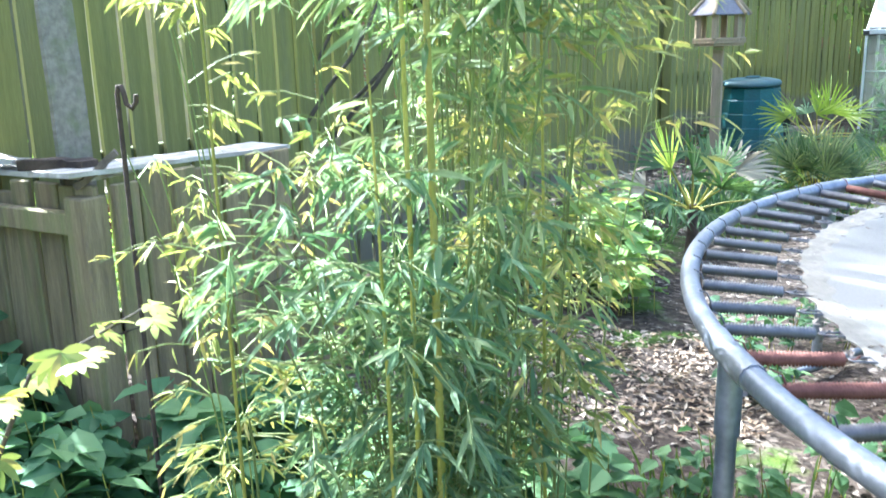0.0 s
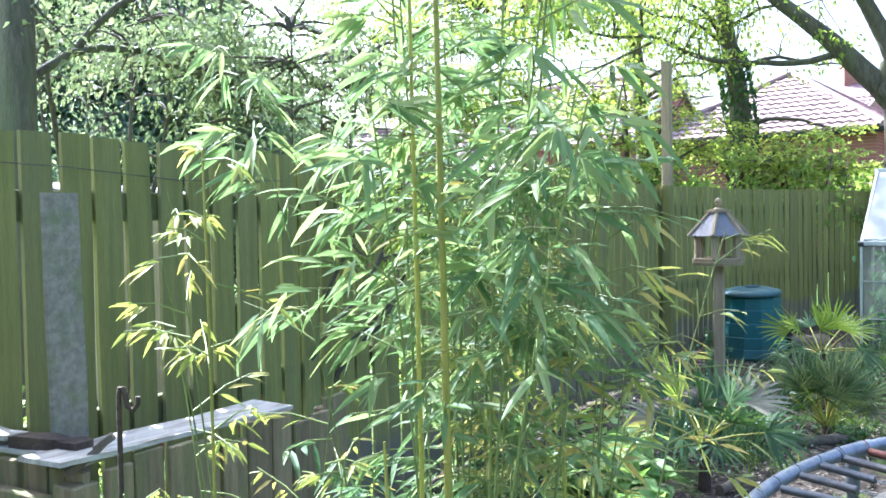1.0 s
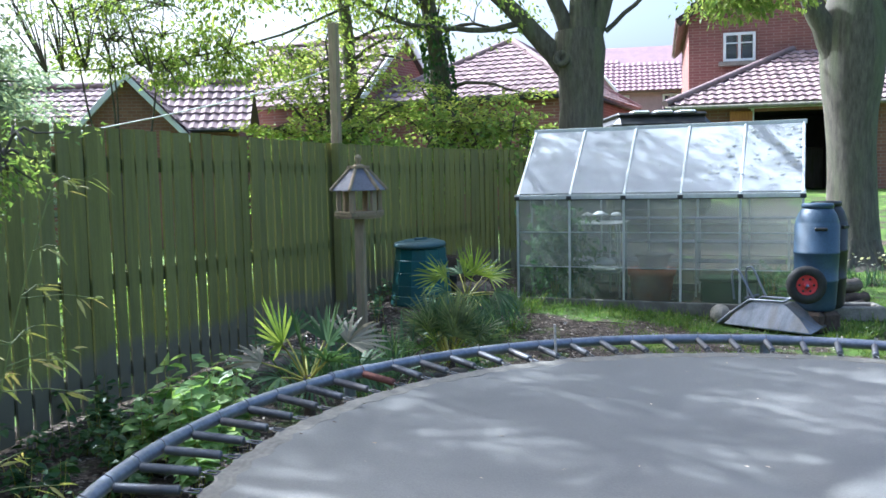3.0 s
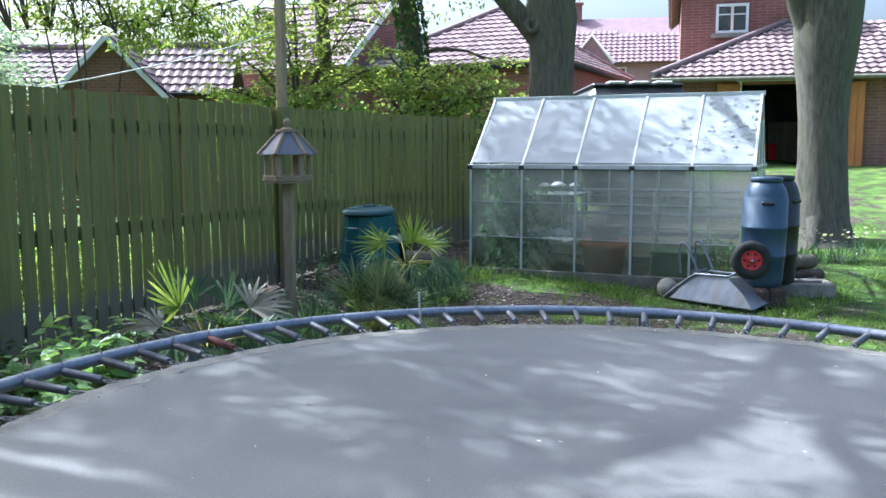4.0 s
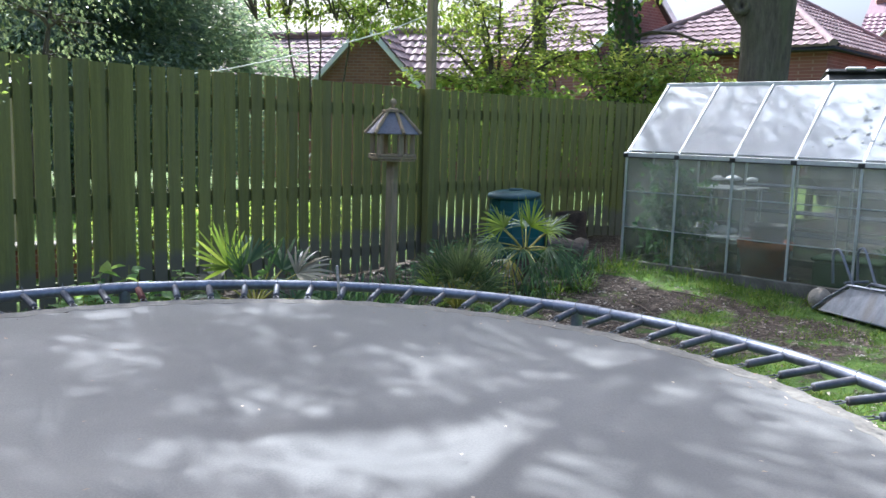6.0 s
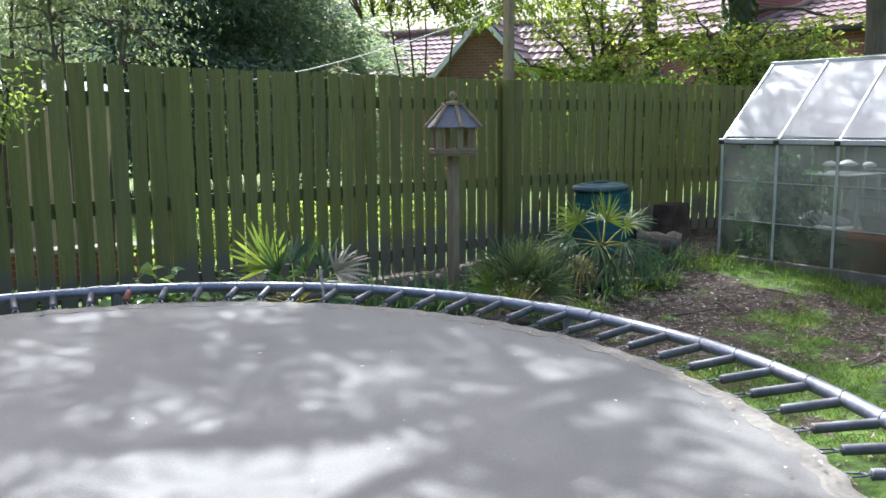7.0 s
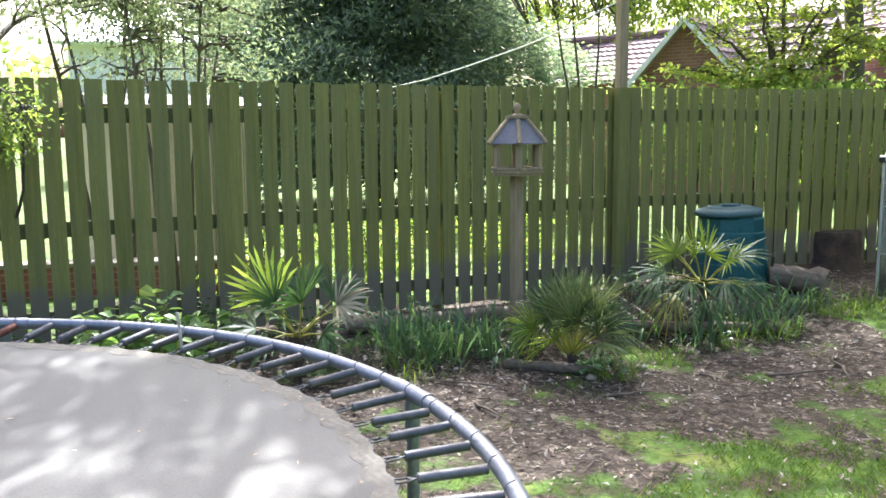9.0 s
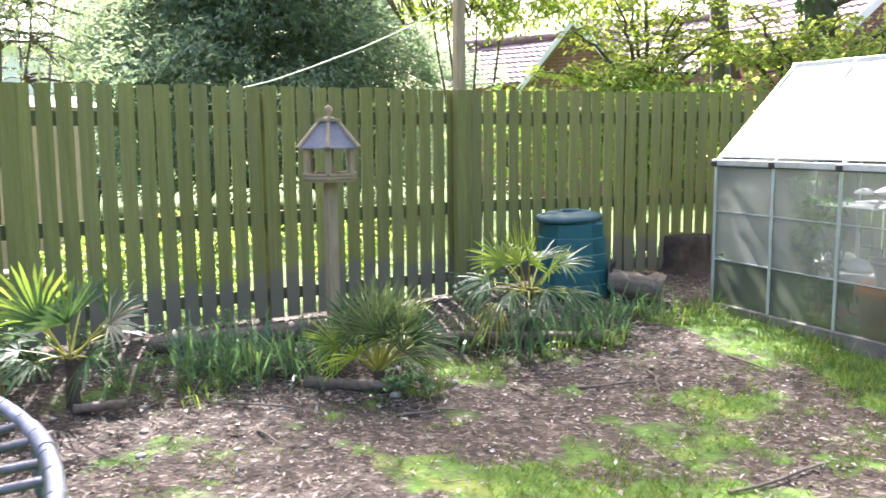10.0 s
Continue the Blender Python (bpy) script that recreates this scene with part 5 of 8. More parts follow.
for i, (u, v, h, n) in enumerate([(0.32, 0.35, 1.1, 620), (0.55, 0.55, 0.95, 380), (2.75, 0.5, 0.5, 120)]):
    p = in_gh(u, v)
    g = gz(p.x, p.y)
    th = thing("tomato_plant", pose(p.x, p.y, g), "leafy green plant growing inside the greenhouse", "plant", "plants in the greenhouse")
    st = MB()
    for k in range(4):
        st.tube([(0.02 * k, 0, 0), (0.05 * k - 0.06, 0.03 * k - 0.05, h * 0.5), (0.08 * k - 0.12, 0.05 * k - 0.07, h)], [0.007, 0.006, 0.003], 5)
    part("stem_growth", st, M_CULM, th)
    c = rng.normal(0, 1, (n, 3)) * [0.14, 0.12, 0.3 * h] + [0, 0, 0.6 * h]
    c[:, 2] = np.clip(c[:, 2], 0.05, h)
    part("foliage", leaf_mesh("foliage", c, rng.normal(0, 1, (n, 3)) + [0, 0, -0.2], rng.uniform(0.07, 0.13, n), 0.055), L_NETTLE, th)

trough = thing("stone_trough", pose(7.3, 8.28, gz(7.3, 8.28), 0, 0, -14), "old shallow stone trough with dark soil beside the barrels", "trough")
part("basin", MB().box(-0.30, -0.19, -0.03, 0.30, -0.13, 0.13, 0.015).box(-0.30, 0.13, -0.03, 0.30, 0.19, 0.13, 0.015).box(-0.30, -0.129, -0.03, -0.24, 0.129, 0.128, 0.015).box(0.24, -0.129, -0.03, 0.30, 0.129, 0.128, 0.015), M_STONE, trough, "rough grey-brown stone walls")
part("soil", MB().box(-0.239, -0.128, -0.02, 0.239, 0.128, 0.06), M_BARKDARK, trough, "dark damp soil")
for i, (x, y, n, h) in enumerate([(6.75, 7.35, 130, 0.17), (6.95, 7.5, 120, 0.16), (6.6, 7.2, 120, 0.15), (7.15, 7.75, 110, 0.16), (7.5, 7.95, 100, 0.16), (5.5, 8.05, 110, 0.16), (5.25, 8.3, 100, 0.16), (4.6, 8.75, 90, 0.15), (4.95, 8.55, 90, 0.15), (5.95, 7.5, 60, 0.12), (4.2, 8.95, 90, 0.2), (7.75, 8.3, 90, 0.16)]):
    strap_clump(x, y, n, h, 600 + i, 0.2, "grass_tuft", L_GRASS, 0.007, "tuft of bright green grass on the lawn")


for i in range(17):
    r = random.Random(700 + i)
    p = in_gh(0.05 + 3.0 * i / 16 + r.uniform(-0.06, 0.06), -r.uniform(0.09, 0.2))
    strap_clump(p.x, p.y, r.randint(45, 85), r.uniform(0.10, 0.2), 620 + i, 0.13, "grass_tuft", L_GRASS, 0.006, "tuft of bright green grass along the greenhouse kerb")


# ---- trees and shrubs ----
def clumps(centre, radii, n_clump, per, clump_r, seed, hollow=0.5, cut=None):
    """Leaf places and directions gathered in clumps through an uneven crown."""
    r = np.random.default_rng(seed)
    d = r.normal(size=(n_clump * 3, 3))
    d /= np.linalg.norm(d, axis=1)[:, None]
    lump = 1.0 + 0.28 * np.sin(3.1 * d[:, 0] * 2 + seed) * np.cos(2.3 * d[:, 1] * 2 + 1.7 * seed) + 0.15 * np.sin(7 * d[:, 2] + seed)
    rad = (hollow + (1 - hollow) * r.random(n_clump * 3) ** 0.7) * lump
    c = np.array(centre) + d * rad[:, None] * np.array(radii)
    if cut is not None:
        c = c[cut(c)]
    c = c[:n_clump]
    out = c - np.array(centre)
    out /= np.linalg.norm(out, axis=1)[:, None] + 1e-6
    n = len(c)
    pos = np.repeat(c, per, 0) + r.normal(size=(n * per, 3)) * clump_r * np.array([1, 1, 0.6])
    dirs = r.normal(size=(n * per, 3)) * 0.8 + np.repeat(out, per, 0) * 0.7 + [0, 0, -0.25]
    return c, pos, dirs


def limb(mb, pts, r0, r1, sides=10, seed=0, wob=0.0):
    r = random.Random(seed)
    n = len(pts)
    fine_pts = []
    for i in range(n - 1):
        a, b = Vector(pts[i]), Vector(pts[i + 1])
        p0, p3 = Vector(pts[max(i - 1, 0)]), Vector(pts[min(i + 2, n - 1)])
        for u in (0.0, 0.34, 0.67):
            t2, t3 = u * u, u * u * u
            q = 0.5 * (2 * a + (b - p0) * u + (2 * p0 - 5 * a + 4 * b - p3) * t2 + (3 * a - p0 - 3 * b + p3) * t3)
            fine_pts.append(q + Vector((r.uniform(-1, 1), r.uniform(-1, 1), r.uniform(-1, 1))) * wob)
    fine_pts.append(Vector(pts[-1]))
    k = len(fine_pts)
    mb.tube(fine_pts, [r0 + (r1 - r0) * (i / (k - 1)) ** 0.8 for i in range(k)], sides)
    return fine_pts


def twigs_to(mb, anchors, targets, r0, seed, droop=0.1):
    """Thin branches from the nearest anchor to each clump."""
    r = random.Random(seed)
    an = np.array([tuple(a) for a in anchors])
    for c in targets:
        w = np.linalg.norm(an - c, axis=1) + r.uniform(0, 0.6)
        a = Vector(an[int(np.argmin(w))])
        b = Vector(c)
        m_ = a.lerp(b, 0.5) + Vector((r.uniform(-1, 1), r.uniform(-1, 1), r.uniform(-0.2, 1))) * (b - a).length * 0.14
        mb.tube([a, a.lerp(m_, 0.5) + Vector((0, 0, 0.03)), m_, m_.lerp(b, 0.6), b], [r0, r0 * 0.8, r0 * 0.6, r0 * 0.4, r0 * 0.2], 5, False)


# oak behind the greenhouse
OAK = (5.56, 12.8)
oz = gz(*OAK)
oak = thing("oak_tree", pose(0, 0, 0), "large oak with stout grey trunk and sparse young leaves", "tree")
trunk = MB()
flare = [(0.62, -0.1), (0.50, 0.12), (0.41, 0.45), (0.37, 1.0), (0.345, 1.7), (0.335, 2.4), (0.35, 2.9), (0.40, 3.3), (0.36, 3.6)]
tp_pts = [(OAK[0] + 0.02 * math.sin(3 * z), OAK[1], oz + z) for _, z in flare]
trunk.tube(tp_pts, [r for r, _ in flare], 18)
trunk.lathe([(0.02, -0.12), (0.12, -0.08), (0.14, 0.0), (0.11, 0.05), (0.06, 0.03), (0.03, -0.02)], 12, pose(5.22, 12.58, 3.22, 75, 0, -25))
part("trunk", trunk, M_BARK, oak, "deeply furrowed grey-green trunk with a burl")
OAK_LIMBS = [
    ([(5.40, 12.82, 3.05), (5.01, 12.9, 3.5), (4.58, 12.95, 3.97), (4.17, 13.0, 4.34), (3.34, 13.1, 5.07), (2.46, 13.1, 5.38), (1.2, 13.0, 5.9)], 0.19, 0.05),
    ([(4.66, 12.95, 3.80), (4.08, 13.05, 3.72), (3.48, 13.15, 3.77), (2.78, 13.2, 3.89), (2.17, 13.3, 4.23), (1.54, 13.3, 4.27), (0.56, 13.3, 4.54), (-0.32, 13.2, 4.82)], 0.055, 0.015),
    ([(5.45, 12.84, 3.5), (5.19, 12.9, 4.14), (4.92, 12.8, 4.59), (4.53, 12.6, 5.41), (4.0, 11.8, 6.6), (3.6, 10.8, 7.8)], 0.14, 0.05),
    ([(5.60, 12.78, 3.5), (5.62, 12.77, 4.4), (5.6, 12.75, 5.3), (5.5, 12.5, 7.2), (5.4, 12.0, 9.4)], 0.25, 0.08),
    ([(5.70, 12.75, 3.4), (5.91, 12.67, 4.07), (6.04, 12.63, 4.56), (6.15, 12.5, 5.3), (6.6, 11.7, 6.9), (6.9, 10.9, 8.2)], 0.16, 0.05),
    ([(5.92, 12.65, 3.62), (6.35, 12.51, 4.02), (6.71, 12.37, 4.4), (7.2, 12.15, 4.98), (8.2, 11.6, 6.0)], 0.04, 0.02),
    ([(4.3, 12.2, 6.0), (3.2, 11.3, 6.6), (2.4, 10.2, 7.0), (2.0, 9.2, 7.2)], 0.07, 0.025),
    ([(6.3, 12.2, 6.0), (6.6, 10.8, 6.6), (6.2, 9.6, 7.0), (6.0, 8.6, 7.3)], 0.07, 0.025),
    ([(5.5, 12.4, 7.4), (5.0, 11.0, 8.3), (4.6, 9.6, 8.8)], 0.08, 0.03),
    ([(2.17, 13.3, 4.2), (1.0, 13.4, 3.72), (-0.3, 13.5, 3.42), (-1.6, 13.55, 3.25), (-2.6, 13.6, 3.2)], 0.026, 0.007),
    ([(0.6, 13.45, 3.62), (-0.1, 13.2, 3.3), (-0.9, 13.0, 3.1)], 0.012, 0.005),
    ([(1.4, 13.4, 3.85), (0.8, 13.8, 3.4), (0.1, 14.0, 3.2)], 0.012, 0.005),
    # unseen limb added to carry the shading clumps
    ([(1.2, 13.0, 5.9), (0.2, 12.6, 7.0), (-0.9, 12.0, 7.8), (-2.4, 11.2, 8.6)], 0.06, 0.025),
    ([(1.5, 13.05, 5.8), (0.8, 12.3, 5.3), (0.3, 11.4, 4.7), (0.0, 10.9, 4.2)], 0.035, 0.012),
]
anchors = []
for i, (pts, r0, r1) in enumerate(OAK_LIMBS):
    lm = MB()
    fp = limb(lm, pts, r0, r1, 10, i, 0.012)
    anchors += fp[len(fp) // 3:]
    part("limb", lm, M_BARK, oak)
oak_cut = lambda c: ((c[:, 2] > 5.4) | ((c[:, 1] > 12.0) & (c[:, 0] < 4.4) & (c[:, 2] > 3.7))) & (c[:, 2] < 12)
c1, p1, d1 = clumps((5.2, 11.4, 8.4), (3.9, 3.6, 2.4), 190, 60, 0.30, 5, 0.15, oak_cut)
c2, p2, d2 = clumps((0.2, 13.2, 4.65), (4.2, 1.0, 1.1), 185, 46, 0.19, 6, 0.1)
c4, p4, d4 = clumps((-0.1, 13.5, 3.3), (2.5, 0.8, 0.42), 85, 40, 0.15, 9, 0.1)
c3, p3, d3 = clumps((0.6, 12.0, 4.5), (1.3, 1.3, 0.8), 34, 40, 0.18, 8, 0.1)
# c5, c6: unseen high clumps added to shade the lawn and greenhouse front
c5, p5, d5 = clumps((-1.3, 11.0, 8.0), (3.2, 3.4, 1.3), 95, 150, 0.29, 10, 0.1, lambda c: c[:, 2] > 6.6)
c6, p6, d6 = clumps((0.4, 12.3, 7.4), (1.7, 1.5, 0.8), 34, 170, 0.28, 12, 0.1)
tw = MB()
allc = np.concatenate([c1, c2, c3, c4, c5, c6])
twigs_to(tw, anchors, allc, 0.018, 3)
part("twig_growth", tw, M_TWIG, oak)
pp, dd = np.concatenate([p1, p2, p3, p4, p5, p6]), np.concatenate([d1, d2, d3, d4, d5, d6])
part("foliage", leaf_mesh("foliage", pp, dd, rng.uniform(0.06, 0.105, len(pp)), 0.05), L_OAK, oak, "young yellow-green oak leaves")

# twiggy tree leaning over the fence, its unseen crown added to shade the trampoline
tt = thing("twiggy_tree", pose(0, 0, 0), "twiggy tree with crooked limbs and young leaves beyond the fence", "tree")
TT_LIMBS = [
    ([(-2.5, 4.7, -0.25), (-2.46, 4.72, 1.5), (-2.5, 4.8, 3.0), (-2.7, 5.1, 4.6), (-2.9, 5.6, 6.4), (-2.8, 6.2, 8.2), (-2.6, 6.6, 10.2)], 0.15, 0.04),
    # two high unseen limbs placed so their shadows fork across the mat
    ([(-2.5, 4.75, 3.8), (-2.0, 4.7, 5.4), (-1.21, 4.79, 6.0), (-0.79, 4.95, 6.0), (-0.13, 5.25, 6.0), (0.23, 5.56, 6.0), (0.70, 6.15, 6.0), (1.4, 7.2, 6.2)], 0.07, 0.05),
    ([(-2.4, 4.7, 3.4), (-0.8, 4.3, 5.5), (0.08, 4.64, 6.0), (0.33, 5.14, 6.0), (0.66, 5.96, 6.05), (0.9, 6.8, 6.2)], 0.06, 0.045),
    ([(-2.5, 4.8, 3.0), (-1.7, 4.2, 5.0), (-0.9, 3.9, 6.6), (-0.2, 4.0, 8.0)], 0.08, 0.03),
    ([(-2.6, 5.0, 4.3), (-3.6, 5.4, 6.2), (-4.6, 6.4, 7.6), (-5.4, 7.6, 8.6)], 0.08, 0.03),
    ([(-2.5, 4.75, 2.4), (-2.2, 5.3, 2.75), (-1.95, 5.9, 2.72), (-1.6, 6.4, 2.45), (-1.3, 6.9, 2.4)], 0.035, 0.012),
    ([(-2.3, 5.15, 2.7), (-1.9, 5.3, 3.1), (-1.5, 5.7, 3.15), (-1.2, 6.2, 2.95)], 0.028, 0.01),
    ([(-2.5, 4.75, 2.0), (-3.2, 5.6, 2.6), (-3.7, 6.4, 2.9), (-4.0, 7.2, 2.8)], 0.04, 0.012),
]
anchors = []
for i, (pts, r0, r1) in enumerate(TT_LIMBS):
    lm = MB()
    fp = limb(lm, pts, r0, r1, 9, 60 + i, 0.025)
    anchors += fp[len(fp) // 3:]
    part("limb" if i else "trunk", lm, M_BARK, tt)


def leafy(c):
    """Leaf mask of the unseen crown: forearm-long gaps set where the mat is lit."""
    u, v = c[:, 0] + (c[:, 2] - 6.2) * 0.69, c[:, 1] - (c[:, 2] - 6.2) * 0.58
    n = np.sin(5.2 * u + 1.3 * np.sin(3.1 * v)) * np.sin(6.1 * v + 1.7 * np.sin(2.7 * u) + 0.5) + 0.4 * np.sin(11 * u + 2) * np.sin(9 * v)
    limit = np.full(len(c), 0.22)
    limit[(u > 0.35) & (u < 1.3) & (v > 5.45) & (v < 6.9)] = -0.3
    limit[(u < -0.6) & (v < 5.3)] = -0.12
    limit[(u < 0.1) & (v > 5.5)] = 0.6
    return (c[:, 2] > 5.6) & (n < limit)


ct, pt, dt = clumps((-0.4, 5.4, 6.2), (2.9, 2.7, 0.5), 430, 62, 0.12, 51, 0.3, leafy)
cl, pl_, dl = clumps((-1.9, 5.9, 2.75), (1.0, 0.9, 0.55), 55, 22, 0.12, 52, 0.1, lambda c: c[:, 2] > 2.0)
tw = MB()
twigs_to(tw, anchors, np.concatenate([ct, cl]), 0.013, 33)
part("twig_growth", tw, M_TWIG, tt)
pp, dd = np.concatenate([pt, pl_]), np.concatenate([dt, dl])
part("foliage", leaf_mesh("foliage", pp, dd, rng.uniform(0.05, 0.09, len(pp)), 0.045), L_THICKET, tt, "small young dull green leaves")

# ivy-clad tree and the slim tree beyond the fence
for (x, y), pts, r0, label, ivy in [
    ((3.56, 14.24), [(3.62, 14.2, gz(3.6, 14.2) - 0.1), (3.59, 14.23, 2.12), (3.56, 14.24, 2.93), (3.44, 14.25, 3.88), (3.28, 14.28, 4.84), (3.2, 14.3, 6.2), (3.0, 14.2, 8.0)], 0.24, "tall tree with a dark ivy-clad trunk beyond the fence", True),
    ((2.08, 14.96), [(2.14, 14.95, gz(2.1, 15) - 0.1), (2.11, 14.96, 2.14), (2.05, 14.96, 3.04), (1.98, 14.96, 4.24), (1.83, 14.97, 5.24), (1.6, 15.0, 6.6), (1.5, 14.9, 8.0)], 0.165, "slim dark-trunked tree beyond the fence", False)]:
    th = thing("tree", pose(0, 0, 0), label, "tree")
    mb = MB()
    fp = limb(mb, pts, r0, 0.07, 12, 4, 0.01)
    part("trunk", mb, M_BARK, th)
    br = MB()
    anc = []
    r = random.Random(int(x * 10))
    for k in range(9):
        a0 = fp[r.randrange(6, len(fp) - 1)]
        a = r.uniform(0, 6.28)
        e = a0 + Vector((math.cos(a) * 1.7, math.sin(a) * 1.4, r.uniform(-0.1, 0.9)))
        anc += limb(br, [a0, a0.lerp(e, 0.4) + Vector((0, 0, 0.15)), a0.lerp(e, 0.75), e], 0.04, 0.01, 6, k, 0.02)[3:]
    cc, p_, d_ = clumps((x, y, 5.4), (2.0, 1.6, 2.1), 90, 34, 0.2, int(x * 7), 0.2, lambda c: c[:, 2] > 3.2)
    twigs_to(br, anc + fp[8:], cc, 0.014, 5)
    part("branch_growth", br, M_TWIG, th)
    part("foliage", leaf_mesh("foliage", p_, d_, rng.uniform(0.06, 0.1, len(p_)), 0.05), L_OAK, th)
    if ivy:
        n = 1500
        h = rng.uniform(0.2, 4.2, n)
        a = rng.uniform(0, 6.283, n)
        q = np.array([tuple(v) for v in fp])
        cx, cy = np.interp(h, q[:, 2], q[:, 0]), np.interp(h, q[:, 2], q[:, 1])
        rad = 0.20 + 0.05 * rng.random(n)
        part("ivy", leaf_mesh("ivy", np.stack([cx + rad * np.cos(a), cy + rad * np.sin(a), h], 1), np.stack([np.cos(a) * 0.4, np.sin(a) * 0.4, -np.ones(n)], 1), 0.075, 0.07, 0.1, 0.1, 0.1), L_IVY, th, "glossy dark ivy wrapping the trunk")

# big tree on the lawn
RT = (9.22, 11.5)
rz = gz(*RT)
rt = thing("lawn_tree", pose(0, 0, 0), "big grey-trunked tree with a root flare standing on the lawn", "tree")
mb = MB()
fl = [(0.72, -0.12), (0.50, 0.06), (0.41, 0.3), (0.36, 0.7), (0.335, 1.2), (0.33, 1.7), (0.36, 2.2), (0.42, 2.6), (0.45, 3.0), (0.46, 3.4), (0.38, 3.8)]
mb.tube([(RT[0] + 0.02 * math.sin(2 * z), RT[1], rz + z) for _, z in fl], [r for r, _ in fl], 18)
for a in (0.4, 1.7, 2.9, 4.1, 5.2):
    mb.tube([(RT[0] + 0.3 * math.cos(a), RT[1] + 0.3 * math.sin(a), rz + 0.3), (RT[0] + 0.45 * math.cos(a), RT[1] + 0.45 * math.sin(a), rz + 0.08), (RT[0] + 0.66 * math.cos(a), RT[1] + 0.66 * math.sin(a), gz(RT[0] + 0.66 * math.cos(a), RT[1] + 0.66 * math.sin(a)) - 0.06)], [0.15, 0.11, 0.04], 8)
part("trunk", mb, M_BARK, rt, "stout trunk with cracked grey bark")
mb = MB()
anc = []
for i, (pts, r0, r1) in enumerate([
    ([(9.15, 11.5, 2.5), (8.95, 11.5, 3.1), (8.75, 11.5, 3.5), (8.45, 11.5, 4.1), (8.0, 11.3, 5.4), (7.4, 10.8, 6.8)], 0.25, 0.07),
    ([(9.3, 11.5, 2.5), (9.4, 11.4, 3.1), (9.45, 11.35, 3.5), (9.6, 11.2, 4.3), (9.9, 10.9, 6.0), (10.0, 10.5, 8.0)], 0.27, 0.08),
    ([(8.6, 11.45, 3.8), (8.2, 11.2, 4.15), (7.7, 11.05, 4.2), (7.1, 11.0, 3.95), (6.6, 10.95, 3.7)], 0.05, 0.010),
    ([(9.7, 11.2, 4.6), (9.6, 10.2, 5.6), (9.2, 8.8, 6.4)], 0.10, 0.03)]):
    mb = MB()
    fp = limb(mb, pts, r0, r1, 12, 40 + i, 0.012)
    anc += fp[len(fp) // 2:]
    part("limb", mb, M_BARK, rt)
ca, pa, da = clumps((8.9, 10.0, 7.6), (3.0, 3.2, 1.9), 230, 46, 0.24, 15, 0.15, lambda c: c[:, 2] > 5.2)
cb_, pb_, db_ = clumps((7.25, 11.0, 3.85), (0.85, 0.5, 0.36), 46, 34, 0.12, 16, 0.1)
mb = MB()
twigs_to(mb, anc, np.concatenate([ca, cb_]), 0.016, 6)
part("twig_growth", mb, M_TWIG, rt)
pp, dd = np.concatenate([pa, pb_]), np.concatenate([da, db_])
part("foliage", leaf_mesh("foliage", pp, dd, rng.uniform(0.06, 0.1, len(pp)), 0.055), L_OAK, rt, "yellow-green young leaves")


def shrub(name, centre, radii, n_clump, per, clump_r, material, seed, label, leaf=(0.05, 0.09), width=0.045, hollow=0.3, category="shrub", stems=5, low=None, group="", twig_r=0.010, root=None):
    x, y, z = centre
    g = gz(x, y)
    th = thing(name, pose(0, 0, 0), label, category, group)
    low_z = z - radii[2] if low is None else low
    cc, p_, d_ = clumps(centre, radii, n_clump, per, clump_r, seed, hollow, lambda c: c[:, 2] > max(g + 0.05, low_z))
    r = random.Random(seed)
    mb = MB()
    anc = []
    for k in range(stems):
        mb = MB()
        a = 6.283 * k / stems + r.uniform(-0.4, 0.4)
        e = Vector((x + radii[0] * 0.55 * math.cos(a), y + radii[1] * 0.55 * math.sin(a), z + radii[2] * r.uniform(0.1, 0.6)))
        rx_, ry_ = root or (x, y)
        b = Vector((rx_ + 0.15 * math.cos(a), ry_ + 0.15 * math.sin(a), gz(rx_, ry_) - 0.05))
        anc += limb(mb, [b, b.lerp(e, 0.35) + Vector((0, 0, 0.25)), b.lerp(e, 0.7), e], 0.028 * radii[0] ** 0.5, 0.008, 6, seed + k, 0.02)[3:]
        part("stem", mb, M_TWIG, th)
    mb = MB()
    twigs_to(mb, anc, cc, twig_r, seed)
    part("twig_growth", mb, M_TWIG, th)
    part("foliage", leaf_mesh("foliage", p_, d_, rng.uniform(*leaf, len(p_)), width), material, th)
    return th


HB = "fresh green shrubs beyond the fence"
for i, (x, y, z, rx, rz_, n) in enumerate([(1.9, 12.5, 1.55, 0.9, 0.65, 70), (3.1, 13.0, 1.6, 0.9, 0.75, 75), (4.3, 13.3, 1.75, 1.0, 0.75, 85), (5.5, 14.6, 1.7, 1.0, 0.9, 60), (1.2, 11.3, 1.45, 0.8, 0.7, 55), (2.5, 12.0, 1.5, 0.7, 0.6, 55)]):
    shrub("garden_shrub", (x, y, z), (rx, rx * 0.9, rz_), n, 26, 0.15, L_HEDGE, 70 + i, "leafy light green shrub rising over the fence", (0.07, 0.12), 0.065, group=HB)


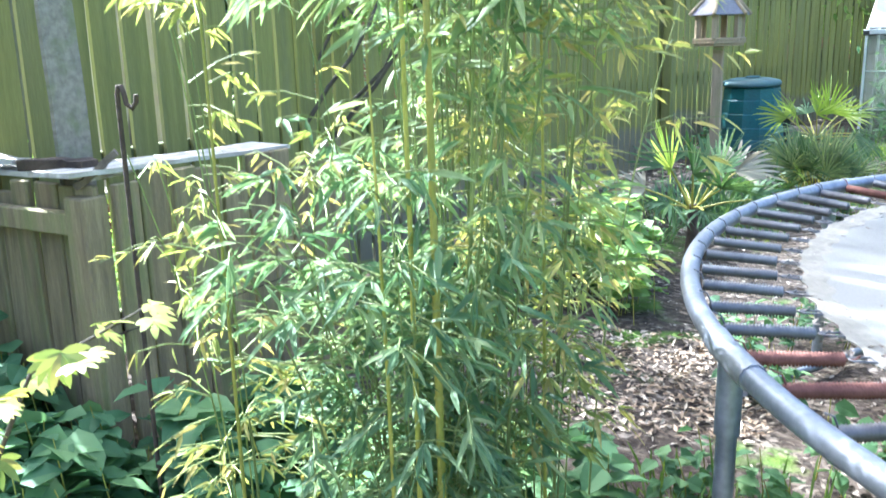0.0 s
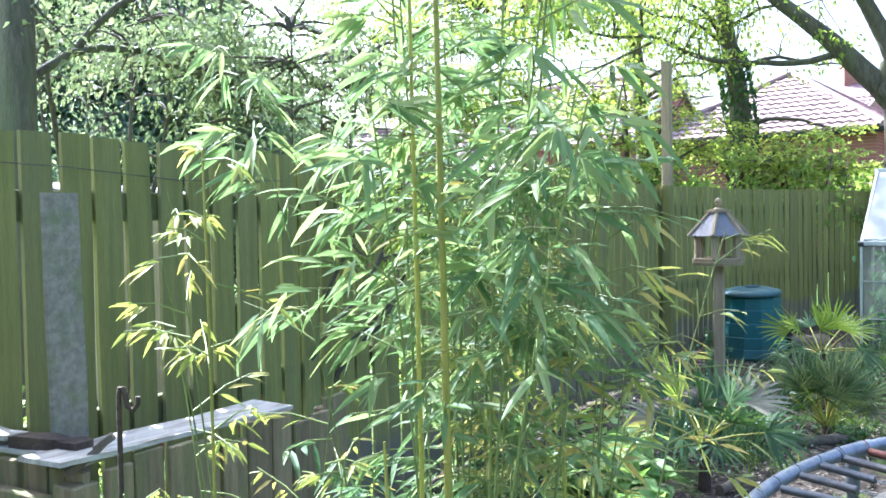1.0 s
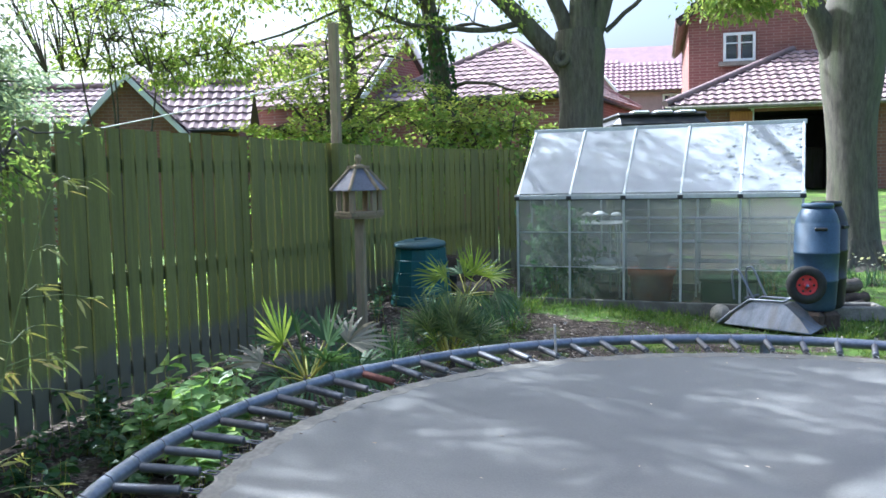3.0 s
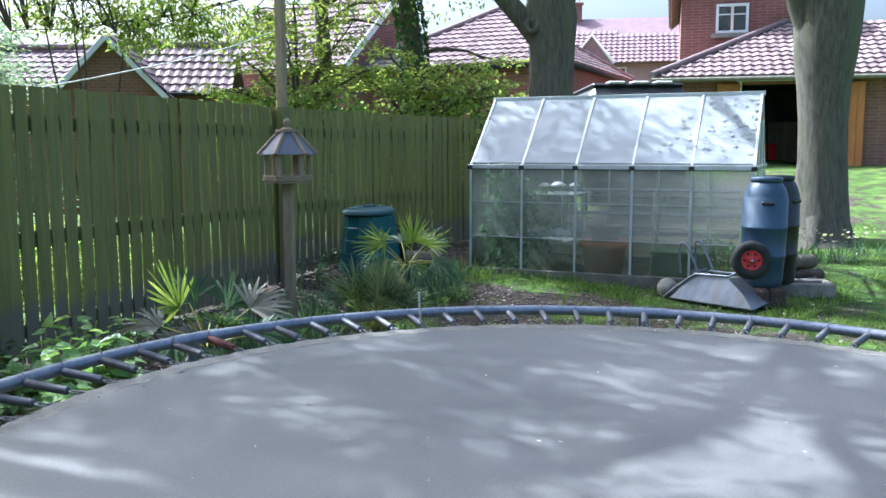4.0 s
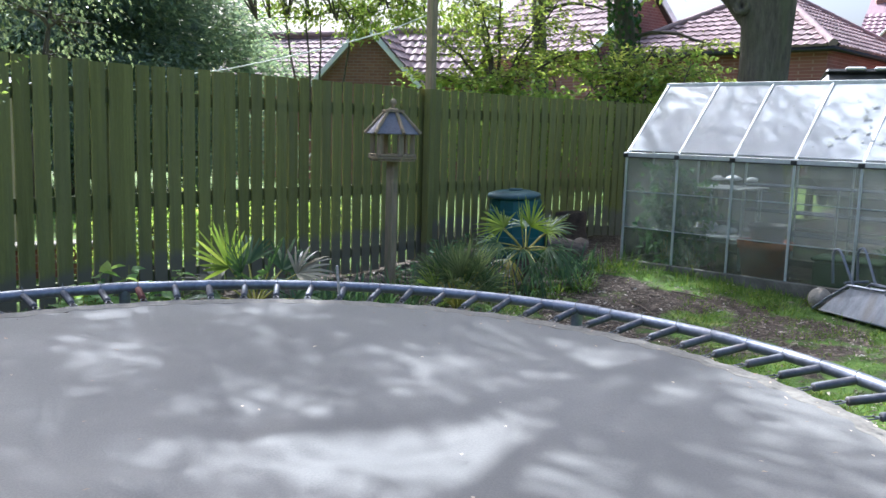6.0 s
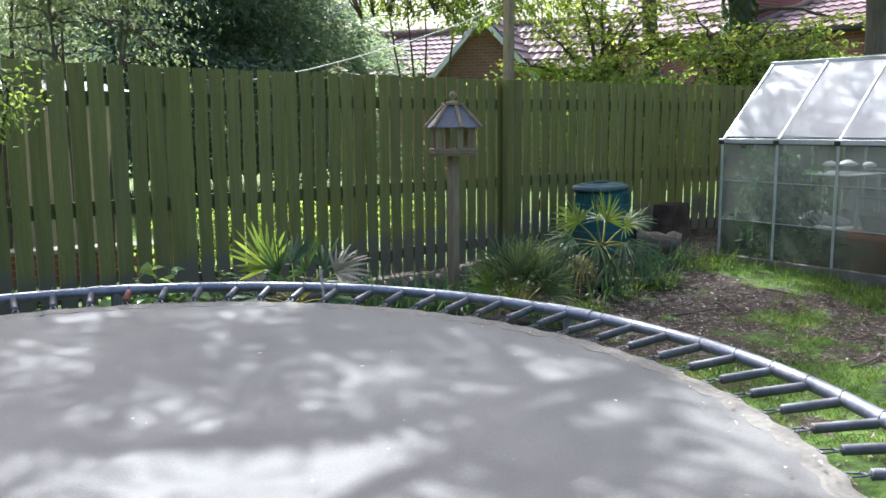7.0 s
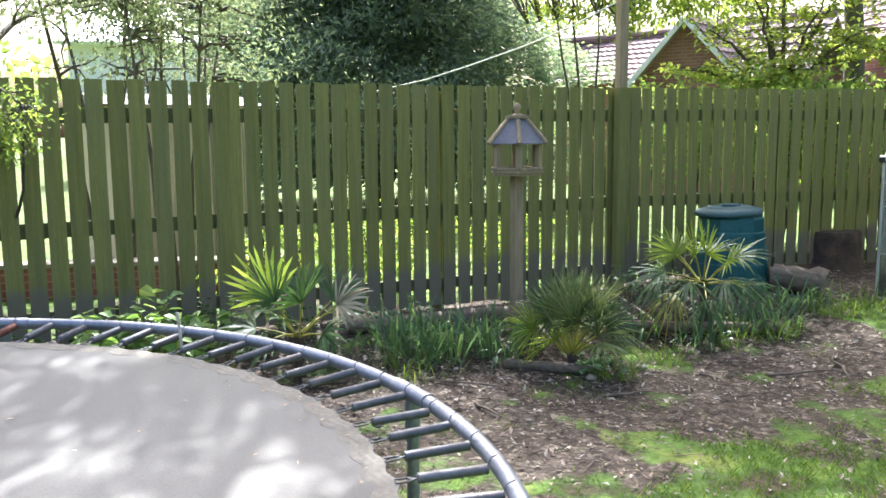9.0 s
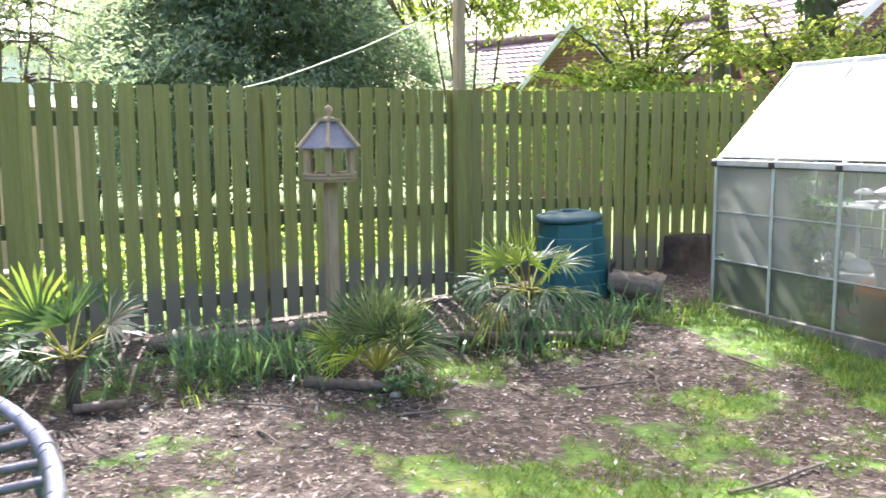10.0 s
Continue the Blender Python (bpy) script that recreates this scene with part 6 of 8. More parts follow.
def spray_tree(x, y, arms, seed, label, tone, leaf=(0.06, 0.10), width=0.055):
    """A small tree whose arms carry flat layered sprays of leaves. arms: end points of the limbs."""
    th = thing("spreading_tree", pose(0, 0, 0), label, "tree")
    g = gz(x, y)
    fork = Vector((x, y, g + 1.5))
    trunk_ = MB()
    limb(trunk_, [(x + 0.05, y, g - 0.1), (x - 0.03, y, g + 0.8), fork], 0.09, 0.06, 9, seed, 0.01)
    part("trunk", trunk_, M_BARK, th)
    r = random.Random(seed)
    tw, P_, D_ = MB(), [], []
    for k, e in enumerate(arms):
        e = Vector(e)
        lm = MB()
        fp = limb(lm, [fork - Vector((0, 0, 0.1)), fork.lerp(e, 0.35) + Vector((0, 0, 0.30)), fork.lerp(e, 0.7) + Vector((0, 0, 0.18)), e], 0.04, 0.008, 7, seed + k, 0.03)
        part("limb", lm, M_TWIG, th)
        for q in fp[3:]:
            for _ in range(4):
                a = r.uniform(0, 6.283)
                d = Vector((math.cos(a), math.sin(a), r.uniform(-0.12, 0.22)))
                l = r.uniform(0.25, 0.62)
                tip = q + d * l
                tw.tube([q, q.lerp(tip, 0.5) + Vector((0, 0, 0.03)), tip], [0.007, 0.005, 0.002], 4, False)
                for _ in range(r.randint(9, 16)):
                    c = q.lerp(tip, r.uniform(0.3, 1.05)) + Vector((r.gauss(0, 0.05), r.gauss(0, 0.05), r.gauss(0, 0.03)))
                    b = a + r.uniform(-1.6, 1.6)
                    P_.append(tuple(c))
                    D_.append((math.cos(b), math.sin(b), r.uniform(-0.5, 0.15)))
    part("twig_growth", tw, M_TWIG, th)
    part("foliage", leaf_mesh("foliage", P_, D_, rng.uniform(*leaf, len(P_)), width, 0.25, 0.15, 0.75), tone, th, "layered sprays of yellow-green leaves")
    return th


spray_tree(1.7, 13.2, [(0.7, 13.0, 2.2), (0.95, 12.7, 2.75), (1.2, 13.7, 3.5), (1.6, 12.5, 3.15), (2.3, 12.9, 3.0), (2.9, 12.7, 2.6), (0.9, 12.3, 2.2), (2.2, 12.3, 2.25), (1.7, 13.3, 3.9), (2.6, 13.2, 3.4)], 301, "small spreading tree with layered yellow-green leaves beyond the fence", L_SPRAY)
spray_tree(3.5, 13.5, [(2.6, 13.2, 2.5), (3.1, 12.9, 2.9), (4.1, 13.0, 2.7), (4.7, 13.2, 2.35), (3.6, 12.7, 2.3), (4.9, 13.6, 2.8), (5.2, 13.3, 2.2)], 302, "low spreading tree with yellow-green leaves beyond the fence", L_SPRAY)
for i, (x, y, z, rx, rz_, n, lab) in enumerate([(-2.9, 6.4, 3.2, 1.7, 1.6, 75, "airy pale green tree with twiggy branches beyond the fence"), (-4.2, 8.0, 3.3, 1.3, 1.3, 50, "airy pale green tree with twiggy branches beyond the fence"), (-3.9, 4.6, 2.8, 1.7, 1.4, 40, "airy pale green tree with twiggy branches beyond the fence"), (-9.0, 11.8, 3.2, 2.2, 2.2, 130, "pale green rounded tree beyond the fence"), (-1.15, 6.05, 2.6, 1.0, 0.75, 105, "small light green tree leaning over the fence"), (-1.6, 14.0, 4.3, 1.35, 1.1, 150, "leafy green tree beyond the fence")]):
    shrub("small_tree", (x, y, z), (rx, rx, rz_), n, 34, 0.17, L_THICKET, 90 + i, lab, (0.032, 0.056), 0.03, 0.1, "tree", 4, 1.3, "small trees beyond the fence", 0.018)

for i, (x, y) in enumerate([(-1.55, 3.2), (-0.2, 6.5), (0.2, 7.3), (0.75, 8.5)]):
    shrub("low_hedge_plant", (x, y, 0.35), (0.5, 0.45, 0.5), 55, 26, 0.1, L_HEDGE, 160 + i, "low leafy hedge plant behind the fence", (0.04, 0.07), 0.04, 0.2, "hedge", 4, 0.0, "hedge plants behind the fence", 0.006)

# dark conifer
cf = thing("conifer_tree", pose(-7.4, 14.9, gz(-7.4, 14.9)), "broad dark blue-green conifer beyond the fence", "tree")
mb = MB().tube([(0, 0, -0.1), (0, 0.05, 3.0), (0.05, 0, 7.0)], [0.24, 0.16, 0.03], 8)
part("trunk", mb, M_BARK, cf)
n_s = 6400
u = rng.random(n_s) ** 0.85
hh = 0.5 + 6.6 * u
aa = rng.uniform(0, 6.283, n_s)
wob = 1 + 0.20 * np.sin(3 * aa + 2.1 * hh) + 0.12 * np.sin(7 * aa - 3.3 * hh) + rng.normal(0, 0.06, n_s)
rad = 4.1 * (1 - (hh / 7.5) ** 2.2) * wob * np.where(rng.random(n_s) < 0.3, 0.45 + 0.3 * rng.random(n_s), 0.76 + 0.24 * rng.random(n_s))
base = np.stack([rad * np.cos(aa), rad * np.sin(aa), hh], 1)
outd = np.stack([np.cos(aa), np.sin(aa), 0.15 * np.ones(n_s)], 1)
pos = np.repeat(base, 22, 0) + rng.normal(size=(n_s * 22, 3)) * [0.16, 0.16, 0.13]
dirs = np.repeat(outd, 22, 0) + rng.normal(size=(n_s * 22, 3)) * 0.55
part("foliage", leaf_mesh("foliage", pos, dirs, rng.uniform(0.10, 0.19, n_s * 22), 0.05, 0.25), L_CONIFER, cf, "flat dark sprays of foliage")
core = rng.permutation(n_s)[:2600]
cp_ = base[core] * np.stack([rng.uniform(0.35, 0.85, 2600)] * 2 + [np.ones(2600)], 1)
part("foliage", leaf_mesh("foliage", cp_, rng.normal(size=(2600, 3)) + outd[core], rng.uniform(0.35, 0.6, 2600), 0.3), L_CONIFER, cf, "dense inner sprays of foliage")
mb = MB()
for k in range(70):
    i = rng.integers(0, n_s)
    mb.tube([(0, 0, base[i][2] - 0.25), tuple(base[i] * [0.5, 0.5, 1] - [0, 0, 0.12]), tuple(base[i])], [0.03, 0.02, 0.008], 5, False)
part("branch_growth", mb, M_TWIG, cf)


# ---- the bamboo ----
def bamboo(x, y, n_culm, height, reach, seed, label, tone, twig_n=20, leaf=(0.08, 0.14), width=0.0165, lean=(0, 0), base_r=0.2, thick=0.009, low=0.1):
    r = random.Random(seed)
    g = gz(x, y)
    th = thing("bamboo_clump", pose(x, y, g), label, "bamboo", "bamboo clumps")
    tw = MB()
    lp, ld, ll = [], [], []
    for k in range(n_culm):
        a = r.uniform(0, 6.283)
        rb = base_r * math.sqrt(r.random())
        b = Vector((rb * math.cos(a), rb * math.sin(a), -0.03))
        h = height * r.uniform(0.62, 1.0)
        out = Vector((math.cos(a), math.sin(a), 0)) * reach * r.uniform(0.2, 1.0) + Vector((lean[0], lean[1], 0)) * r.uniform(0.5, 1.2)
        if k == 0:
            b, h, out = Vector((0.0, -0.22, -0.03)), height * 1.02, Vector((-0.02, 0.02, 0))
        pts, rads = [], []
        nn = 14
        for i in range(nn + 1):
            u = i / nn
            pts.append(b + out * u ** 2.2 + Vector((0, 0, h * u - 0.12 * out.length * u ** 3)))
            rads.append(thick * (1.25 if k == 0 else r.uniform(0.32, 0.55)) * (1 - 0.75 * u) + 0.0012)
        cm = MB().tube(pts, rads, 6)
        for i in range(1, nn):
            cm.tube([pts[i] - Vector((0, 0, 0.003)), pts[i], pts[i] + Vector((0, 0, 0.003))], [rads[i] * 1.02, rads[i] * 1.35, rads[i] * 1.02], 6, False)
        part("culm", cm, M_SHOOT if k else M_CULM, th)
        for j in range(twig_n):
            u = low + (1 - low) * r.random() ** 0.85
            f = u * nn
            i = min(int(f), nn - 1)
            p = pts[i].lerp(pts[i + 1], f - i)
            ta = r.uniform(0, 6.283)
            td = Vector((math.cos(ta), math.sin(ta), r.uniform(-0.15, 0.7))).normalized()
            tl = r.uniform(0.08, 0.26) * (1.1 - 0.4 * u)
            e = p + td * tl + Vector((0, 0, -0.04 * r.random()))
            tw.tube([p, p.lerp(e, 0.55) + Vector((0, 0, 0.01)), e], [0.0022, 0.0016, 0.001], 4, False)
            for q in range(r.randint(4, 8)):
                v = r.uniform(0.35, 1.0)
                lp.append(tuple(p.lerp(e, v)))
                la = ta + r.uniform(-1.0, 1.0)
                ld.append((math.cos(la), math.sin(la), r.uniform(-0.95, 0.3)))
                ll.append(r.uniform(*leaf))
    part("twig_growth", tw, M_SHOOT, th)
    ll = np.array(ll)
    part("foliage", leaf_mesh("foliage", lp, ld, ll, width * (ll / ll.mean()) ** 0.5, 0.22, 0.12, 0.55, fine=True), tone, th, "narrow pointed leaves")
    return th


bamboo(0.75, 1.42, 9, 2.55, 0.24, 5, "tall leafy green bamboo clump with a yellow main cane", L_BAMBOO, 26, (0.045, 0.09), 0.0115, (0.0, 0.0), 0.12, 0.0075)
bamboo(0.66, 1.40, 22, 1.30, 0.25, 6, "low dense green bamboo shoots", L_BAMBOO_DEEP, 25, (0.05, 0.09), 0.0125, (-0.02, 0.0), 0.14, 0.004, 0.1)
bamboo(0.94, 1.66, 18, 1.85, 0.26, 9, "bamboo clump with thin canes and yellowing leaves", L_BAMBOO_DRY, 16, (0.035, 0.075), 0.010, (0.05, -0.04), 0.15, 0.0032, 0.3)
bamboo(0.33, 1.45, 8, 1.75, 0.20, 14, "thin bamboo shoots with small yellow-green leaves", L_BAMBOO_DRY, 15, (0.035, 0.06), 0.009, (-0.04, 0.0), 0.12, 0.003, 0.2)
bamboo(0.70, 1.45, 11, 2.6, 0.40, 21, "arching bamboo canes with drooping green leaf tips", L_BAMBOO, 22, (0.06, 0.11), 0.0135, (-0.02, 0.05), 0.12, 0.0045, 0.68)


# ---- low broad-leaved plants ----
def broad_patch(name, pts, label, seed, tone=L_NETTLE, leaf=(0.05, 0.09), h=0.28, group="", category="plant", per=26, wid=0.8):
    r = np.random.default_rng(seed)
    for i, (x, y, n, hh) in enumerate(pts):
        g = gz(x, y)
        st = MB()
        P_, D_ = [], []
        rr = random.Random(seed * 31 + i)
        for k in range(n):
            a, rad = rr.uniform(0, 6.283), 0.17 * math.sqrt(rr.random())
            b = Vector((rad * math.cos(a), rad * math.sin(a), 0))
            top = b + Vector((rr.uniform(-0.06, 0.06), rr.uniform(-0.06, 0.06), hh * rr.uniform(0.5, 1.1)))
            st.tube([b - Vector((0, 0, 0.03)), b.lerp(top, 0.5) + Vector((0.01, 0, 0)), top], [0.003, 0.0025, 0.0015], 4, False)
            for q in range(per // 2):
                u = 0.25 + 0.75 * rr.random()
                c = b.lerp(top, u)
                la = rr.uniform(0, 6.283)
                P_.append(tuple(c + Vector((math.cos(la), math.sin(la), 0)) * 0.015))
                D_.append((math.cos(la), math.sin(la), rr.uniform(-0.35, 0.35)))
        th = thing(name, pose(x, y, g), label, category, group)
        part("stem_growth", st, M_CULM, th)
        L_ = r.uniform(*leaf, len(P_))
        part("foliage", leaf_mesh("foliage", P_, D_, L_, L_ * wid, 0.2, 0.12, 0.75, 0.35, True), tone, th)


broad_patch("dead_nettle", [(-0.75, 1.95, 9, 0.42), (-0.5, 1.75, 9, 0.36), (-0.25, 1.75, 9, 0.32), (-0.05, 1.95, 9, 0.34), (0.1, 1.75, 8, 0.32), (0.25, 1.95, 8, 0.34), (0.05, 2.2, 8, 0.36), (-0.95, 2.05, 9, 0.5), (-0.6, 1.55, 8, 0.3), (-0.3, 1.5, 8, 0.3), (0.45, 1.75, 7, 0.26), (0.75, 1.9, 6, 0.24), (0.95, 2.05, 7, 0.26)], "low patch of broad soft green leaves", 1, leaf=(0.075, 0.125), group="broad-leaved patches")
broad_patch("weed_patch", [(1.3, 1.75, 7, 0.26), (1.45, 2.1, 7, 0.28), (1.75, 3.0, 6, 0.25), (1.6, 1.6, 6, 0.25), (1.9, 2.4, 6, 0.3), (1.8, 3.5, 6, 0.25), (2.2, 3.75, 5, 0.25), (1.25, 1.35, 6, 0.24), (1.05, 1.7, 6, 0.22)], "green weeds growing under the trampoline edge", 2, leaf=(0.04, 0.075), group="weed patches")
broad_patch("honesty_plant", [(1.2, 4.1, 9, 0.5), (1.1, 4.4, 9, 0.58), (1.28, 4.5, 8, 0.5), (1.0, 4.2, 8, 0.46), (1.22, 3.85, 7, 0.42), (1.16, 4.85, 7, 0.46)], "upright light green broad-leaved plant in the bed", 3, L_HONESTY, (0.07, 0.12), group="light green plants in the bed")
# last eight patches: extra dark ivy standing in for shade on the bed
broad_patch("ivy_patch", [(0.15, 4.35, 7, 0.25), (0.4, 4.6, 7, 0.22), (0.55, 5.0, 7, 0.25), (0.75, 5.35, 6, 0.22), (0.35, 5.2, 6, 0.3), (0.9, 5.75, 6, 0.25), (0.75, 4.3, 6, 0.2), (1.0, 5.2, 5, 0.2), (0.1, 3.7, 6, 0.25), (0.45, 3.9, 6, 0.2), (0.35, 3.3, 6, 0.2), (0.65, 3.55, 6, 0.18), (0.25, 4.0, 6, 0.22), (0.6, 4.2, 6, 0.22), (0.8, 4.75, 6, 0.2), (0.55, 4.6, 6, 0.2), (0.75, 3.9, 6, 0.18), (0.95, 4.0, 5, 0.18)], "dark green ivy patch at the fence foot", 4, L_IVY, (0.04, 0.07), group="ivy patches")
broad_patch("clover_patch", [(3.05, 6.62, 6, 0.12), (2.95, 6.75, 6, 0.14), (2.5, 9.8, 6, 0.3), (2.3, 8.9, 6, 0.3), (2.15, 8.5, 6, 0.28), (2.05, 7.6, 5, 0.25), (1.35, 6.7, 5, 0.25), (1.1, 6.35, 5, 0.22)], "low patch of small green leaves in the bark", 5, L_NETTLE, (0.03, 0.055), group="small leaf patches")
shrub("overhanging_shrub", (0.20, 3.95, 1.52), (0.38, 0.34, 0.38), 60, 18, 0.06, L_HEDGE, 131, "leafy shrub branch leaning on the fence", (0.03, 0.05), 0.024, 0.1, "shrub", 4, 1.05, root=(-0.75, 4.2))

# young yellow-green sprig
sg = thing("maple_sprig", pose(-0.05, 0.98, gz(-0.05, 0.98)), "young maple with yellow-green lobed leaves", "sapling")
st = MB().tube([(-0.05, -0.05, -0.03), (-0.04, 0.0, 0.5), (0.1, 0.02, 0.78), (0.32, 0.06, 0.90)], [0.008, 0.006, 0.004, 0.002], 6).tube([(-0.04, 0, 0.55), (0.05, -0.1, 0.72), (0.15, -0.16, 0.80)], [0.004, 0.003, 0.0015], 5)
part("stem", st, M_TWIG, sg)
hubs = []
for i, (px, py, pz) in enumerate([(0.32, 0.06, 0.9), (0.27, 0.02, 0.88), (0.22, 0.06, 0.85), (0.16, 0.0, 0.82), (0.12, 0.05, 0.79), (0.15, -0.16, 0.80), (0.09, -0.12, 0.74), (0.05, 0.0, 0.72), (0.02, -0.04, 0.68), (0.2, -0.03, 0.84), (0.3, 0.1, 0.86), (0.24, -0.05, 0.83), (0.07, 0.06, 0.75), (-0.02, -0.06, 0.64), (0.12, -0.08, 0.78), (0.18, 0.08, 0.8), (0.0, 0.03, 0.6)]):
    r = random.Random(i)
    hubs.append(((px, py, pz), (r.uniform(-0.3, 1), r.uniform(-0.8, 0.5), r.uniform(-0.7, 0.1)), r.uniform(0.8, 1.1)))
pos, dirs, ups, ln_ = fans(hubs, 7, 0.055, 200.0, 0.02, 77)
blades("leaves", pos, dirs, ups, ln_, 0.016, 0.25, L_MAPLE, sg, "pointed lobed leaves")

# ---- the old compost box ----
FX, FY = Vector((0.37, 0.93, 0)).normalized(), Vector((-0.93, 0.37, 0)).normalized()
box_o = Vector((-0.38, 2.02, gz(-0.38, 2.02)))
bx = thing("compost_box", Matrix.Translation(box_o), "old mossy timber compost box with broken boards", "compost box")
BH = 0.85 - box_o.z


def box_board(d, n, start, h, w, seed):
    r = random.Random(seed)
    ang = math.degrees(math.atan2(d.y, d.x))
    x = start
    for k in range(n):
        ww = w * r.uniform(0.8, 1.15)
        hh = h - r.random() ** 2 * 0.07
        m = Matrix.Translation(d * x) @ pose(0, 0, 0, r.uniform(-1, 1), r.uniform(-0.8, 0.8), ang)
        part("board", MB().box(0.003, -0.011, -0.05, ww - 0.004, 0.011, hh, 0.004), M_BOXWOOD, bx, m=m)
        x += ww
    return x


box_board(FX, 10, 0.03, BH, 0.115, 3)
box_board(FY, 7, 0.03, BH - 0.02, 0.105, 4)
for d in (Vector((0, 0, 0)) - FX * 0.02, FX * 1.12 + FY * 0.05, FY * 0.72 + FX * 0.05):
    part("corner_post", MB().box(-0.045, -0.045, -0.1, 0.045, 0.045, BH - 0.05, 0.006), M_BOXWOOD, bx, m=Matrix.Translation(d + FY * 0.055 * (d.length < 0.1)) @ pose(0, 0, 0, 0, 0, 68))
part("outer_rail", MB().box(0.045, -0.02, BH - 0.17, 0.66, 0.02, BH - 0.10, 0.005), M_BOXWOOD, bx, "mossy rail nailed across the boards", Matrix.Translation(-FX * 0.036) @ pose(0, 0, 0, 0, 0, math.degrees(math.atan2(FY.y, FY.x))))
part("wire", MB().tube([-FX * 0.02 + Vector((0.02, -0.02, 0.46)), FX * 0.4 + Vector((0.03, -0.02, 0.45)), FX * 1.0 + Vector((0.03, -0.02, 0.46))], 0.002, 4), M_BARKDARK, bx)


def board_thing(name, m, sx, sy, sz, material, label, seed):
    r = random.Random(seed)
    mb = MB()
    nx_ = 6
    top, bot = [], []
    for i in range(nx_ + 1):
        u = i / nx_
        for v in (0, 1):
            top.append((sx * (u - 0.5) + (r.uniform(-0.02, 0.02) if 0 < i < nx_ else 0), sy * (v - 0.5) * r.uniform(0.82, 1.08), sz + r.uniform(-0.004, 0.004)))
    bot = [(a, b, c - sz) for a, b, c in top]
    k = len(top)
    fs = []
    for i in range(nx_):
        a = i * 2
        fs += [(a, a + 2, a + 3, a + 1), (k + a, k + a + 1, k + a + 3, k + a + 2), (a, k + a, k + a + 2, a + 2), (a + 1, a + 3, k + a + 3, k + a + 1)]
    fs += [(0, 1, k + 1, k), (k - 2, 2 * k - 2, 2 * k - 1, k - 1)]
    ob = part(name, mb.add(top + bot, fs), material, m=m)
    return tagged(ob, label, "board", "old boards on the compost box")


B0 = box_o + Vector((0, 0, BH))
board_thing("ply_board", Matrix.Translation(B0 + FX * 0.38 + FY * 0.10 + Vector((0, 0, 0.004))) @ pose(0, 0, 0, 0, 1, 68), 0.95, 0.20, 0.014, M_PLY, "pale split plywood board lying on the box rim", 1)
board_thing("ply_board", Matrix.Translation(B0 + FY * 0.36 + FX * 0.08 + Vector((0, 0, -0.012))) @ pose(0, 0, 0, 0, 1, 158), 0.62, 0.17, 0.016, M_PLY, "pale weathered board lying on the box rim", 2)
board_thing("ply_board", Matrix.Translation(B0 + FY * 0.62 + FX * 0.02 + Vector((0, 0, 0.03))) @ pose(0, 0, 0, 4, -3, 165), 0.40, 0.10, 0.016, M_PLY, "pale splintered board lying on the box rim", 3)
board_thing("bark_slab", Matrix.Translation(B0 + FY * 0.26 + FX * 0.05 + Vector((0, 0, 0.006))) @ pose(0, 0, 0, 0, 2, 160), 0.30, 0.07, 0.035, M_BARKDARK, "dark rotten bark slab lying on the box", 4)
board_thing("broken_slat", Matrix.Translation(B0 + FX * 0.02 + FY * 0.03 + Vector((0, 0, 0.015))) @ pose(0, 0, 0, 0, -38, 20), 0.16, 0.03, 0.02, M_LOG, "short broken slat propped at the box corner", 5)
board_thing("tall_board", Matrix.Translation(Vector((-0.62, 2.27, 1.05))) @ pose(0, 0, 0, 0, 0, 68) @ pose(0, 0, 0, 0, 89.5, 0) @ pose(0, 0, 0, 90, 0, 0) @ pose(0, 0, 0, 0, 0, 0), 1.15, 0.125, 0.018, M_GREYWOOD, "grey board standing upright in the box", 6)
hk = thing("hook_rod", pose(-0.13, 1.72, gz(-0.13, 1.72)), "thin iron hook rod stuck in the soil", "rod")
hz_ = 1.13 - gz(-0.13, 1.72)
part("rod", MB().tube([(0, 0, -0.1), (0, 0, hz_ - 0.02), (0.004, 0, hz_), (0.012, 0, hz_ + 0.002), (0.018, 0, hz_ - 0.02), (0.022, 0, hz_ - 0.045), (0.036, 0, hz_ - 0.055), (0.048, 0, hz_ - 0.04), (0.05, 0, hz_ - 0.02)], 0.0065, 7), M_BARKDARK, hk)
rope = thing("washing_line", pose(0, 0, 0), "slack white rope running from the fence to the post", "rope")
rp = [(-1.5, 8.95, 1.93), (-0.6, 8.9, 2.03), (0.0, 8.89, 2.14), (0.73, 8.87, 2.29), (1.35, 8.86, 2.45), (1.84, 8.85, 2.63)]
part("strand", MB().tube([Vector(rp[i]).lerp(Vector(rp[i + 1]), u) for i in range(len(rp) - 1) for u in (0, 0.25, 0.5, 0.75)] + [rp[-1]], 0.007, 6), M_ROPE, rope)
line2 = thing("fence_wire", pose(0, 0, 0), "thin brown wire strung along the fence", "wire")
part("strand", MB().tube([(-1.25, 1.45, 1.70), (-1.0, 2.05, 1.74), (-0.8, 2.6, 1.73), (-0.62, 3.1, 1.70), (-0.4, 3.7, 1.72)], 0.002, 5), M_TWIG, line2)


# ---- litter, chips and grass ----
def scatter(n, x0, x1, y0, y1, keep, seed):
    r = np.random.default_rng(seed)
    x, y = r.uniform(x0, x1, n), r.uniform(y0, y1, n)
    k = r.random(n) < keep(x, y)
    x, y = x[k], y[k]
    return np.stack([x, y, ground_z(x, y)], 1), r


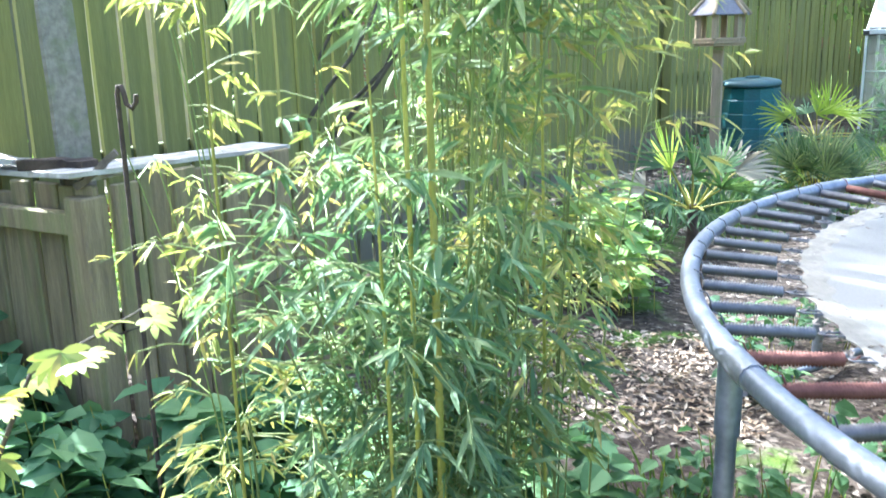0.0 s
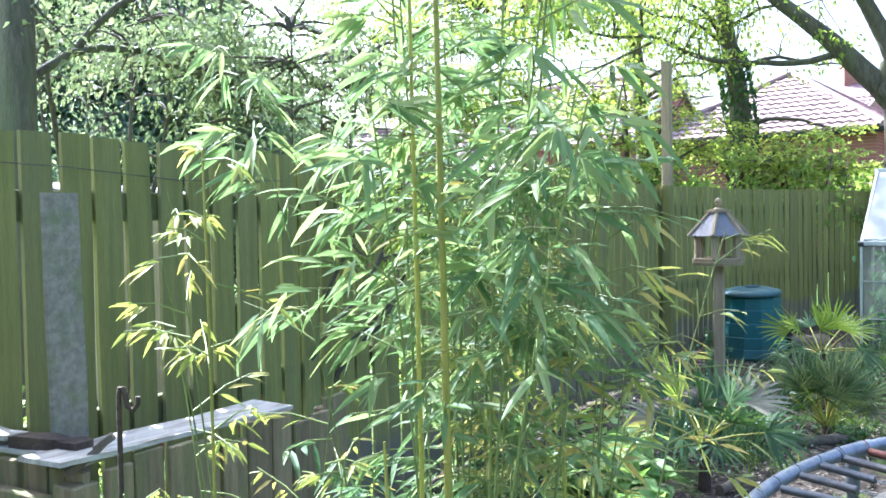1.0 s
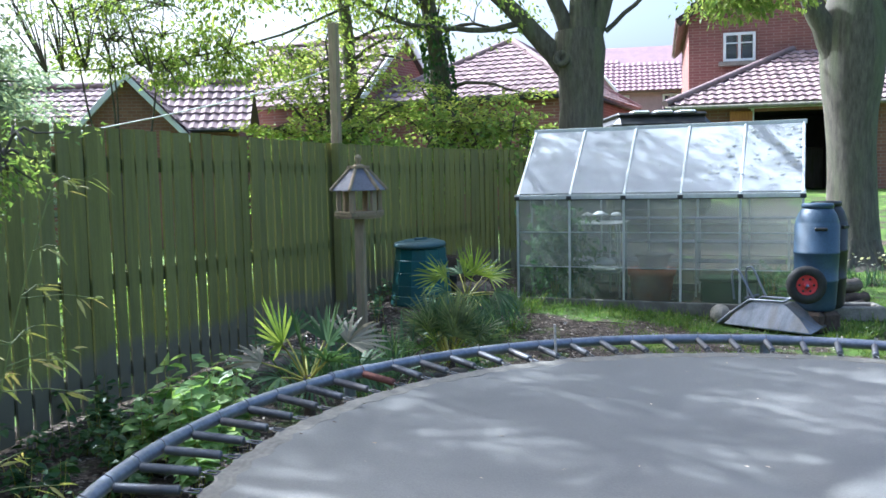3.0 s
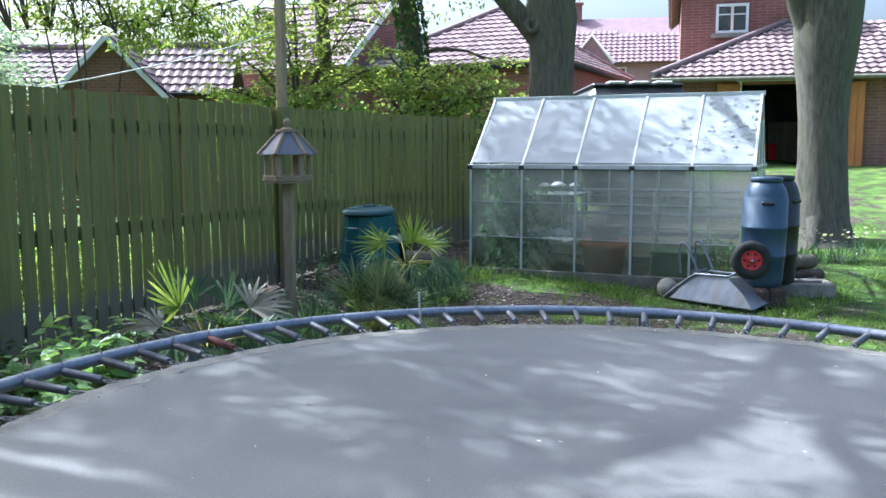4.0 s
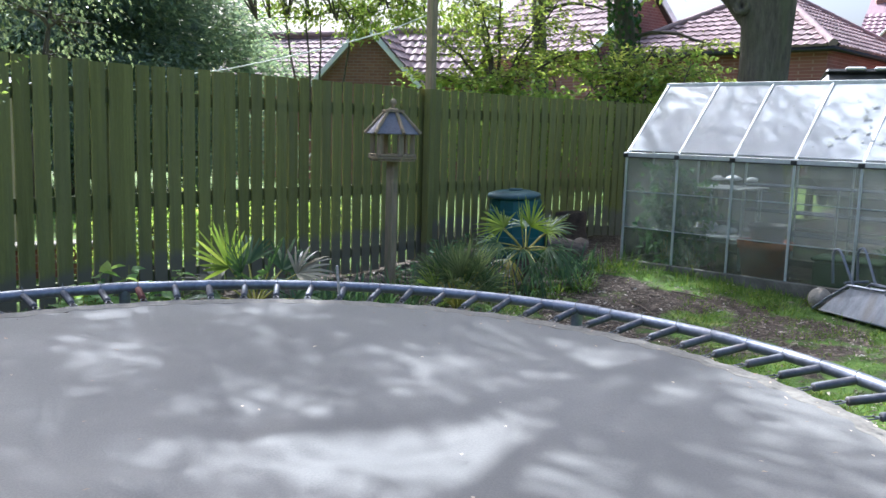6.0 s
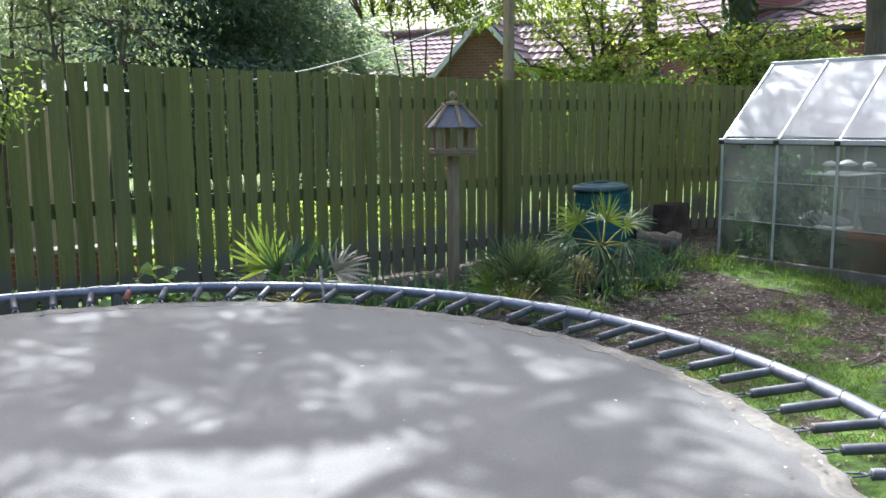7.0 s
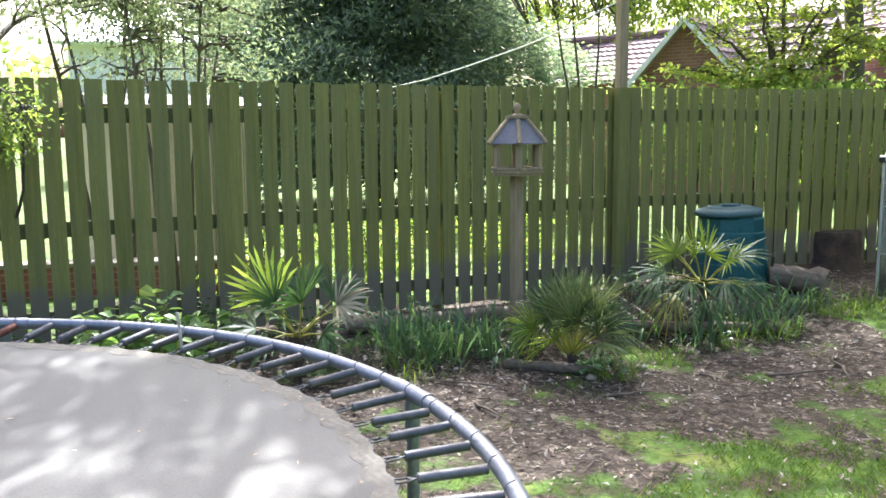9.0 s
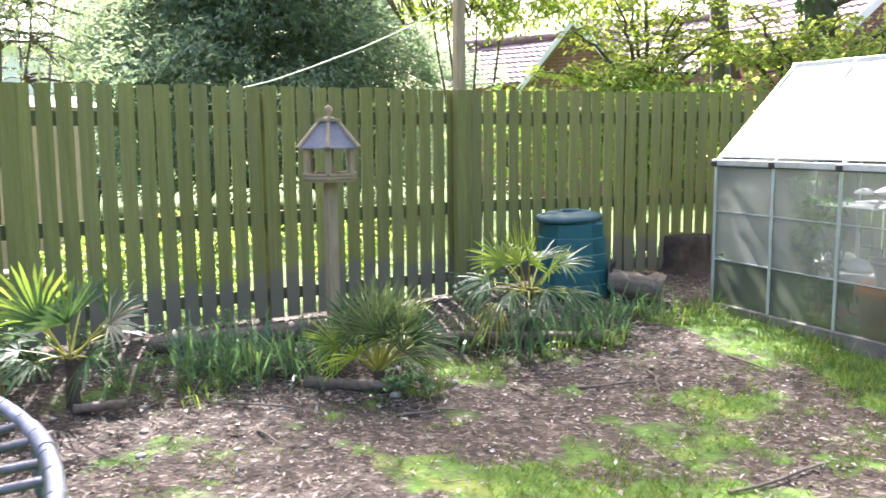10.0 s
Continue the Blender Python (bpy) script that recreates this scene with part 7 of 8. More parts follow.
pts, r = scatter(32000, 0.3, 7.4, 2.4, 11.5, lambda x, y: soil_share(x, y) * 0.62 + 0.10 + 0.22 * (np.sin(3.1 * x + 1.7 * y) * np.sin(2.3 * y - 2.9 * x) > 0.25), 4)
a = r.uniform(0, 6.283, len(pts))
me = leaf_mesh("bark_litter", pts + [0, 0, 0.006], np.stack([np.cos(a), np.sin(a), r.normal(0.06, 0.15, len(pts))], 1), r.uniform(0.012, 0.048, len(pts)), r.uniform(0.006, 0.018, len(pts)), 0.0, 0.2, 0.8)
tagged(part("bark_litter", me, leaf_mat("bark_chip", (0.085, 0.065, 0.048), (0.17, 0.135, 0.105), (0.40, 0.355, 0.30), 0.05, 0.85, (1, 1, 1))), "dry leaves and bark chips strewn over the bed", "litter", kind="stuff")
pts, r = scatter(3600, 1.2, 7.2, 4.3, 9.6, lambda x, y: 0.25 + 0.6 * soil_share(x, y), 44)
a = r.uniform(0, 6.283, len(pts))
me = leaf_mesh("dry_leaf_scraps", pts + [0, 0, 0.012], np.stack([np.cos(a), np.sin(a), r.normal(0.12, 0.25, len(pts))], 1), r.uniform(0.025, 0.065, len(pts)), r.uniform(0.012, 0.03, len(pts)), 0.05, 0.3, 0.7)
tagged(part("dry_leaf_scraps", me, leaf_mat("bleached_dry_leaf", (0.16, 0.12, 0.085), (0.33, 0.27, 0.21), (0.58, 0.53, 0.46), 0.1, 0.8, (1, 1, 1))), "curled bleached dry leaves scattered over soil and grass", "litter", kind="stuff")
pts, r = scatter(700, 1.4, 6.5, 4.6, 9.4, lambda x, y: 0.04 + 0.6 * soil_share(x, y), 45)
tm = MB()
for p in pts:
    b_, l_ = r.uniform(0, 6.283), r.uniform(0.05, 0.2)
    q = (p[0] + l_ * math.cos(b_), p[1] + l_ * math.sin(b_))
    tm.tube([(p[0], p[1], p[2] + 0.008), ((p[0] + q[0]) / 2 + 0.01, (p[1] + q[1]) / 2, p[2] + 0.014), (q[0], q[1], gz(*q) + 0.006)], [0.0022, 0.0026, 0.0015], 4, False)
tagged(part("twig_litter", tm, M_LOG), "fine broken twigs littering the bark and lawn", "litter", kind="stuff")
pts, r = scatter(1500, 0.85, 1.7, 2.6, 3.6, lambda x, y: 0.9 * (np.hypot(x - 3.4, y - 1.66) > 2.0), 14)
a = r.uniform(0, 6.283, len(pts))
me = leaf_mesh("wood_chips", pts + [0, 0, 0.01], np.stack([np.cos(a), np.sin(a), r.normal(0.1, 0.25, len(pts))], 1), r.uniform(0.02, 0.06, len(pts)), r.uniform(0.008, 0.02, len(pts)), 0.0, 0.2, 0.7)
tagged(part("wood_chips", me, leaf_mat("pale_wood_chip", (0.20, 0.14, 0.09), (0.36, 0.27, 0.19), (0.56, 0.48, 0.37), 0.05, 0.85, (1, 1, 1))), "pale wood chips heaped by the bamboo", "litter", kind="stuff")
pts, r = scatter(165000, 2.6, 10.5, 3.2, 12.5, lambda x, y: np.clip(1.05 - soil_share(x, y) * 1.25, 0, 1) * (0.12 + 0.88 * (np.sin(2.1 * x + 1.3 * y) * np.sin(1.7 * y - 1.1 * x + 0.5) + 0.6 * np.sin(7.3 * x + 2.2 * y) * np.sin(5.9 * y - 3.1 * x) > -0.15)) * (np.hypot(x - 3.4, y - 1.66) > 2.0) * np.where(y > 9, 0.45, 1.0), 24)
n = len(pts)
a = r.uniform(0, 6.283, n)
me = leaf_mesh("grass", pts - [0, 0, 0.004], np.stack([np.cos(a) * 0.6, np.sin(a) * 0.6, np.ones(n)], 1), r.uniform(0.028, 0.08, n), 0.0065, 0.2, 0.05, 0.2, 0.3)
tagged(part("grass", me, L_GRASS), "short uneven mossy grass", "grass", kind="stuff")
n = 420
a = rng.uniform(0, 6.283, n)
rad = np.where(rng.random(n) < 0.72, MR - 0.02 - rng.exponential(0.06, n), MR * np.sqrt(rng.random(n)))
mx, my = rad * np.cos(a), rad * np.sin(a)
b = rng.uniform(0, 6.283, n)
mzz = TZ - 0.075 + 0.06 * (rad / MR) ** 2 + 0.012
me = leaf_mesh("mat_debris", np.stack([TC[0] + mx, TC[1] + my, mzz], 1), np.stack([np.cos(b), np.sin(b), rng.normal(0.05, 0.1, n)], 1), rng.uniform(0.008, 0.028, n), rng.uniform(0.005, 0.012, n), 0.0, 0.15, 0.9)
tagged(part("mat_debris", me, bpy.data.materials["pale_wood_chip"]), "dry leaf scraps and bits lying on the mat", "litter", kind="stuff")
n = 420
a = np.radians(rng.normal(185, 34, n))
rad = MR + 0.03 - rng.exponential(0.05, n)
b = rng.uniform(0, 6.283, n)
me = leaf_mesh("edge_litter", np.stack([TC[0] + rad * np.cos(a), TC[1] + rad * np.sin(a), TZ - 0.075 + 0.06 * np.minimum(rad / MR, 1.0) ** 2 + 0.014], 1), np.stack([np.cos(b), np.sin(b), rng.normal(0.08, 0.12, n)], 1), rng.uniform(0.012, 0.04, n), rng.uniform(0.006, 0.016, n), 0.0, 0.2, 0.85)
tagged(part("edge_litter", me, bpy.data.materials["bark_chip"]), "dry brown leaves caught along the mat edge", "litter", kind="stuff")
cane = thing("garden_cane", pose(2.99, 3.58, gz(2.99, 3.58), 4, -3, 0), "thin pale cane stuck upright in the bed", "cane")
part("stick", MB().tube([(0, 0, -0.08), (0.004, 0, 0.2), (0.0, 0.003, 0.76 - gz(2.99, 3.58))], [0.007, 0.007, 0.006], 7), M_PLY, cane)


# ---- houses ----
def tile_mesh(w, l, wave):
    """One roof tile: a shallow wave across, thick at the lower edge. x across, y up the slope."""
    mb = MB()
    n = 5
    v = []
    for y, z in ((0.0, 0.045), (l, 0.004)):
        for i in range(n):
            u = i / (n - 1)
            v.append(((u - 0.5) * w, y, z + wave * (0.5 + 0.5 * math.cos(6.283 * u))))
    v += [(p[0], 0.0, 0.0) for p in v[:n]]
    f = [(i, i + 1, n + i + 1, n + i) for i in range(n - 1)] + [(2 * n + i, 2 * n + i + 1, i + 1, i) for i in range(n - 1)]
    return mb.add(v, f, smooth=False).mesh("roof_tile")


TILE_W, TILE_L = 0.22, 0.30
TILES = {}


def tiles_of(material):
    if material not in TILES:
        TILES[material] = tile_mesh(TILE_W * 1.02, TILE_L * 1.12, 0.034)
        TILES[material].materials.append(material)
    return TILES[material]


def inside(poly, x, y):
    ok = False
    for (x0, y0), (x1, y1) in zip(poly, poly[1:] + poly[:1]):
        if (y0 > y) != (y1 > y) and x < (x1 - x0) * (y - y0) / (y1 - y0) + x0:
            ok = not ok
    return ok


def roof_face(corners, material, parent, limit=290, big=1.0):
    """A tiled slope. The first two corners are the eave, seen from outside from left to right."""
    c = [Vector(p) for p in corners]
    ux = (c[1] - c[0]).normalized()
    nor = ux.cross(c[2] - c[0]).normalized()
    uy = nor.cross(ux)
    m = Matrix((ux, uy, nor)).transposed().to_4x4()
    m.translation = c[0]
    flat = [((p - c[0]).dot(ux), (p - c[0]).dot(uy)) for p in c]
    k = len(flat)
    vs = [(x, y, -0.06) for x, y in flat] + [(x, y, 0.0) for x, y in flat]
    slope = part("roof", MB().add(vs, [tuple(range(k))[::-1], tuple(range(k, 2 * k))] + [(i, (i + 1) % k, k + (i + 1) % k, k + i) for i in range(k)]), material, parent, "slope of wavy interlocking tiles", m)
    w, l = TILE_W * big, TILE_L * big
    x0, x1 = min(p[0] for p in flat), max(p[0] for p in flat)
    y1 = max(p[1] for p in flat)
    n = 0
    for j in range(int(y1 / l) + 1):
        for i in range(int((x1 - x0) / w) + 1):
            x, y = x0 + (i + 0.5) * w, j * l
            if n < limit and inside(flat, x, y + l * 0.5):
                part("roof_tile", tiles_of(material), material, slope, m=Matrix.Translation((x, y - 0.02, 0.004)) @ Matrix.Diagonal((big, big, 1, 1)))
                n += 1
    return slope


def ridge_caps(parent, a, b, material=None, r=0.09):
    a, b = Vector(a), Vector(b)
    n = max(2, int((b - a).length / 0.42))
    pts, rad = [], []
    for i in range(n):
        for u, q in ((0.0, r * 1.08), (0.96, r)):
            pts.append(a.lerp(b, (i + u) / n))
            rad.append(q)
    part("ridge_tiles", MB().tube(pts, rad, 8), material or M_TILE, parent, "row of rounded ridge tiles")


def wall_block(parent, corners, z0, z1, material, label="", t=0.25):
    """Upright walls round a plan."""
    k = len(corners)
    vs = [(x, y, z0) for x, y in corners] + [(x, y, z1) for x, y in corners]
    return part("wall", MB().add(vs, [(i, (i + 1) % k, k + (i + 1) % k, k + i) for i in range(k)] + [tuple(range(k, 2 * k))]), material, parent, label)


def house_window(parent, m, w, h, cols=2, rows=1):
    """A casement window; x along the wall, -y outwards."""
    win = part("window", MB().box(-w / 2, -0.04, 0, -w / 2 + 0.07, 0.05, h, 0.006).box(w / 2 - 0.07, -0.04, 0, w / 2, 0.05, h, 0.006).box(-w / 2 + 0.071, -0.04, 0, w / 2 - 0.071, 0.05, 0.07, 0.006).box(-w / 2 + 0.071, -0.04, h - 0.07, w / 2 - 0.071, 0.05, h, 0.006), M_WHITE, parent, "white framed casement window", m)
    for i in range(1, cols):
        x = -w / 2 + w * i / cols
        part("mullion", MB().box(x - 0.035, -0.035, 0.071, x + 0.035, 0.045, h - 0.071, 0.004), M_WHITE, win)
    if rows > 1:
        part("transom", MB().box(-w / 2 + 0.071, -0.03, h * 0.62, w / 2 - 0.071, 0.04, h * 0.62 + 0.03), M_WHITE, win)
    part("sill", MB().box(-w / 2 - 0.12, -0.13, -0.12, w / 2 + 0.12, 0.05, -0.003, 0.01), M_STONE, win, "pale stone sill")
    for i in range(cols):
        x0, x1 = -w / 2 + w * i / cols + 0.072, -w / 2 + w * (i + 1) / cols - 0.072
        part("pane", MB().box(x0, -0.004, 0.072, x1, 0.004, h - 0.072), M_WINPANE, win)
    # near-black sheet added behind the panes to paint the unlit room
    part("room_blind", MB().box(-w / 2 + 0.01, 0.06, 0.01, w / 2 - 0.01, 0.07, h - 0.01), M_ROOMSHADE, win)
    return win


# hipped brick garage behind the oak
h1 = thing("hipped_house", pose(0, 0, 0), "low brick building with a hipped red-brown tiled roof", "house")
C_, R_, L_, K_ = (7.46, 20.1), (10.6, 25.6), (2.72, 22.8), (5.86, 28.3)
wall_block(h1, [C_, R_, K_, L_], -0.2, 3.38, M_BRICK, "red brick wall")
pk = (6.66, 24.2, 5.25)
ov = lambda p, z=3.42: (p[0] + (p[0] - pk[0]) * 0.07, p[1] + (p[1] - pk[1]) * 0.07, z)
roof_face([ov(L_), ov(C_), pk], M_TILE, h1)
roof_face([ov(C_), ov(R_), pk], M_TILE, h1)
roof_face([ov(K_), ov(L_), pk], M_TILE, h1, 0)
roof_face([ov(R_), ov(K_), pk], M_TILE, h1, 0)
for p in (L_, C_, R_):
    ridge_caps(h1, ov(p, 3.47), (pk[0], pk[1], pk[2] + 0.05), M_TILE)
part("gutter", MB().tube([ov(L_, 3.36), ov(C_, 3.36), ov(R_, 3.36)], 0.055, 8), M_BLACKPL, h1, "black gutter")
part("downpipe", MB().tube([ov(R_, 3.36), (10.55, 25.5, 3.1), (10.55, 25.5, 0)], 0.04, 8), M_BLACKPL, h1)

# brick house with the garage wing
UX, UY = Vector((0.94, -0.34, 0)).normalized(), Vector((0.34, 0.94, 0)).normalized()
d_o = Vector((11.2, 22.6, 0))
hd = thing("brick_house", pose(0, 0, 0), "two-storey red brick house with a white casement window", "house")
dp = lambda u, v, z=None: tuple((d_o + UX * u + UY * v + (Vector((0, 0, z)) if z is not None else Vector((0, 0, 0)))))
wall_block(hd, [dp(0, 0)[:2], dp(3.4, 0)[:2], dp(3.4, 7)[:2], dp(0, 7)[:2]], 0.2, 5.7, M_BRICK, "red brick wall")
roof_face([dp(-0.3, 7.3, 5.5), dp(-0.3, -0.35, 5.5), dp(1.7, -0.35, 7.15), dp(1.7, 7.3, 7.15)], M_TILE, hd)
roof_face([dp(3.7, -0.35, 5.5), dp(3.7, 7.3, 5.5), dp(1.7, 7.3, 7.15), dp(1.7, -0.35, 7.15)], M_TILE, hd, 0)
gab = [dp(0, 0, 5.7), dp(3.4, 0, 5.7), dp(1.7, 0, 7.03)]
part("gable", MB().add(gab + [tuple(Vector(p) + UY * 0.2) for p in gab], [(0, 1, 2), (5, 4, 3), (0, 3, 4, 1), (1, 4, 5, 2), (2, 5, 3, 0)]), M_BRICK, hd, "red brick gable")
for u in (-0.3, 3.7):
    p, q = Vector(dp(u, -0.36, 5.43)), Vector(dp(1.7, -0.36, 7.08))
    part("barge_board", MB().box(0, -0.02, -0.10, (q - p).length, 0.02, 0.08, 0.005), M_BARKDARK, hd, "dark barge board", Matrix.Translation(p) @ (q - p).to_track_quat("X", "Z").to_matrix().to_4x4())
rot_d = math.degrees(math.atan2(UX.y, UX.x))
house_window(hd, Matrix.Translation(dp(1.30, -0.02, 4.40)) @ pose(0, 0, 0, 0, 0, rot_d), 0.82, 0.76, 2, 2)
gg = thing("garage", pose(0, 0, 0), "brick garage with a hipped tiled roof and open timber doors", "garage")
g_o = Vector((9.75, 19.9, 0))
gp = lambda u, v, z=0.0: tuple(g_o + UX * u + UY * v + Vector((0, 0, z)))
GZ = 0.95


def g_wall(u0, u1, v0, v1, z0, z1, material=M_BRICK2, name="wall", label=""):
    p = [gp(u0, v0), gp(u1, v0), gp(u1, v1), gp(u0, v1)]
    vs = [(a[0], a[1], z0) for a in p] + [(a[0], a[1], z1) for a in p]
    return part(name, MB().add(vs, [(0, 3, 2, 1), (4, 5, 6, 7)] + [(i, (i + 1) % 4, 4 + (i + 1) % 4, 4 + i) for i in range(4)]), material, gg, label)


g_wall(0.15, 1.83, 0, 0.22, 0.3, 3.0, label="brown brick front wall")
g_wall(3.55, 6.4, 0, 0.22, 0.3, 3.0, label="brown brick front wall")
g_wall(1.832, 3.548, 0, 0.2, 2.86, 3.0)
g_wall(0.15, 0.37, 0.222, 2.85, 0.3, 3.0)
g_wall(6.18, 6.4, 0.222, 2.85, 0.3, 3.0)
# back wall, ceiling and floor take painted shade instead of their own colours
g_wall(0.15, 6.4, 2.852, 2.95, 0.3, 3.0, M_ROOMSHADE, "back_wall")
g_wall(0.372, 6.178, 0.224, 2.85, 2.9, 2.95, M_ROOMSHADE, "ceiling_board")
g_wall(0.372, 6.178, 0.224, 2.85, 0.86, 0.93, M_ROOMSHADE, "floor_slab", "concrete floor coloured near-black as garage shade")
g_wall(1.76, 1.83, -0.03, 0.0, GZ, 2.93, M_WHITE, "door_frame", "pale painted door frame")
g_wall(3.552, 3.62, -0.03, 0.0, GZ, 2.93, M_WHITE, "door_frame", "pale painted door frame")
g_wall(1.70, 3.7, -0.045, -0.002, 2.932, 3.02, M_WHITE, "lintel_board", "pale painted lintel board")


def garage_door(u, turn, w, label):
    leaf = part("door_leaf", MB().box(0, -0.02, 0, w, 0.02, 1.9, 0.004), M_ORANGEWOOD, gg, label, Matrix.Translation(gp(u, -0.04, GZ + 0.02)) @ pose(0, 0, 0, 0, 0, rot_d + turn))
    for k in range(int(w / 0.14)):
        part("board", MB().box(k * 0.14 + 0.004, -0.032, 0.01, k * 0.14 + 0.134, -0.021, 1.89, 0.003), M_ORANGEWOOD, leaf)
    for z in (0.25, 1.6):
        part("brace", MB().box(0.02, 0.021, z, w - 0.02, 0.045, z + 0.11, 0.004), M_ORANGEWOOD, leaf)


garage_door(1.79, 191, 0.52, "orange-brown boarded garage door standing open")
garage_door(3.60, -14, 0.85, "orange-brown boarded garage door standing open")
E1, E2, E3, E4 = gp(-0.2, -0.35, 3.02), gp(6.7, -0.35, 3.02), gp(6.7, 3.0, 3.02), gp(-0.2, 3.0, 3.02)
T1, T2 = gp(3.1, 2.98, 4.60), gp(6.7, 2.98, 4.60)
roof_face([E1, E2, T2, T1], M_TILE, gg)
roof_face([E4, E1, T1], M_TILE, gg, 80)
ridge_caps(gg, (E1[0], E1[1], E1[2] + 0.06), (T1[0], T1[1], T1[2] + 0.05))
part("gutter", MB().tube([gp(-0.2, -0.4, 2.97), gp(6.7, -0.4, 2.97)], 0.05, 8), M_GREYWOOD, gg, "grey gutter under the eaves")
for i, (u, v, s, h, ma, nm) in enumerate([(2.75, 2.3, 0.13, 0.55, M_RED, "red_cabinet"), (2.2, 1.2, 0.11, 0.32, M_STONE, "white_bucket"), (3.3, 2.9, 0.5, 1.1, M_GREYWOOD, "workbench_shelf")]):
    p = gp(u, v)
    th = thing(nm, pose(p[0], p[1], 0.93, 0, 0, 15), {"red_cabinet": "small red metal cabinet inside the open garage", "white_bucket": "pale bucket on the garage floor", "workbench_shelf": "grey wooden shelf inside the garage"}[nm], nm.split("_")[-1])
    part("body", MB().box(-s, -s * 0.7, 0, s, s * 0.7, h, 0.02), ma, th)
    part("lid", MB().box(-s - 0.01, -s * 0.7 - 0.01, h + 0.001, s + 0.01, s * 0.7 + 0.01, h + 0.03, 0.006), ma, th)

# far plum-roofed house
hc = thing("far_house", pose(0, 0, 0), "distant house with a plum tiled roof and pale walls", "house")
a0, a1 = Vector((10.6, 33.4, 0)), Vector((17.5, 31.2, 0))
uc = (a1 - a0).normalized()
vc = Vector((-uc.y, uc.x, 0))
cp = lambda u, v, z: tuple(a0 + uc * u + vc * v + Vector((0, 0, z)))
wall_block(hc, [cp(0, 0, 0)[:2], cp(7.2, 0, 0)[:2], cp(7.2, 6, 0)[:2], cp(0, 6, 0)[:2]], 0.0, 4.72, M_RENDER, "pale pinkish wall")
roof_face([cp(-0.3, -0.3, 4.62), cp(7.5, -0.3, 4.62), cp(7.5, 3, 6.75), cp(-0.3, 3, 6.75)], M_TILEPURPLE, hc, 290)
roof_face([cp(7.5, 6.3, 4.62), cp(-0.3, 6.3, 4.62), cp(-0.3, 3, 6.75), cp(7.5, 3, 6.75)], M_TILEPURPLE, hc, 0)
for u in (2.05, 3.9):
    house_window(hc, Matrix.Translation(cp(u, -0.02, 3.95)) @ pose(0, 0, 0, 0, 0, math.degrees(math.atan2(uc.y, uc.x))), 0.6, 0.55, 2)
part("chimney", MB().box(-0.28, -0.28, 5.6, 0.28, 0.28, 7.3, 0.02).box(-0.33, -0.33, 7.3, 0.33, 0.33, 7.42, 0.02), M_BRICK2, hc, "brick chimney stack", Matrix.Translation(cp(0.1, 3.0, 0)))
gz1 = [cp(0.2, -0.9, 4.55), cp(1.9, -0.9, 4.55), cp(1.05, -0.9, 5.55)]
part("porch_gable", MB().add(gz1 + [tuple(Vector(p) + vc * 0.85) for p in gz1], [(0, 1, 2), (5, 4, 3), (0, 3, 4, 1), (1, 4, 5, 2), (2, 5, 3, 0)]), M_TILEPURPLE, hc)
part("barge_board", MB().tube([Vector(gz1[0]) - vc * 0.03, Vector(gz1[2]) - vc * 0.03 + Vector((0, 0, 0.05)), Vector(gz1[1]) - vc * 0.03], 0.06, 4), M_WHITE, hc, "white barge board")

# gabled brick house beyond the left-hand fence
h2 = thing("gabled_house", pose(0, 0, 0), "brick house with a white-edged gable and red-brown tiles", "house")
ap = Vector((-3.05, 20.4, 3.97))
hw, eave = 1.18, 2.68
gl, gr = (ap.x - hw, ap.y - 0.05), (ap.x + hw, ap.y + 0.15)
back = Vector((0.1, 7.0, 0))
wall_block(h2, [gl, gr, (gr[0] + back.x, gr[1] + back.y), (gl[0] + back.x, gl[1] + back.y)], -0.2, eave, M_BRICK2, "brown-red brick wall")
gv = [(gl[0], gl[1], eave), (gr[0], gr[1], eave), tuple(ap - Vector((0, 0, 0.12)))]
part("gable", MB().add(gv + [tuple(Vector(p) + back) for p in gv], [(0, 1, 2), (5, 4, 3), (0, 3, 4, 1)]), M_BRICK2, h2, "brown-red brick gable")
fo = Vector((0, -0.22, 0))
lx_, rx_ = Vector((gl[0] - 0.22, gl[1], eave - 0.2)), Vector((gr[0] + 0.22, gr[1], eave - 0.2))
roof_face([rx_ + fo, rx_ + back, ap + back, ap + fo], M_TILE, h2)
roof_face([lx_ + back, lx_ + fo, ap + fo, ap + back], M_TILE, h2, 60)
for e in (lx_, rx_):
    p, q = e + fo + Vector((0, -0.03, -0.05)), ap + fo + Vector((0, -0.03, -0.05))
    d = (q - p)
    part("barge_board", MB().box(0, -0.02, -0.06, d.length, 0.02, 0.06, 0.005), M_WHITE, h2, "white-painted barge board", Matrix.Translation(p) @ d.to_track_quat("X", "Z").to_matrix().to_4x4())
wr = [(-2.0, 21.05), (-0.65, 21.05), (-0.65, 23.5), (-2.0, 23.5)]
wall_block(h2, wr, -0.2, 2.86, M_BRICK2)
roof_face([(-1.95, 20.75, 2.72), (-0.4, 20.75, 2.72), (-0.4, 22.2, 3.95), (-3.0, 22.2, 3.95)], M_TILE, h2)
roof_face([(-0.4, 23.7, 2.72), (-2.0, 23.7, 2.72), (-3.0, 22.2, 3.95), (-0.4, 22.2, 3.95)], M_TILE, h2, 0)
ridge_caps(h2, (-3.0, 22.2, 4.0), (-0.4, 22.2, 4.0))
part("eave_gutter", MB().tube([(-1.95, 20.7, 2.69), (-0.4, 20.7, 2.69)], 0.05, 8), M_BLACKPL, h2, "dark eave gutter")
wl = [(-8.0, 22.9), (-3.9, 22.6), (-3.9, 26.4), (-8.3, 26.4)]
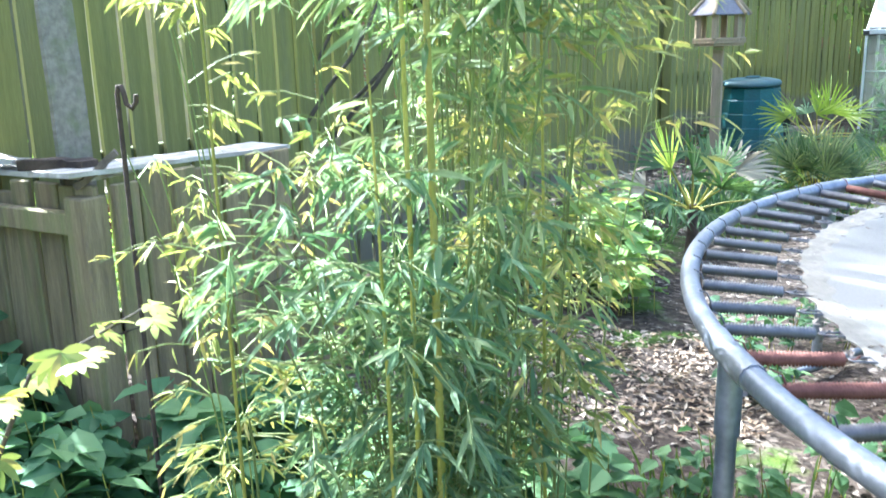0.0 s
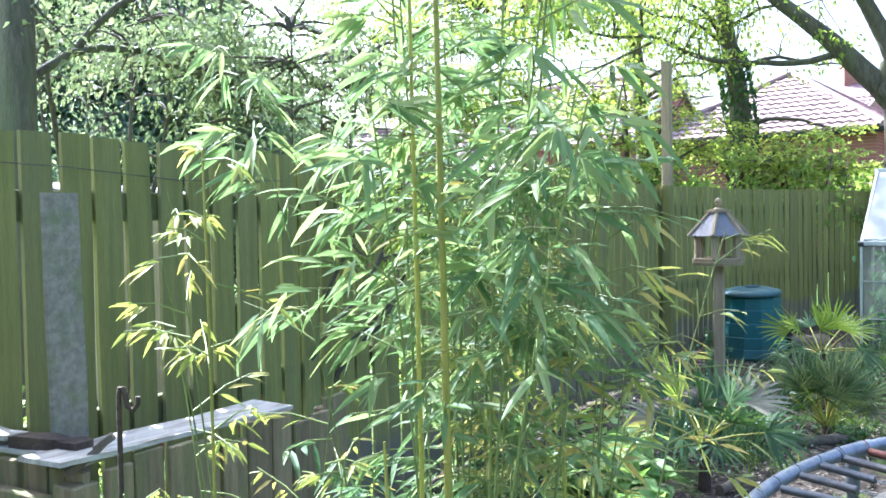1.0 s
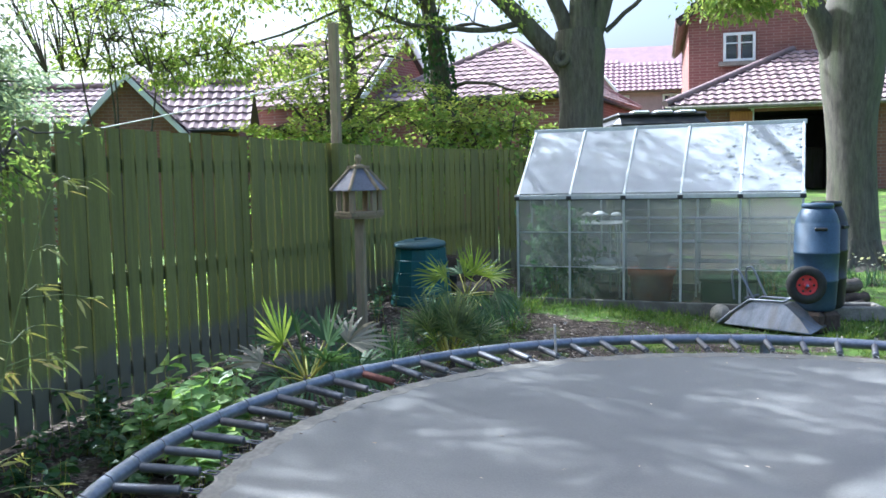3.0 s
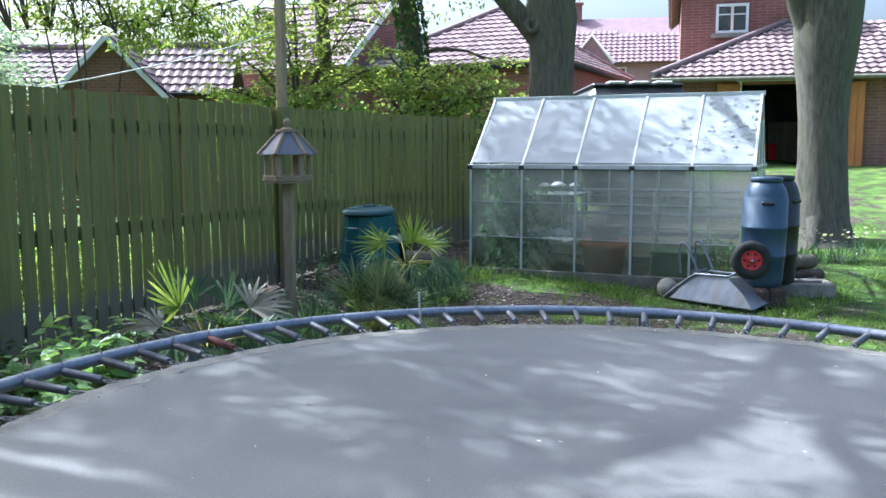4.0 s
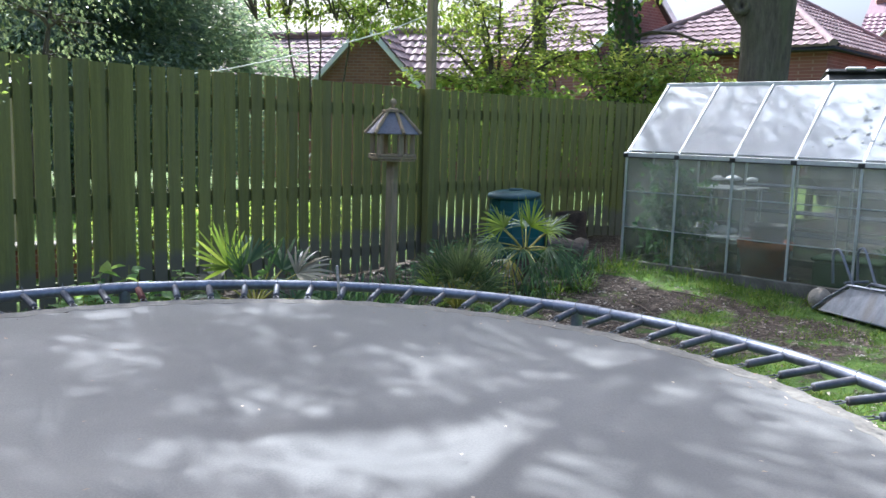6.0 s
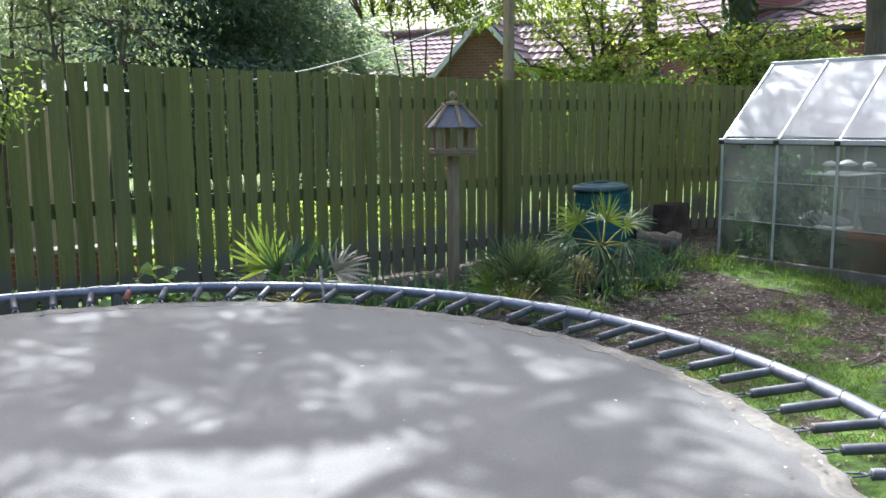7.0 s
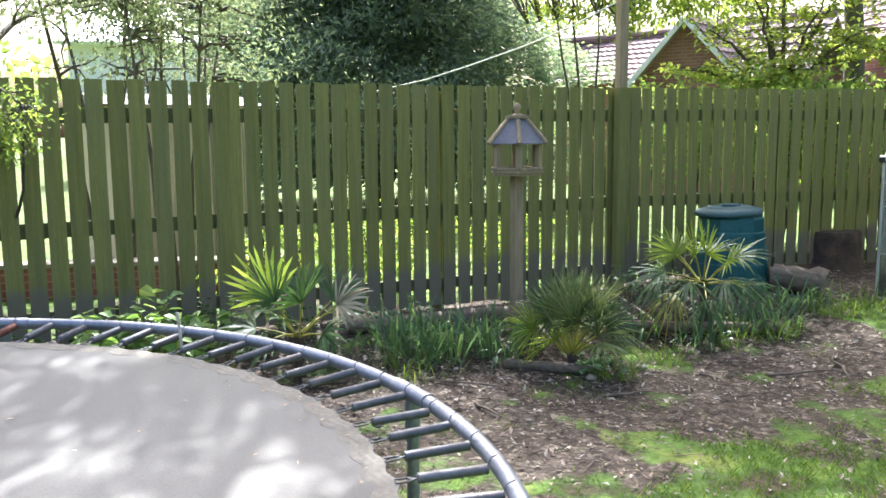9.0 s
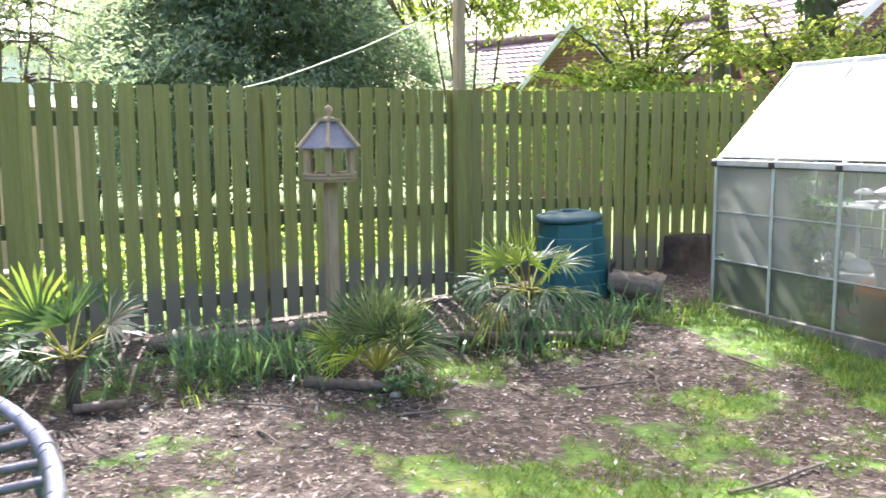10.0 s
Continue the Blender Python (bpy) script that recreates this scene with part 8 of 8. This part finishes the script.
wall_block(h2, wl, -0.2, 2.78, M_BRICK2)
roof_face([(-8.2, 22.5, 2.75), (-3.9, 22.2, 2.75), (-3.9, 24.5, 4.12), (-9.2, 24.5, 4.12)], M_TILE, h2)
roof_face([(-3.9, 26.8, 2.7), (-8.7, 26.8, 2.7), (-9.2, 24.5, 4.12), (-3.9, 24.5, 4.12)], M_TILE, h2, 0)
ridge_caps(h2, (-9.2, 24.5, 4.17), (-4.0, 24.5, 4.17))
verge_a, verge_b = Vector((-8.24, 22.46, 2.72)), Vector((-9.24, 24.46, 4.09))
part("barge_board", MB().box(0, -0.03, -0.08, (verge_b - verge_a).length, 0.03, 0.07, 0.005), M_WHITE, h2, "white-painted barge board", Matrix.Translation(verge_a) @ (verge_b - verge_a).to_track_quat("X", "Z").to_matrix().to_4x4())

# tall-roofed house behind the slim tree
h3 = thing("steep_roofed_house", pose(0, 0, 0), "brick house with a broad red-brown roof behind the trees", "house")
ra, rb = Vector((-0.35, 26.55, 5.4)), Vector((3.6, 23.8, 5.4))
ud = (rb - ra).normalized()
vd = Vector((-ud.y, ud.x, 0))
e0, e1 = ra - vd * 2.35 - Vector((0, 0, 1.95)), rb - vd * 2.35 - Vector((0, 0, 1.95))
f0, f1 = ra + vd * 2.35 - Vector((0, 0, 1.95)), rb + vd * 2.35 - Vector((0, 0, 1.95))
roof_face([e0, e1, rb, ra], M_TILE, h3)
roof_face([f1, f0, ra, rb], M_TILE, h3, 0)
inn = lambda p, s, z: (p.x + vd.x * s, p.y + vd.y * s, z)
wall_block(h3, [inn(e0, 0.25, 0)[:2], inn(e1, 0.25, 0)[:2], inn(f1, -0.25, 0)[:2], inn(f0, -0.25, 0)[:2]], -0.2, 3.42, M_BRICK2, "brown brick wall")
gv = [Vector(inn(e1, 0.25, 3.42)) - ud * 0.12, Vector(inn(f1, -0.25, 3.42)) - ud * 0.12, rb - ud * 0.12 - Vector((0, 0, 0.12))]
part("gable", MB().add([tuple(p) for p in gv] + [tuple(p - ud * 0.2) for p in gv], [(0, 1, 2), (5, 4, 3), (0, 3, 4, 1), (1, 4, 5, 2), (2, 5, 3, 0)]), M_BRICK, h3)
for e in (e1, f1):
    d = rb - e
    part("barge_board", MB().box(0, -0.02, -0.10, d.length, 0.02, 0.08, 0.005), M_WHITE, h3, "white-painted barge board", Matrix.Translation(e + ud * 0.03) @ d.to_track_quat("X", "Z").to_matrix().to_4x4())
ridge_caps(h3, ra + Vector((0, 0, 0.06)), rb + Vector((0, 0, 0.06)))

# pale house far to the left
h4 = thing("pale_house", pose(0, 0, 0), "distant pale rendered house", "house")
wall_block(h4, [(-21.5, 15.0), (-19.2, 18.2), (-24.0, 21.5), (-26.2, 18.4)], -0.2, 4.4, M_WHITE, "pale rendered wall")
roof_face([(-21.2, 14.4, 4.3), (-18.6, 18.2, 4.3), (-21.4, 20.2, 5.9), (-24.0, 16.4, 5.9)], M_WHITE, h4, 120)
roof_face([(-24.2, 22.0, 4.3), (-26.8, 18.4, 4.3), (-24.0, 16.4, 5.9), (-21.4, 20.2, 5.9)], M_TILEPURPLE, h4, 0)

# low brick wall and bench seen through the fence
gw = thing("garden_wall", pose(-1.73, 6.04, 0, 0, 0, 49), "low red brick garden wall with a pale coping", "wall")
part("brickwork", MB().box(-1.4, -0.11, gz(-1.73, 6.04) - 0.2, 1.3, 0.11, 0.20), M_BRICK, gw)
part("coping", MB().box(-1.44, -0.14, 0.201, 1.34, 0.14, 0.25, 0.01), M_STONE, gw, "pale stone coping")
shed = thing("garden_shed", pose(-3.6, 7.46, gz(-3.6, 7.46), 0, 0, 78), "low pale tan timber shed beyond the fence", "shed")
part("wall", MB().box(-0.8, -0.78, -0.1, 0.8, 0.78, 1.85, 0.01), M_TANBOARD, shed)
for k in range(12):
    part("board", MB().box(-0.79 + k * 0.132, -0.80, 0.0, -0.668 + k * 0.132, -0.782, 1.85, 0.004), M_TANBOARD, shed)
part("roof", MB().add([(-0.95, -0.85, 1.85), (0.95, -0.85, 1.85), (0.95, 0, 2.0), (-0.95, 0, 2.0), (0.95, 0.85, 1.85), (-0.95, 0.85, 1.85)], [(0, 1, 2, 3), (3, 2, 4, 5), (0, 3, 5), (1, 4, 2)]), M_SLATE, shed)

# dark vehicle roof above the greenhouse ridge
vn = thing("parked_van", pose(7.45, 14.95, gz(7.45, 14.95), 0, 0, -6), "dark van parked beyond the greenhouse", "van")
vz = 2.55 - gz(7.45, 14.95)
part("body", MB().box(-0.85, -0.9, 0.35, 0.85, 3.0, vz - 0.12, 0.12), M_BLACKPL, vn, "glossy black body")
part("roof", MB().box(-0.78, -0.8, vz - 0.119, 0.78, 2.9, vz - 0.04, 0.035), M_BLACKPL, vn)
# white strips paint the sky's reflections on the glossy black roof
for x in (-0.5, -0.1, 0.3):
    part("roof_rib", MB().box(x, -0.82, vz - 0.06, x + 0.28, 2.8, vz - 0.01, 0.02), M_WHITEBAG, vn)
for x in (-0.72, 0.55):
    for y in (-0.2, 2.2):
        wh = part("wheel", MB().tube([(0, 0.24 * math.cos(a), 0.24 * math.sin(a)) for a in np.linspace(0, 6.2832, 25)], 0.09, 8, False), M_RUBBER, vn, m=pose(x + 0.08, y, 0.33))
        part("hub", MB().tube([(-0.06, 0, 0), (0.06, 0, 0)], 0.17, 14), M_GALV, wh)

# daffodils near the lawn tree
for i, (x, y, n, h) in enumerate([(8.35, 10.35, 60, 0.36), (8.6, 10.1, 50, 0.34), (8.9, 10.25, 50, 0.34), (8.1, 10.6, 40, 0.3), (9.3, 10.4, 50, 0.34)]):
    ob = strap_clump(x, y, n, h, 380 + i, 0.22)
    r = np.random.default_rng(390 + i)
    k = 12
    P_ = np.stack([r.normal(0, 0.14, k), r.normal(0, 0.14, k), h * r.uniform(0.85, 1.1, k)], 1)
    pos, dirs, ups, ln_ = fans([(tuple(p), tuple(r.normal(0, 1, 3) + [0, -0.8, 0.2]), 0.1) for p in P_], 6, 0.3, 300.0, 0.02, 391 + i)
    th = ob
    blades("petals", pos, dirs, ups, ln_, 0.016, 0.0, L_PETAL, th, "pale flower heads")

# a far belt of trees closes the view
n_c = 900
ang = rng.uniform(0, 6.283, n_c)
far_r = rng.uniform(46, 62, n_c)
cc = np.stack([5 + far_r * np.cos(ang), 5 + far_r * np.sin(ang), 0.5 + 6.0 * rng.random(n_c) * (0.7 + 0.3 * np.sin(5 * ang))], 1)
pos = np.repeat(cc, 26, 0) + rng.normal(size=(n_c * 26, 3)) * [1.1, 1.1, 0.7]
pos[:, 2] = np.maximum(pos[:, 2], 0.1)
tagged(part("far_trees", leaf_mesh("far_trees", pos, rng.normal(size=(n_c * 26, 3)), rng.uniform(0.5, 0.9, n_c * 26), 0.5), L_HEDGE), "distant belt of green trees", "trees", kind="stuff")

# ---- pickets of the fence ----
JOINTS = (9.11, 12.86, 14.53)


def picket_run():
    """Distances along the fence and spacings, panel by panel, with a wider gap at each joint."""
    out, d = [], 0.07
    while d < 19.5:
        step = 0.148 if d < JOINTS[0] else (0.140 if d < JOINTS[1] else 0.128)
        out.append((d, step))
        nxt = d + step
        for j_ in JOINTS:
            if d < j_ <= nxt:
                nxt = j_ + step * 0.5 + 0.012
        d = nxt
    return out


for i, (d, step) in enumerate(picket_run()):
    spot = fence_walk(1000.0, d)
    if not spot:
        break
    x, y, a = spot[0]
    r = random.Random(i)
    z0 = gz(x, y) + 0.02 + r.uniform(0, 0.02)
    part("picket", PICKETS[i % 6], M_PICKET, fence, m=pose(x, y, z0, r.uniform(-0.5, 0.5), r.uniform(-0.2, 0.2), a) @ Matrix.Diagonal(((step - 0.030) / BOARD * r.uniform(0.98, 1.03), 1, FENCE_TOP + r.uniform(-0.004, 0.006) - z0, 1)))
